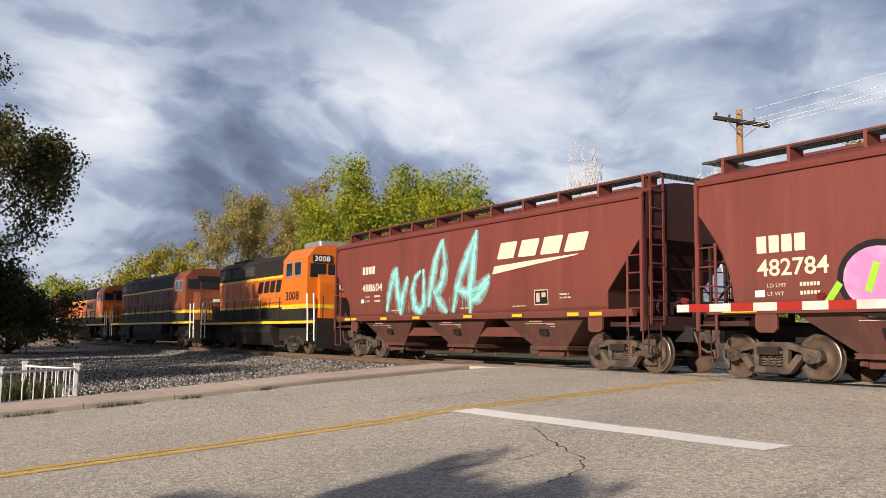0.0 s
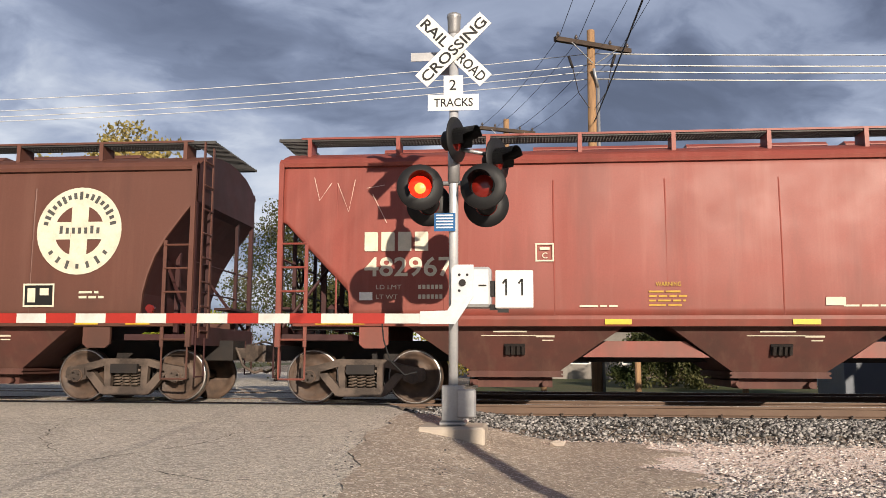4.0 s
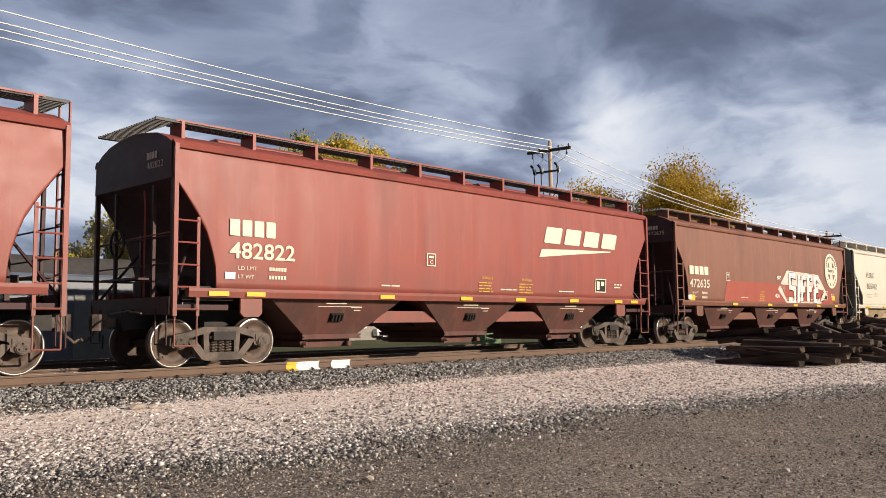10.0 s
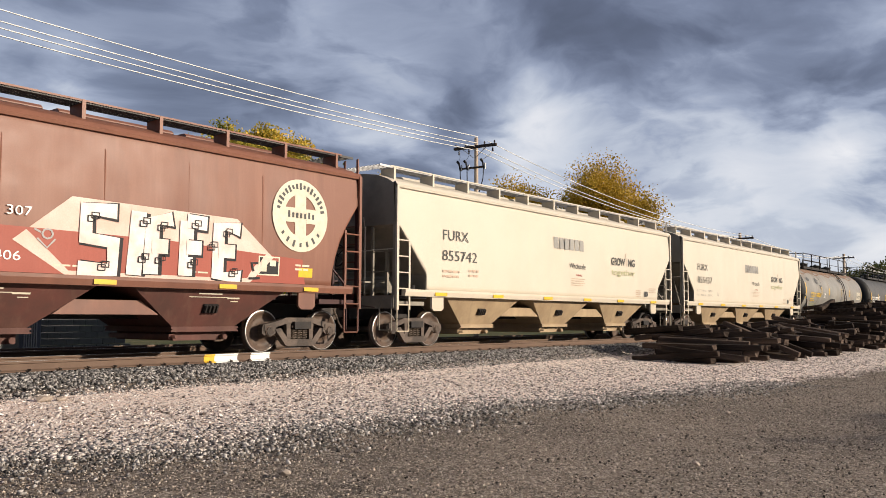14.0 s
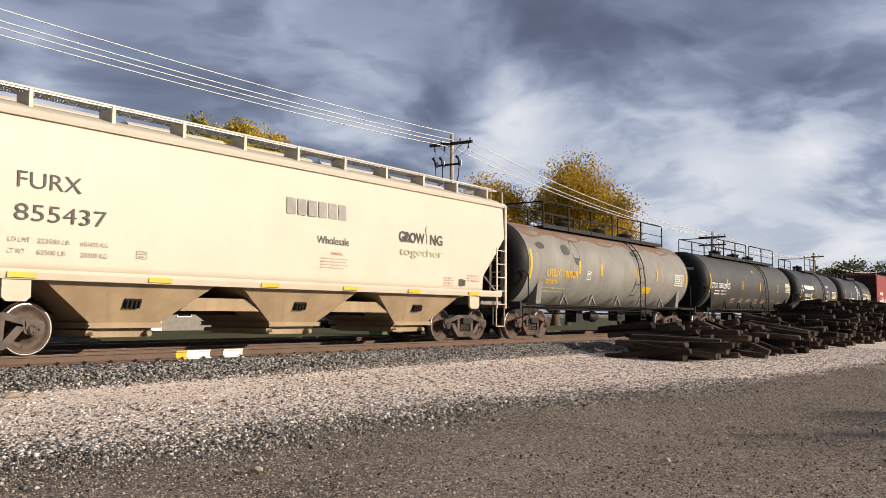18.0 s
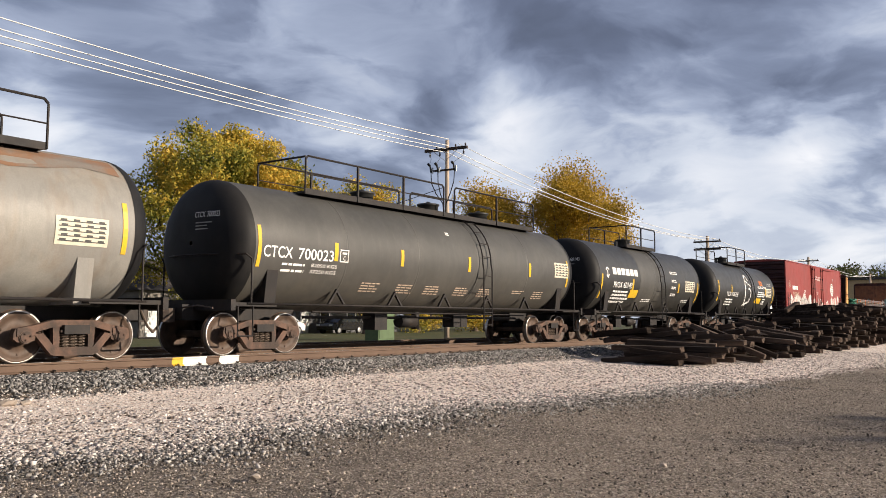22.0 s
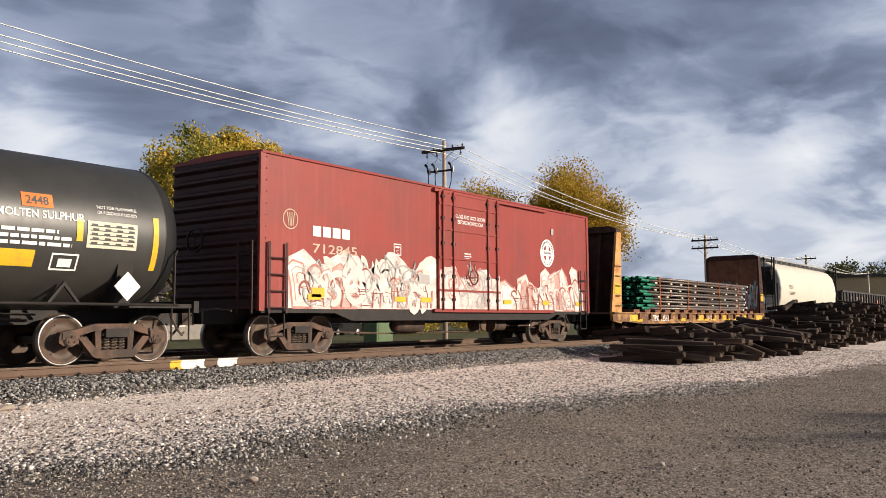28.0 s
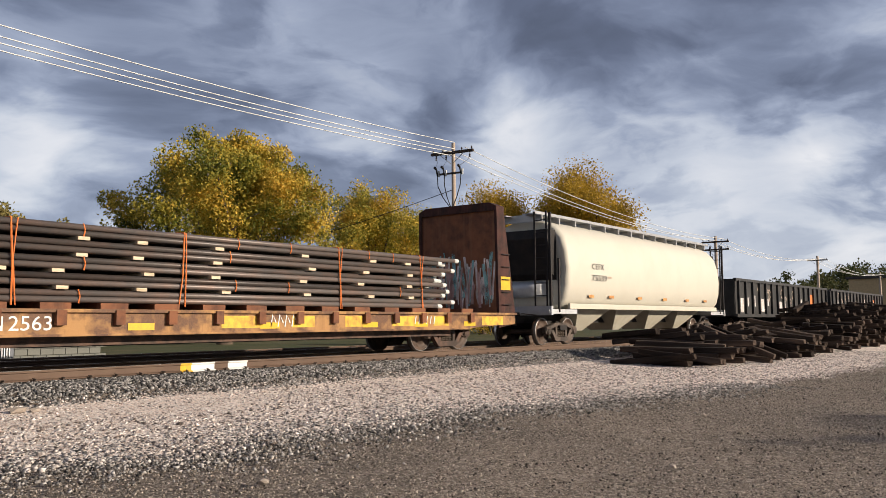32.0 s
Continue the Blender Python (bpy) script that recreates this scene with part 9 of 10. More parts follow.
    single("air_reservoir", lambda bm: rod(bm, (-tank_h, -1.2, 1.2), (tank_h * 0.6, -1.2, 1.2), 0.16, 12), GRIME, car)
    xs = (half - 3.6, -half + 3.6)
    for x in xs:
        truck(car, x, GRIME)
        single("bogie_frame", lambda bm: box(bm, x - 1.9, x + 1.9, -1.02, 1.02, 0.50, deck - 0.2), BLACK, car)
        single("brake_gear", lambda bm: (box(bm, x - 2.1, x + 2.1, -0.6, 0.6, 0.14, 0.6), box(bm, x - 2.3, x - 2.1, -1.3, -0.9, 0.4, 1.2), box(bm, x + 2.1, x + 2.3, -1.3, -0.9, 0.4, 1.2)), BLACK, car)
        if modern:
            single("motor_beam", lambda bm: box(bm, x - 2.0, x + 2.0, -1.15, -1.05, 0.62, 0.95), GRIME, car)
            for dx in (-1.9, 1.9):
                single("outer_wheel", lambda bm: turned(bm, [(-0.86, 0.001), (-0.86, 0.2), (-0.80, 0.25), (-0.80, 0.40), (-0.83, 0.52), (-0.70, 0.52)], "y", 24, (x + dx, 0, 0.52)), WHEEL, car)
    couplers(car, half)


GRIME = material("grey_road_grime", (0.045, 0.038, 0.034), 0.8, second=(0.015, 0.013, 0.012), amount=0.6, scale=2.0, bump=0.3)
locomotive(-38.5, 7.85, ORANGE, "bright orange and black locomotive with yellow stripes", False, "3008")
locomotive(-57.6, 11.1, ORANGE_DIRTY, "dirty orange locomotive with a wide cab, darkened for tree shade")
locomotive(-79.9, 11.1, ORANGE, "orange locomotive with a wide cab")
locomotive(-102.2, 11.1, ORANGE_DIRTY, "dark orange locomotive, half hidden by foliage")


# ---- crossing signal with gate ----
def plane_at(y):
    return lambda x, z: (x, y, z)


def crossing_signal():
    x0, y0, zb = -1.02, -4.40, ground_z(-1.02, -4.4)
    sig = thing("crossing_signal", "silver railroad crossing signal mast with crossbuck and flashing lamps", "crossing signal", "", pose(x0, y0, 0))
    single("foundation", lambda bm: box(bm, -0.42, 0.42, -0.42, 0.42, zb - 0.3, zb + 0.12), CONCRETE, sig, "concrete footing", bevel=0.03)
    single("mast_base", lambda bm: (box(bm, -0.17, 0.17, -0.17, 0.17, zb + 0.12, zb + 0.17), box(bm, -0.14, 0.14, -0.13, 0.13, zb + 0.17, zb + 0.62)), PALE_STEEL, sig, bevel=0.012)
    single("junction_box", lambda bm: box(bm, 0.06, 0.30, -0.24, -0.12, zb + 0.22, zb + 0.58), PALE_STEEL, sig, "grey junction box", bevel=0.02)
    single("mast", lambda bm: rod(bm, (0, 0, zb + 0.5), (0, 0, 5.15), 0.062, 18), GATE_STEEL, sig)
    single("bell", lambda bm: turned(bm, [(5.12, 0.06), (5.16, 0.085), (5.34, 0.09), (5.36, 0.10), (5.40, 0.095), (5.42, 0.06), (5.43, 0.001)], "z", 20), PALE_STEEL, sig, "cylindrical bell on the mast top")
    # crossbuck: two crossed blades
    for y_, zrot, words in ((-0.073, 45, (("RAIL", -0.575, 0.45), ("ROAD", 0.125, 0.45))), (-0.097, -45, (("CROSSING", -0.575, 1.15),))):
        m = Matrix.Translation((0, y_, 4.88)) @ Matrix.Rotation(radians(zrot), 4, "Y")
        blade = single("crossbuck_blade", lambda bm: box(bm, -0.61, 0.61, -0.005, 0.005, -0.115, 0.115), WHITE, sig, "white reflective blade with black letters", m)
        for w, x, width in words:
            lettering(w, x, -0.072, 0.145, SIGN_BLACK, blade, plane_at(-0.008), width, 0.016, name="letters")
    single("back_blade", lambda bm: (box(bm, -0.60, -0.05, 0.10, 0.11, 4.80, 4.92), box(bm, -0.33, 0.0, 0.16, 0.17, 4.62, 4.76)), PALE_STEEL, sig, "far-side crossbuck seen from behind")
    tracks = single("track_count_sign", lambda bm: prism(bm, [(-0.34, 4.04), (0.34, 4.04), (0.34, 4.26), (0.13, 4.26), (0.13, 4.52), (-0.13, 4.52), (-0.13, 4.26), (-0.34, 4.26)], -0.09, -0.082), WHITE, sig, "white sign for two tracks")
    lettering("2", -0.055, 4.32, 0.15, SIGN_BLACK, tracks, plane_at(-0.094), None, 0.01, name="letters")
    lettering("TRACKS", -0.26, 4.095, 0.115, SIGN_BLACK, tracks, plane_at(-0.094), 0.52, 0.014, name="letters")

    def head(x, y, z, yaw, lit, name="signal_lamp"):
        m = pose(x, y, z, 0, 0, yaw)
        lamp = single(name, lambda bm: (turned(bm, [(0.0, 0.15), (-0.006, 0.30), (0.012, 0.305), (0.018, 0.15)], "y", 28), turned(bm, [(0.0, 0.14), (0.16, 0.13), (0.20, 0.08), (0.20, 0.001)], "y", 20)), LAMP_HOOD, sig, "round black lamp backing", m)
        def hood(bm):
            n, rows = 18, []
            for k in range(n + 1):
                a = radians(-35 + 250 * k / n)
                rows.append([bm.verts.new((r * math.cos(a), d, r * math.sin(a))) for r, d in ((0.155, 0.0), (0.16, -0.30 if 20 < math.degrees(a) < 160 else -0.16))])
            for a, b in zip(rows, rows[1:]):
                bm.faces.new((a[0], a[1], b[1], b[0])).smooth = True
            ret = bmesh.ops.solidify(bm, geom=bm.faces[:], thickness=0.006)
        single("hood", hood, LAMP_HOOD, lamp, "black visor")
        if lit:
            single("lamp_glow", lambda bm: turned(bm, [(-0.036, 0.001), (-0.034, 0.05), (-0.028, 0.075)], "y", 20), LAMP_CORE, lamp, "bright centre of the lit lens", pose(0, 0, -0.02))
        single("lens", lambda bm: turned(bm, [(-0.03, 0.001), (-0.028, 0.07), (-0.012, 0.13), (0.0, 0.148)], "y", 24), LAMP_LIT if lit else LAMP_DIM, lamp, "red lens")

    head(-0.42, -0.24, 2.98, 8, True)
    head(0.40, -0.24, 2.98, -8, False)
    head(-0.36, 0.26, 2.84, 180, False)
    head(0.42, 0.26, 2.82, 180, False)
    head(0.05, -0.16, 3.62, 70, False)
    head(0.58, 0.10, 3.40, 62, False)
    single("lamp_arm", lambda bm: (rod(bm, (-0.45, -0.0, 3.07), (0.45, 0.0, 3.07), 0.03, 10), rod(bm, (-0.42, -0.2, 2.95), (-0.42, 0.2, 2.95), 0.025, 8), rod(bm, (0.40, -0.2, 2.95), (0.40, 0.2, 2.95), 0.025, 8), rod(bm, (0, 0, 3.55), (0.6, 0.1, 3.45), 0.028, 8), rod(bm, (0, 0, 3.07), (0, 0, 3.7), 0.08, 12)), PALE_STEEL, sig, "lamp crossarm")
    plate = single("notice_plate", lambda bm: box(bm, -0.25, 0.03, -0.085, -0.078, 2.42, 2.66), SIGN_BLUE, sig, "blue notice plate")
    patches([(-0.22, 2.46 + 0.04 * k, 0.22, 0.018) for k in range(5)], LETTER_WHITE, plate, plane_at(-0.09), "small_print")
    # gate mechanism and arm
    mech = single("gate_mechanism", lambda bm: box(bm, 0.08, 0.50, -0.28, 0.16, 1.42, 1.93), GATE_STEEL, sig, "aluminium gate mechanism case", bevel=0.035)
    single("gate_casting", lambda bm: prism(bm, [(-0.40, 1.20), (-0.40, 1.36), (-0.05, 1.37), (0.0, 1.45), (0.0, 1.90), (0.05, 1.95), (0.28, 1.95), (0.28, 1.55), (0.05, 1.20)], -0.34, -0.28), GATE_STEEL, mech)
    single("hub_bolt", lambda bm: (rod(bm, (0.14, -0.36, 1.72), (0.14, -0.33, 1.72), 0.045, 12), rod(bm, (0.10, -0.35, 1.82), (0.10, -0.33, 1.82), 0.018, 8), rod(bm, (0.20, -0.35, 1.82), (0.20, -0.33, 1.82), 0.018, 8), rod(bm, (0.10, -0.35, 1.62), (0.10, -0.33, 1.62), 0.018, 8), box(bm, 0.34, 0.44, -0.29, -0.27, 1.68, 1.70)), BLACK, mech)
    sign = single("counterweight", lambda bm: box(bm, 0.55, 1.03, -0.30, -0.24, 1.40, 1.88), WHITE, sig, "white counterweight plate with painted numerals", bevel=0.012)
    for x in (0.69, 0.89):
        strokes([[(x - 0.045, 1.71), (x - 0.008, 1.76), (x, 1.77), (x, 1.56)]], 0.024, SIGN_BLACK, sign, plane_at(-0.306), "numeral")
    patches([(0.58, 1.345, 0.14, 0.05)], SIGN_BLACK, sign, plane_at(-0.306), "small_print")
    single("weight_arm", lambda bm: (box(bm, 0.48, 0.60, -0.26, -0.20, 1.55, 1.75), box(bm, 0.48, 0.58, -0.26, -0.20, 1.38, 1.45)), BLACK, sig)
    arm = single("gate_arm", lambda bm: box(bm, -8.90, -0.40, -0.03, 0.03, -0.062, 0.062), GATE_WHITE, sig, "lowered gate arm striped red and white", pose(0, -0.30, 1.27, 0, 0.1))
    x = -0.85
    while x > -8.6:
        w = 0.41
        single("stripe", lambda bm: box(bm, x - w, x, -0.033, 0.033, -0.0645, 0.0645), REFLECT_RED, arm, "red reflective stripe")
        x -= 2 * w
    for x in (-3.95, -6.3, -8.75):
        single("gate_lamp", lambda bm: (turned(bm, [(-0.05, 0.05), (0.05, 0.05)], "y", 12, (x, 0, 0.13), close=True), box(bm, x - 0.03, x + 0.03, -0.03, 0.03, 0.07, 0.10)), LAMP_DIM, arm, "small red gate lamp")
    single("arm_cable", lambda bm: path_rod(bm, [(-0.9, -0.30, 1.33), (-0.86, -0.32, 1.0), (-0.78, -0.3, 0.75), (-0.6, -0.25, 0.56), (-0.45, -0.2, 0.6)], 0.01, 5), RUBBER, sig)


crossing_signal()


# ---- utility poles and wires ----
def utility_pole(x, y, top, arm_dir, wood, label, arm=1.25, arms=1, brace=True, conduit=False, r=0.15):
    zb = ground_z(x, y)
    p = thing("utility_pole", label, "utility pole", "utility poles along the track", pose(x, y, 0))
    single("pole", lambda bm: rod(bm, (0, 0, zb - 0.5), (0, 0, top), r * 1.25, 14, r * 0.85), wood, p)
    turn = pose(0, 0, 0, 0, 0, arm_dir)
    for k in range(arms):
        z = top - 0.55 - 0.75 * k
        a = single("crossarm", lambda bm: box(bm, -arm, arm, -0.22, -0.07, z - 0.075, z + 0.075), ARM_WOOD, p, "timber crossarm", turn)
        for x_ in (-arm + 0.12, -arm * 0.45, arm * 0.45, arm - 0.12):
            single("insulator", lambda bm: turned(bm, [(z + 0.06, 0.02), (z + 0.12, 0.02), (z + 0.13, 0.05), (z + 0.19, 0.055), (z + 0.22, 0.035), (z + 0.25, 0.03), (z + 0.26, 0.001)], "z", 10, (x_, -0.14, 0)), PORCELAIN, a)
        if brace:
            for s in (-1, 1):
                single("arm_brace", lambda bm: rod(bm, (s * arm * 0.6, -0.22, z - 0.05), (s * 0.05, -0.2, z - 0.65), 0.018, 5), PALE_STEEL, a)
    if conduit:
        single("conduit", lambda bm: path_rod(bm, [(0.2, -0.1, zb), (0.2, -0.1, top - 2.0), (0.05, -0.3, top - 1.4)], 0.05, 8), PALE_STEEL, p)
        for s in (-1, 1):
            single("cutout", lambda bm: (rod(bm, (s * 0.75, -0.25, top - 0.95), (s * 0.62, -0.25, top - 1.35), 0.045, 8), path_rod(bm, [(s * 0.62, -0.25, top - 1.35), (s * 0.45, -0.3, top - 2.2), (s * 0.1, -0.2, top - 2.7)], 0.014, 5)), BLACK, p, "fuse cutout and lead")
    return p


def fuse_arm(pole, top, turn_):
    """A short lower arm with three fuse cutouts, their jumpers and the cables that drop down the pole."""
    turn = pose(0, 0, 0, 0, 0, turn_)
    z = top - 1.75
    arm = single("fuse_arm", lambda bm: box(bm, -0.95, 0.72, -0.24, -0.15, z - 0.05, z + 0.05), ARM_WOOD, pole, "short dark arm for the cutouts", turn)
    for x in (-0.88, -0.42, 0.66):
        single("fuse_cutout", lambda bm: (rod(bm, (x, -0.30, z - 0.10), (x - 0.06, -0.36, z + 0.34), 0.05, 8), rod(bm, (x - 0.06, -0.36, z + 0.30), (x - 0.16, -0.40, z + 0.42), 0.07, 8)), LAMP_HOOD, arm, "black fuse cutout")
        single("cutout_bracket", lambda bm: box(bm, x + 0.02, x + 0.10, -0.30, -0.22, z - 0.14, z + 0.20), WHITE, arm, "pale porcelain cutout body")
        single("drop_cable", lambda bm: path_rod(bm, [(x, -0.32, z - 0.10), (x * 0.95, -0.34, z - 0.7), (x * 0.6, -0.32, z - 1.35), (x * 0.15, -0.26, z - 1.9), (0.0, -0.22, z - 3.2)], 0.028, 6), RUBBER, arm)
    for a, b in ((-1.1, -0.95), (-0.45, -0.5), (1.15, 0.6)):
        single("jumper", lambda bm: path_rod(bm, [(a, -0.14, top - 0.62), (a * 0.9 + 0.05, -0.2, top - 1.05), (b, -0.38, z + 0.36)], 0.013, 5), PALE_STEEL, arm)
    for x in (-1.05, -0.4, 1.15):
        single("hanging_insulator", lambda bm: turned(bm, [(top - 0.92, 0.02), (top - 0.90, 0.06), (top - 0.84, 0.03), (top - 0.80, 0.065), (top - 0.74, 0.03), (top - 0.63, 0.02)], "z", 10, (x, -0.14, 0)), PORCELAIN, arm)


utility_pole(-22.5, 13.5, 10.35, 82, POLE_WOOD, "tan timber utility pole with a dark crossarm", 1.5)
utility_pole(2.2, 11.85, 11.55, 28, POLE_WOOD, "sunlit timber utility pole with crossarm and transformer leads", 1.45, conduit=True)
utility_pole(-0.78, 22.0, 11.5, 25, POLE_WOOD, "timber utility pole behind the crossing", 1.35)
far_pole = utility_pole(38.72, 12.7, 10.95, -84, POLE_PALE, "grey timber utility pole with cutouts and crossarm", 1.38, r=0.125)
fuse_arm(far_pole, 10.95, -84)
utility_pole(81.3, 12.5, 8.9, -88, POLE_PALE, "distant timber utility pole with two crossarms", 1.3, 2, r=0.16)
utility_pole(121.0, 12.5, 9.3, -88, POLE_PALE, "distant timber utility pole", 1.3, r=0.18)
utility_pole(165.0, 12.5, 9.0, -88, POLE_PALE, "distant timber utility pole", 1.3, r=0.2)


def wire(a, b, sag, mat, r=0.011, n=16, label="thin overhead power wire"):
    a, b = Vector(a), Vector(b)
    pts = [a.lerp(b, k / n) - Vector((0, 0, sag * 4 * (k / n) * (1 - k / n))) for k in range(n + 1)]
    side = (b - a).cross(Vector((0, 0, 1))).normalized()
    up = side.cross(b - a).normalized()

    def build(bm):
        rings = [[bm.verts.new(p + side * (r * c) + up * (r * s)) for c, s in ((1, 0), (0, 1), (-1, 0), (0, -1))] for p in pts]
        for ra, rb in zip(rings, rings[1:]):
            for k in range(4):
                bm.faces.new((ra[k], ra[(k + 1) % 4], rb[(k + 1) % 4], rb[k])).smooth = True
        bm.faces.new(rings[0])
        bm.faces.new(rings[-1])
    tagged(single("overhead_wire", build, mat), label, "wire", "overhead wires")


C, D, E_, F_ = (38.72, 12.7, 10.65), (81.3, 12.5, 8.6), (121.0, 12.5, 9.0), (165.0, 12.5, 8.7)
for z0, z1, z2 in ((10.15, 10.85, 11.0), (9.72, 10.47, 10.62), (9.50, 10.24, 10.42), (9.35, 9.98, 10.2)):
    wire((-22.5, 13.3, z0), (2.2, 12.1, z1), 0.25, WIRE_LIT, 0.013, label="sunlit bare overhead power wire")
    wire((2.2, 12.1, z1), (38.72, 12.6, z2), 0.42, WIRE_LIT, 0.023, label="sunlit bare overhead power wire")
for dy, dz in ((-0.8, 0.0), (0.0, -0.1), (0.8, 0.0)):
    for p, q in ((C, D), (D, E_), (E_, F_)):
        wire((p[0], p[1] + dy, p[2] + dz), (q[0], q[1] + dy, q[2] + dz), 0.9, WIRE_LIT, 0.024)
for d in (-1.2, -0.5, 0.5, 1.2):
    wire((2.2 + d * 0.88, 11.85 + d * 0.47, 11.15), (-0.78 + d * 0.9, 22.0 + d * 0.42, 11.1), 0.25, WIRE_DARK, 0.011)
    wire((2.2 + d * 0.88, 11.85 + d * 0.47, 11.15), (7.9 + d * 0.9, -60 + d * 0.42, 12.1), 1.0, WIRE_DARK, 0.010, 40)
utility_pole(1.2, -30.0, 4.4, 0, POLE_WOOD, "short timber service pole beside the lot", 0.5, r=0.12)
wire((2.25, 11.7, 8.4), (1.2, -30.0, 3.7), 0.2, WIRE_DARK, 0.019, label="thick dark service cable")
wire((38.72, 12.7, 8.3), (38.0, 36.0, 4.6), 0.3, WIRE_DARK, 0.02, label="dark service cable to a house")


# ---- trees ----
def tree(name, x, y, height_, width_, leaf, label, trunk=0.28, count=5200, leaf_size=0.34, seed=1, base=0.28, bare=0.0, bark=None, lean=(0, 0), squash=1.0, twigs=0):
    rng = np.random.default_rng(seed)
    zb = ground_z(x, y)
    t = thing(name, label, name, "", pose(x, y, zb - 0.05))
    bm = bmesh.new()
    tips = []
    thin = 0.03 if bare else 0.012

    def limb(a, direction, length, r, depth):
        steps = 3
        p, d = Vector(a), Vector(direction).normalized()
        for k in range(steps):
            d = (d + Vector(rng.normal(0, 0.16, 3)) + Vector((0, 0, 0.05))).normalized()
            q = p + d * length / steps
            rod(bm, p, q, max(thin, r * (1 - 0.22 * k)), 7 if depth < 2 else 4, max(thin, r * (1 - 0.22 * (k + 1))), caps=False)
            p = q
            if depth >= 1:
                tips.append((tuple(q), length))
        if depth < (5 if bare else 4):
            for _ in range(3 if depth < 2 or (twigs and depth < 4) else 2):
                side = Vector(rng.normal(0, 1, 3))
                nd = (d * 0.75 + side.normalized() * 0.75 + Vector((0, 0, 0.12))).normalized()
                limb(p, nd, length * rng.uniform(0.58, 0.8), r * 0.52, depth + 1)
        else:
            tips.append((tuple(p), length))

    fork = height_ * base
    rod(bm, (0, 0, -0.3), (lean[0] * fork, lean[1] * fork, fork), trunk * 1.35, 12, trunk * 0.8, caps=False)
    for k in range(5):
        a = k * math.tau / 5 + rng.uniform(-0.4, 0.4)
        limb((lean[0] * fork, lean[1] * fork, fork * rng.uniform(0.85, 1.0)), (0.8 * math.cos(a) * width_ / height_ * 1.3, 0.8 * math.sin(a) * width_ / height_ * 1.3, 0.8), (height_ - fork) * 0.40, trunk * 0.6, 1)
    limb((lean[0] * fork, lean[1] * fork, fork), (lean[0], lean[1], 1), (height_ - fork) * 0.42, trunk * 0.7, 1)
    mesh = bpy.data.meshes.new("trunk")
    # bring the limbs into the crown's outline
    ext = max(max(abs(v.co.x), abs(v.co.y)) for v in bm.verts)
    up = max(v.co.z for v in bm.verts)
    kx, kz = width_ / 2 / ext * 0.95, height_ / up * 0.97
    for v in bm.verts:
        f = min(1, max(0, v.co.z / fork))
        v.co.x, v.co.y = v.co.x * (1 + (kx - 1) * f), v.co.y * (1 + (kx - 1) * f)
        v.co.z *= kz if v.co.z > 0 else 1
    bm.to_mesh(mesh)
    bm.free()
    mesh.materials.append(None)
    part("trunk", mesh, bark or BARK, t, "trunk with spreading limbs")
    if bare >= 1:
        return t
    tip = np.array([p for p, _ in tips]) * np.array([kx, kx, kz])
    tip = tip[tip[:, 2] > fork * 0.75]
    # most leaves sit in tufts at some of the twigs' ends, with gaps between them; the rest fill in thinly
    tufts = rng.choice(len(tip), min(len(tip), 420), replace=False)
    clump = np.where(rng.random(count) < 0.8, tufts[rng.integers(0, len(tufts), count)], rng.integers(0, len(tip), count))
    ball = rng.normal(0, 1, (count, 3))
    ball *= (rng.random(count) ** 0.45 / np.linalg.norm(ball, axis=1))[:, None]
    size_of = rng.uniform(0.6, 1.25, len(tip))[clump][:, None]
    pos = tip[clump] + ball * size_of * np.array([0.086, 0.086, 0.066]) * width_ * squash
    s = leaf_size * rng.uniform(0.55, 1.25, count)
    u = rng.normal(0, 1, (count, 3))
    u /= np.linalg.norm(u, axis=1)[:, None]
    w = np.cross(u, rng.normal(0, 1, (count, 3)))
    w /= np.linalg.norm(w, axis=1)[:, None]
    h_ = s[:, None] / 2
    quad = np.stack([pos - u * h_, pos + w * h_ * 0.7, pos + u * h_, pos - w * h_ * 0.7], 1)
    # each leaf is folded along its middle
    n = np.cross(u, w)
    quad[:, 1] += n * h_ * 0.35
    quad[:, 3] += n * h_ * 0.35
    v = quad.reshape(-1, 3)
    i = np.arange(count)[:, None] * 4
    f = np.concatenate([i + np.array([[0, 1, 2]]), i + np.array([[0, 2, 3]])])
    from_arrays("crown", v, f, leaf, t)
    return t


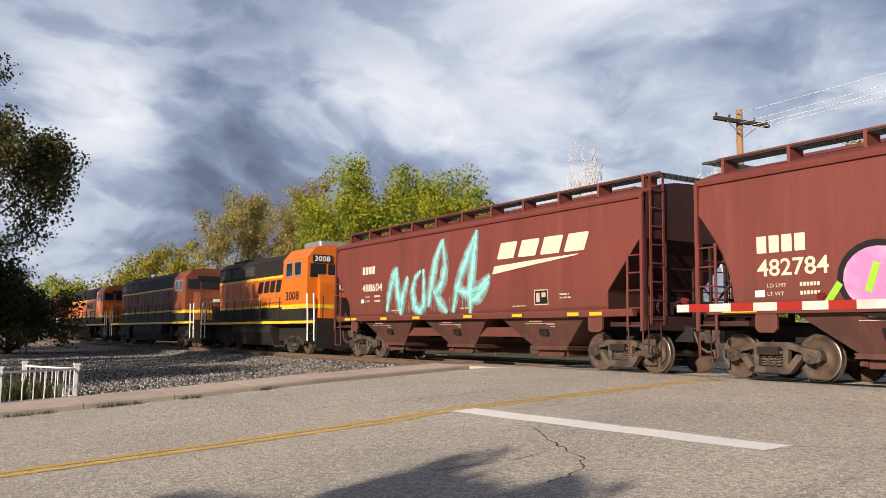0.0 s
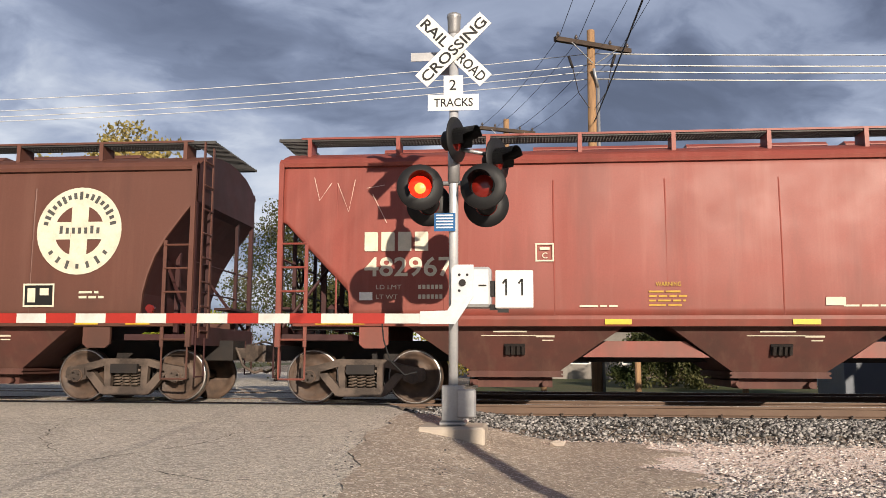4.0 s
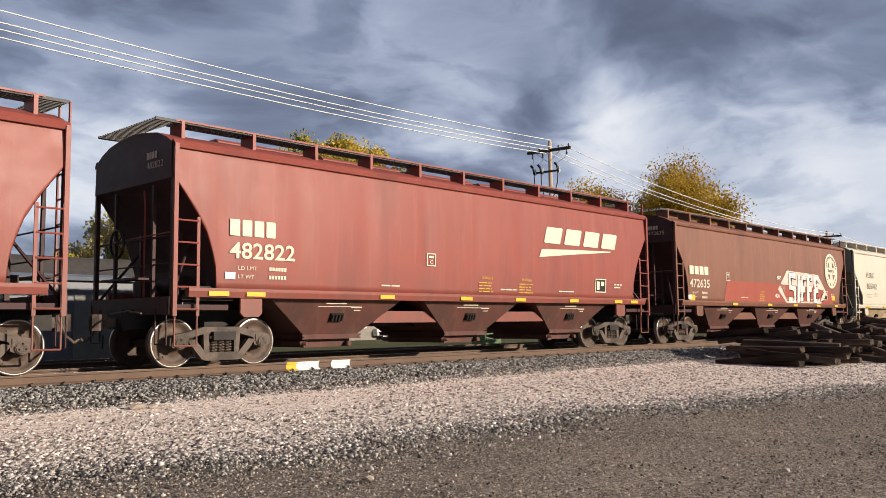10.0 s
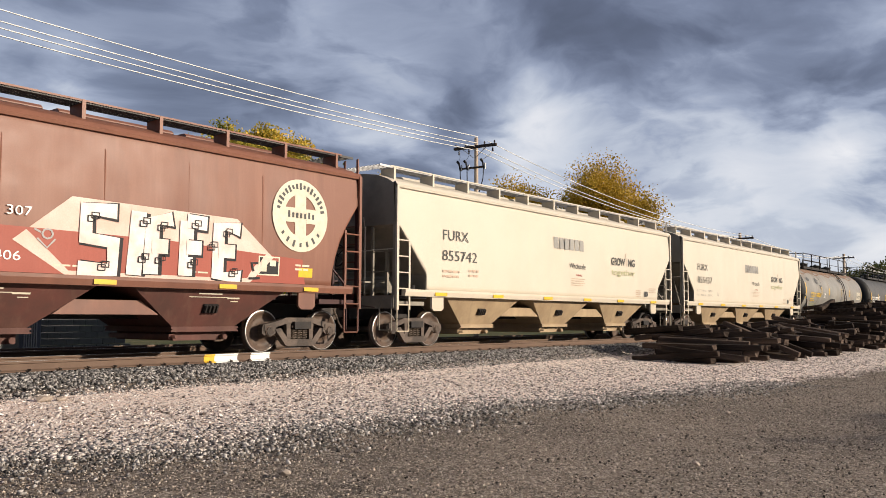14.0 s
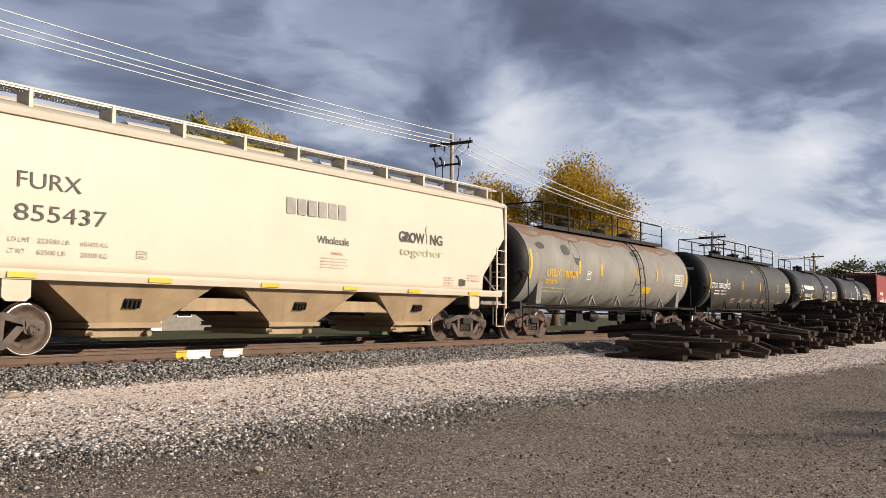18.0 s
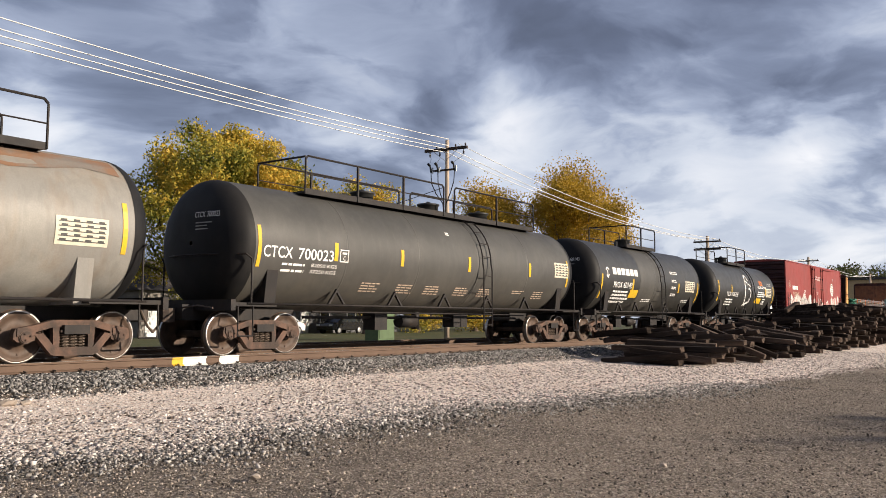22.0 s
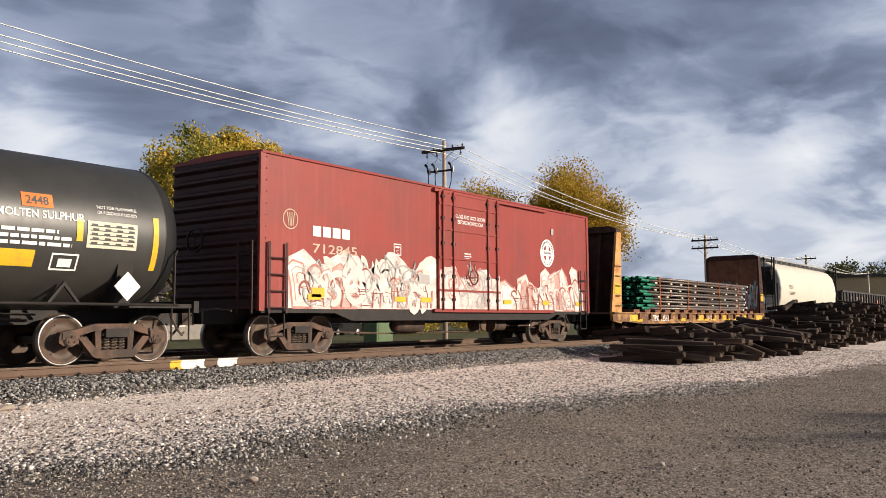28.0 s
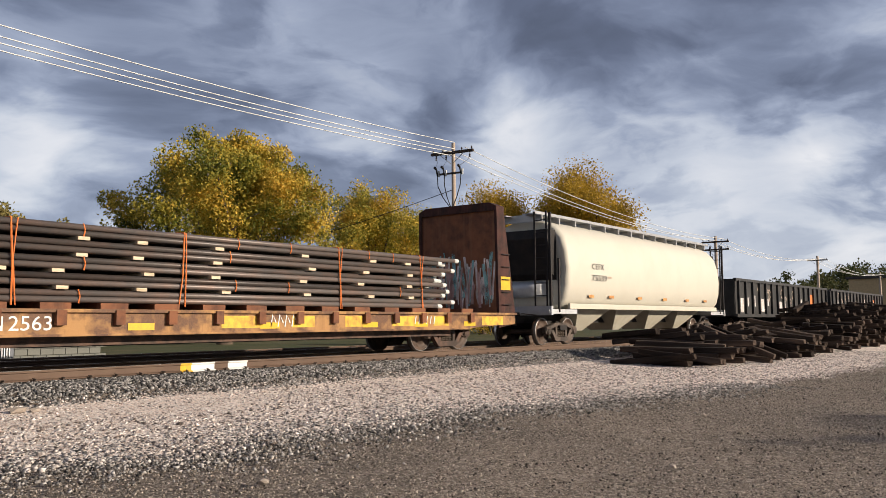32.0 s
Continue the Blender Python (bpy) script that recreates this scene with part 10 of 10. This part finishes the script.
def trees():
    tree("tree", -60.5, -15.6, 23.4, 18.0, LEAF_SHADE, "large dark olive shade tree beside the track", 0.5, 80000, 0.25, 3, 0.16)
    tree("bush", -57, -9.6, 5.2, 8.0, LEAF_DARK, "dark dense bush beside the track", 0.2, 14000, 0.2, 70, 0.06, squash=1.5)
    tree("tree", -56, -11.4, 6.8, 7.0, LEAF_DARK, "dark green bushy tree beside the track", 0.25, 9000, 0.26, 4, 0.10)
    tree("tree", -176, 32, 20.5, 30.0, LEAF_YELLOW, "yellow-green tree behind the locomotives", 0.6, 12000, 0.62, 5, 0.10)
    tree("tree", -215, 18, 14.0, 30.0, LEAF_GREEN, "green tree far behind the locomotives", 0.6, 9000, 0.7, 6, 0.10)
    tree("tree", -128, 32, 25.0, 22.0, LEAF_PALE, "pale olive poplar with sparse leaves", 0.6, 36000, 0.32, 7, 0.08, squash=0.9)
    tree("tree", -108, 34, 23.5, 16.0, LEAF_PALE, "pale olive poplar with sparse leaves", 0.5, 28000, 0.31, 8, 0.08, squash=0.9)
    tree("tree", -80, 30.5, 20.5, 23.0, LEAF_GREEN, "bright green tree turning yellow at the tips", 0.6, 52000, 0.31, 9, 0.10, squash=1.15)
    tree("tree", -66.5, 29, 15.5, 12.0, LEAF_GREEN, "bright green tree turning yellow", 0.4, 26000, 0.29, 10, 0.10, squash=1.2)
    tree("tree", -93, 31, 15.5, 16.0, LEAF_GREEN, "green tree turning yellow", 0.4, 26000, 0.30, 11, 0.10, squash=1.2)
    tree("tree", -49.5, 30, 17.4, 9.0, LEAF_PALE, "bare bleached tree with thin drooping twigs", 0.42, 0, 0.3, 12, 0.3, 1.0, BARK_PALE, twigs=1)
    tree("tree", -37, 31, 14.2, 5.0, LEAF_PALE, "bare bleached treetop beyond the tracks", 0.36, 0, 0.3, 13, 0.3, 1.0, BARK_PALE, twigs=1)
    tree("tree", -24, 30.5, 14.9, 11.0, LEAF_PALE, "olive-green tree behind the wires", 0.4, 9000, 0.30, 14, 0.2)
    tree("tree", 33.0, 25.5, 12.8, 14.5, LEAF_MIXED, "broad tree turning from green to gold", 0.45, 90000, 0.19, 15, 0.08, squash=0.95)
    tree("tree", 51.5, 30, 12.6, 12.0, LEAF_MIXED, "tree in mixed autumn colours", 0.35, 48000, 0.19, 16, 0.08, squash=1.05)
    tree("tree", 62, 33, 12.2, 14.0, LEAF_MIXED, "low tree in mixed autumn colours", 0.35, 48000, 0.20, 17, 0.06, squash=1.15)
    tree("tree", 71.5, 33, 12.0, 12.0, LEAF_GOLD, "low golden tree beyond the tracks", 0.35, 40000, 0.18, 66, 0.06, squash=1.5)
    tree("tree", 83.5, 31, 18.8, 26.0, LEAF_GOLD, "tall golden autumn tree with bare upper twigs", 0.5, 100000, 0.25, 18, 0.08, twigs=1, squash=1.0)
    tree("tree", 90.0, 33, 20.0, 10.0, LEAF_GOLD, "bare autumn treetop among golden leaves", 0.30, 0, 0.2, 68, 0.25, 1.0, twigs=1)
    tree("tree", 75.5, 36, 12.5, 13.0, LEAF_GOLD, "golden autumn tree beyond the tracks", 0.4, 30000, 0.28, 19, 0.06)
    tree("tree", 283, 60, 16.5, 26.0, LEAF_DARK, "distant dark round tree", 0.7, 6000, 0.9, 20, 0.1)
    for k, (x, y, h_, w) in enumerate(((340, 62, 19, 40), (375, 60, 24, 44), (415, 58, 26, 46), (470, 56, 30, 60))):
        tree("tree", x, y, h_, w, LEAF_DARK, "distant dark green tree", 0.9, 7000, 1.1, 21 + k, 0.08)
    tree("tree", 26.5, 41, 9.6, 7.0, LEAF_PALE, "small pale autumn tree behind the houses", 0.25, 5000, 0.28, 30, 0.2)
    tree("tree", 31.5, 43, 8.9, 6.0, LEAF_PALE, "small pale autumn tree behind the houses", 0.25, 5000, 0.28, 31, 0.2)
    for k, (x, y, h_, w, leaf) in enumerate(((-7.5, 20, 5.2, 5.5, LEAF_DARK), (-2.5, 24, 6.0, 6.0, LEAF_MIXED), (5.8, 21, 3.0, 4.2, LEAF_DARK), (10.5, 26, 6.0, 7.0, LEAF_DARK), (14.0, 22, 2.4, 3.2, LEAF_DARK), (-16.5, 24, 4.5, 6.0, LEAF_GREEN), (-24.5, 22, 4.0, 6.5, LEAF_GREEN), (-35, 20, 6.0, 9.0, LEAF_GREEN), (-48, 20, 7.0, 11.0, LEAF_DARK), (21.0, 34, 5.5, 7.0, LEAF_MIXED), (-12.0, 25, 9.0, 8.5, LEAF_DARK), (-8.0, 29, 6.5, 7.0, LEAF_GREEN), (8.0, 23, 4.6, 6.0, LEAF_DARK))):
        tree("bush", x, y, h_, w, leaf, "leafy shrub beyond the tracks", 0.10, 13000, 0.14, 40 + k, 0.08, squash=1.2)
    tree("tree", 0.3, -28.6, 6.4, 4.6, LEAF_DARK, "small leafy tree beside the lot", 0.18, 9000, 0.34, 60, 0.3)
    tree("tree", -46, -30, 16.0, 19.0, LEAF_DARK, "tall shade tree beside the street", 0.4, 26000, 0.5, 61, 0.15, squash=1.5)
    tree("tree", -64, -36, 18.0, 18.0, LEAF_DARK, "tall shade tree beside the street", 0.4, 18000, 0.5, 67, 0.15, squash=1.5)
    tree("tree", -31.0, -28.5, 17.0, 13.0, LEAF_DARK, "leafy tree beside the street", 0.3, 15000, 0.36, 62, 0.2)
    tree("tree", -21, -32, 10.0, 9.0, LEAF_DARK, "leafy tree beside the street", 0.3, 7000, 0.36, 63, 0.2)
    tree("tree", 25, -46, 11.2, 12.0, LEAF_DARK, "leafy tree at the back of the lot", 0.3, 9000, 0.4, 65, 0.2)


trees()


# ---- stacked old ties ----
def tie_stack():
    """Old ties tipped in untidy heaps, most lying across the track's line: each comes to rest on the ties below it."""
    def tie_mesh_of(k):
        rng_ = random.Random(300 + k)
        def build(bm):
            half, w, h = rng_.uniform(1.18, 1.34), rng_.uniform(0.100, 0.122), rng_.uniform(0.078, 0.095)
            box(bm, -half, half, -w, w, -h, h)
            bmesh.ops.subdivide_edges(bm, edges=[e for e in bm.edges if abs(e.verts[0].co.x - e.verts[1].co.x) > 1], cuts=3)
            bmesh.ops.bevel(bm, geom=[e for e in bm.edges if e.calc_face_angle(0) > 0.5], offset=0.016, segments=1, affect="EDGES")
            for v in bm.verts:
                v.co += Vector((rng_.uniform(-0.03, 0.03) if abs(v.co.x) > 1 else 0, rng_.uniform(-0.012, 0.012), rng_.uniform(-0.010, 0.010)))
        return shaped(f"tie{k}/old_tie", build)

    shapes = [tie_mesh_of(k) for k in range(5)]
    rng = random.Random(21)
    cell, height_at, spots = 0.12, {}, []
    # x from, x to, y from, y to, ties, top above the ground, spread of the yaw
    HEAPS = ((23.3, 26.6, -6.5, -5.0, 46, 0.62, 11), (24.9, 29.4, -6.3, -3.6, 95, 0.84, 11), (29.0, 34.5, -6.6, -4.0, 100, 0.95, 9), (34.5, 41.5, -6.4, -4.2, 110, 1.15, 8),
             (41.5, 52.0, -6.3, -4.2, 230, 1.95, 4), (52.0, 68.0, -6.2, -4.0, 260, 2.1, 6))
    for x0, x1, y0, y1, count, top, loose in HEAPS:
        placed = tries = 0
        while placed < count and tries < 6000:
            tries += 1
            cx, cy = rng.uniform(x0, x1), rng.uniform(y0, y1)
            yaw = 78 + rng.gauss(0, loose) + (rng.choice((-40, 35, -75)) if rng.random() < 0.04 else 0)
            c, s_ = math.cos(radians(yaw)), math.sin(radians(yaw))
            ends = [-9.0, -9.0, -9.0]
            foot = []
            for a in np.linspace(-1.2, 1.2, 17):
                for b in (-0.09, 0.0, 0.09):
                    f = (round((cx + c * a - s_ * b) / cell), round((cy + s_ * a + c * b) / cell))
                    foot.append((f, a))
                    k = 0 if a < -0.3 else 2 if a > 0.3 else 1
                    ends[k] = max(ends[k], height_at.get(f, -9.0))
            g = ground_z(cx, cy) + 0.01
            lo, mid, hi = (max(e, g) for e in ends)
            tilt = math.atan2(hi - lo, 1.9)
            z = max((lo + hi) / 2, mid) + 0.085
            rise = 0.22 + (cx - x0) / 2.4 if x0 < 24 else 0.5 + (cx - x0) / 2.0 if x0 < 25 else 0.8 + 0.2 * math.sin(cx * 1.9)
            if z - g > top * min(1.0, rise) or abs(tilt) > 0.16:
                continue
            spots.append((rng.choice(shapes), pose(cx, cy, z, rng.uniform(-6, 6), -math.degrees(tilt), yaw)))
            for f, a in foot:
                height_at[f] = max(height_at.get(f, -9.0), z + math.tan(tilt) * a + 0.085)
            placed += 1
    # two long timbers slid down from the heap's top to the ground
    for xa, ya, za, xb, yb in ((27.6, -5.2, 0.62, 27.4, -7.9), (28.5, -5.3, 0.55, 28.6, -7.9)):
        d = Vector((xb, yb, ground_z(xb, yb) + 0.08)) - Vector((xa, ya, za))
        spots.insert(0, (shapes[0], Matrix.Translation(Vector((xa, ya, za)) + d / 2 + Vector((0, 0, 0.06))) @ d.to_track_quat("X", "Z").to_matrix().to_4x4()))
    for mesh, m in spots[:290]:
        ob = part("railway_tie", mesh, TIE_WOOD, None, m=m)
        tagged(ob, "weathered black railway tie in an untidy stack", "railway tie", "stacked old railway ties")
    verts, faces = [], []
    for mesh, m in spots[290:]:
        n = len(verts)
        verts += [tuple(m @ v.co) for v in mesh.vertices]
        faces += [tuple(n + i for i in p.vertices) for p in mesh.polygons]
    mesh = bpy.data.meshes.new("railway_ties")
    mesh.from_pydata(verts, [], faces)
    mesh.materials.append(None)
    tagged(part("railway_ties", mesh, TIE_WOOD), "high far stack of weathered black railway ties", "railway ties", kind="stuff")


tie_stack()


# ---- white fence by the sidewalk ----
FENCE_LINE = [(-16.6, -15.4), (-17.8, -13.9), (-18.85, -12.4), (-20.9, -13.1)]


def fence():
    f = thing("metal_fence", "white painted steel picket fence", "fence")
    pts = FENCE_LINE
    for (xa, ya), (xb, yb) in zip(pts, pts[1:]):
        za, zb = ground_z(xa, ya) + 0.05, ground_z(xb, yb) + 0.05
        for h_ in (0.06, 0.62):
            single("rail", lambda bm: rod(bm, (xa, ya, za + h_), (xb, yb, zb + h_), 0.022, 6), WHITE, f)
        n = int(math.hypot(xb - xa, yb - ya) / 0.24)
        for k in range(1, n):
            q = k / n
            single("picket", lambda bm: rod(bm, (xa + (xb - xa) * q, ya + (yb - ya) * q, za + (zb - za) * q + 0.06), (xa + (xb - xa) * q, ya + (yb - ya) * q, za + (zb - za) * q + 0.62), 0.011, 5), WHITE, f)
    for x, y in pts:
        single("post", lambda bm: (box(bm, x - 0.045, x + 0.045, y - 0.045, y + 0.045, ground_z(x, y) - 0.2, ground_z(x, y) + 0.74), box(bm, x - 0.06, x + 0.06, y - 0.06, y + 0.06, ground_z(x, y) + 0.74, ground_z(x, y) + 0.78)), WHITE, f)


fence()


def blades(name, spots, size, count, mat, label, seed):
    """Tufts of thin leaves, each a bent blade."""
    rng = np.random.default_rng(seed)
    verts, faces = [], []
    for x, y, spread_ in spots:
        for _ in range(count):
            px, py = x + rng.normal(0, spread_), y + rng.normal(0, spread_)
            a, k, h_ = rng.uniform(0, math.tau), rng.uniform(0.2, 0.7), size * rng.uniform(0.4, 1.1)
            dx, dy, z = math.cos(a), math.sin(a), ground_z(px, py)
            w = 0.05 * size
            n = len(verts)
            for q in (0.0, 0.5, 1.0):
                cx, cy, cz = px + dx * k * h_ * q * q, py + dy * k * h_ * q * q, z + h_ * q * (1 - 0.25 * q)
                verts += [(cx - dy * w * (1 - q), cy + dx * w * (1 - q), cz), (cx + dy * w * (1 - q), cy - dx * w * (1 - q), cz)]
            faces += [(n, n + 1, n + 3, n + 2), (n + 2, n + 3, n + 5, n + 4)]
    return tagged(from_arrays(name, verts, faces, mat), label, "plants", kind="stuff")


blades("spiky_plants", [(-19.3, -13.2, 0.3), (-18.9, -13.9, 0.3), (-19.9, -13.6, 0.35), (-18.6, -14.6, 0.3)], 0.75, 90, LEAF_DARK, "dark spiky plants behind the white fence", 5)
blades("gutter_weeds", [(road_edges(y)[0] + 0.06, y, 0.07) for y in (-13.9, -13.7, -13.4, -12.5, -12.3, -12.15, -11.9, -11.0, -10.8, -9.4, -9.3)], 0.12, 60, LEAF_DARK, "low weeds in the gutter beside the kerb", 6)


# ---- houses, cars and posts beyond the tracks ----
def house(x, y, w, d, h_, wall, label, yaw=0, doors=1, windows=3):
    z = ground_z(x, y)
    hs = thing("house", label, "house", "houses beyond the tracks", pose(x, y, z, 0, 0, yaw))
    single("wall", lambda bm: box(bm, -w / 2, w / 2, -d / 2, d / 2, -0.3, h_), wall, hs)
    single("roof", lambda bm: prism(bm, [(-d / 2 - 0.5, h_), (d / 2 + 0.5, h_), (0, h_ + d * 0.28)], -w / 2 - 0.5, w / 2 + 0.5, "x"), ROOFING, hs)
    for k in range(windows):
        a = -w / 2 + w * (k + 1) / (windows + 1)
        f = single("window", lambda bm: box(bm, a - 0.6, a + 0.6, -d / 2 - 0.05, -d / 2 + 0.05, 0.9, 2.1), WHITE, hs)
        single("pane", lambda bm: box(bm, a - 0.52, a + 0.52, -d / 2 - 0.06, -d / 2 - 0.045, 0.98, 2.02), DARK_GLASS, f)
    single("door", lambda bm: box(bm, -w / 2 + 0.5, -w / 2 + 1.45, -d / 2 - 0.05, -d / 2 + 0.04, 0, 2.05), WHITE, hs)
    return hs


house(17.5, 29, 10, 7, 2.9, HOUSE_WALL, "low grey house beyond the tracks", 0)
house(38, 36, 13, 8, 3.0, HOUSE_PALE, "pale stucco house beyond the tracks", 4)
house(3.5, 40, 12, 8, 3.2, HOUSE_PALE, "pale house behind shrubs", -3)
house(56, 40, 14, 8, 3.0, HOUSE_WALL, "grey house behind autumn trees", 3)
b = thing("warehouse", "tan metal warehouse in the distance", "warehouse", "", pose(195, 16, ground_z(195, 16)))
single("wall", lambda bm: box(bm, -8, 60, -6, 6, -0.3, 9.4), BUILDING_TAN, b)
single("roof", lambda bm: box(bm, -8.5, 60.5, -6.5, 6.5, 9.4, 9.9), ROOFING, b)


def parked_car(x, y, paint, label, yaw):
    c = thing("car", label, "car", "parked cars beyond the tracks", pose(x, y, ground_z(x, y), 0, 0, yaw))
    single("body", lambda bm: prism(bm, [(-2.15, 0.32), (-2.2, 0.62), (-2.1, 0.88), (-1.2, 0.98), (1.5, 0.98), (2.05, 0.90), (2.2, 0.62), (2.15, 0.30)], -0.88, 0.88), paint, c, bevel=0.06)
    single("cabin", lambda bm: prism(bm, [(-1.35, 0.95), (-0.55, 1.44), (0.85, 1.46), (1.75, 0.95)], -0.74, 0.74), paint, c, bevel=0.05)
    for s in (-1, 1):
        w = single("window", lambda bm: prism(bm, [(-1.12, 0.99), (-0.48, 1.38), (0.80, 1.40), (1.5, 0.99)], s * 0.745 - 0.01, s * 0.745 + 0.01), DARK_GLASS, c)
        for x_ in (-1.35, 1.35):
            wh = single("wheel", lambda bm: turned(bm, [(s * 0.70, 0.2), (s * 0.70, 0.32), (s * 0.90, 0.32), (s * 0.90, 0.22), (s * 0.88, 0.2), (s * 0.88, 0.001)], "y", 20, (x_, 0, 0.32)), RUBBER, c)
            single("rim", lambda bm: turned(bm, [(s * 0.905, 0.001), (s * 0.905, 0.19), (s * 0.89, 0.21)], "y", 16, (x_, 0, 0.32)), PALE_STEEL, wh)
    for s in (-1, 1):
        single("tail_light", lambda bm: box(bm, 2.12, 2.2, s * 0.7 - 0.13, s * 0.7 + 0.13, 0.72, 0.85), REFLECT_RED, c)
        single("headlight", lambda bm: box(bm, -2.19, -2.1, s * 0.66 - 0.16, s * 0.66 + 0.16, 0.66, 0.78), WHITE, c)
    single("windscreen", lambda bm: box(bm, 1.0, 1.5, -0.6, 0.6, 1.02, 1.3), DARK_GLASS, c, m=pose(0, 0, 0))
    return c


parked_car(44.9, 33.0, CAR_WHITE, "white hatchback parked beyond the tracks", 8)
parked_car(52.3, 33.5, CAR_BLACK, "black sedan parked beyond the tracks", 5)
for x, y, h_ in ((3.9, 15.2, 1.3), (7.6, 15.4, 1.3), (0.6, 14.8, 1.2), (11.5, 15.5, 1.3), (-5.8, 15.0, 1.2)):
    p = thing("timber_post", "short weathered timber post", "post", "posts beyond the tracks", pose(x, y, ground_z(x, y)))
    single("post", lambda bm: rod(bm, (0, 0, -0.3), (0, 0, h_), 0.11, 10), POLE_WOOD, p)
for x, y in ((36.6, 15.8),):
    cab_ = thing("relay_cabinet", "green steel relay cabinet beyond the tracks", "cabinet", "", pose(x, y, ground_z(x, y)))
    single("case", lambda bm: box(bm, -0.7, 0.7, -0.5, 0.5, 0, 1.6), CABINET_GREEN, cab_, bevel=0.03)
    single("door", lambda bm: box(bm, -0.6, 0.6, -0.53, -0.5, 0.15, 1.5), CABINET_GREEN, cab_)

SHED = material("slate_blue_steel_cladding", (0.085, 0.10, 0.125), 0.35, second=(0.11, 0.12, 0.135), amount=0.4, scale=0.8, bump=0.05, spec=0.5)
SHED_GREY = material("dusty_grey_door_paint", (0.12, 0.125, 0.11), 0.55, second=(0.17, 0.165, 0.14), amount=0.5, scale=1.0, bump=0.08)


def signal_shed():
    sh = thing("equipment_shed", "slate-blue steel equipment shed beyond the second track", "shed", "", pose(10.6, 10.4, ground_z(10.6, 10.4)))
    single("wall", lambda bm: box(bm, -1.85, 1.9, -1.1, 1.1, 0.05, 2.55), SHED, sh, bevel=0.02)
    single("roof", lambda bm: prism(bm, [(-1.25, 2.55), (1.25, 2.55), (1.2, 2.66), (0, 2.80), (-1.2, 2.66)], -2.0, 2.05, "x"), SHED, sh)
    single("plinth", lambda bm: box(bm, -2.0, 2.3, -1.3, 1.3, -0.2, 0.08), CONCRETE, sh)
    door = single("door", lambda bm: box(bm, 0.1, 1.25, -1.14, -1.09, 0.12, 2.15), SHED_GREY, sh, "dusty grey steel door", bevel=0.01)
    single("door_handle", lambda bm: rod(bm, (0.95, -1.18, 0.55), (0.95, -1.18, 0.95), 0.025, 6), BLACK, door)
    vent = single("vent", lambda bm: (box(bm, 1.36, 1.80, -1.13, -1.10, 0.25, 0.30), box(bm, 1.36, 1.80, -1.13, -1.10, 1.20, 1.25)), PALE_STEEL, sh, "pale louvred vent")
    for k in range(6):
        single("louvre", lambda bm: box(bm, 1.38 + 0.07 * k, 1.41 + 0.07 * k, -1.14, -1.10, 0.28, 1.22), PALE_STEEL, vent)
    wall_ = thing("block_wall", "weathered grey concrete block wall with tree shadows", "wall", "", pose(14.2, 10.6, ground_z(14.2, 10.6)))
    for r in range(7):
        for k in range(8):
            x = -1.5 + 0.405 * k + (0.2 if r % 2 else 0.0)
            part("block", shaped("block", lambda bm: (box(bm, 0, 0.395, -0.1, 0.1, 0, 0.19), bmesh.ops.bevel(bm, geom=bm.edges[:], offset=0.008, segments=1, affect="EDGES"))), SHED_GREY, wall_, m=pose(x, 0, -0.1 + 0.2 * r))


signal_shed()

# ---- what stands behind the viewpoint ----
utility_pole(5.0, -19.5, 5.5, 60, POLE_WOOD, "short timber pole at the edge of the lot", 0.5, 0, r=0.17)
utility_pole(7.9, -60.0, 12.5, 25, POLE_WOOD, "timber utility pole behind the lot", 1.35, r=0.17)


# ---- what moves ----
def motions():
    for car, u in ROLLING:
        rows = [(t, pose(u - SPEED * t, car.location.y, car.location.z)) for t in range(0, 33, 4)]
        walk(car, rows)
    turn = [(k / 10, pose(0, 0, 0, 0, -math.degrees(SPEED * k / 10 / WHEEL_R) % 360, 0)) for k in range(321)]
    first = WHEELSETS[0]
    walk(first, turn)
    for w in WHEELSETS[1:]:
        w.rotation_mode = "QUATERNION"
        keys = w.animation_data_create()
        keys.action, keys.action_slot = first.animation_data.action, first.animation_data.action_slot


motions()
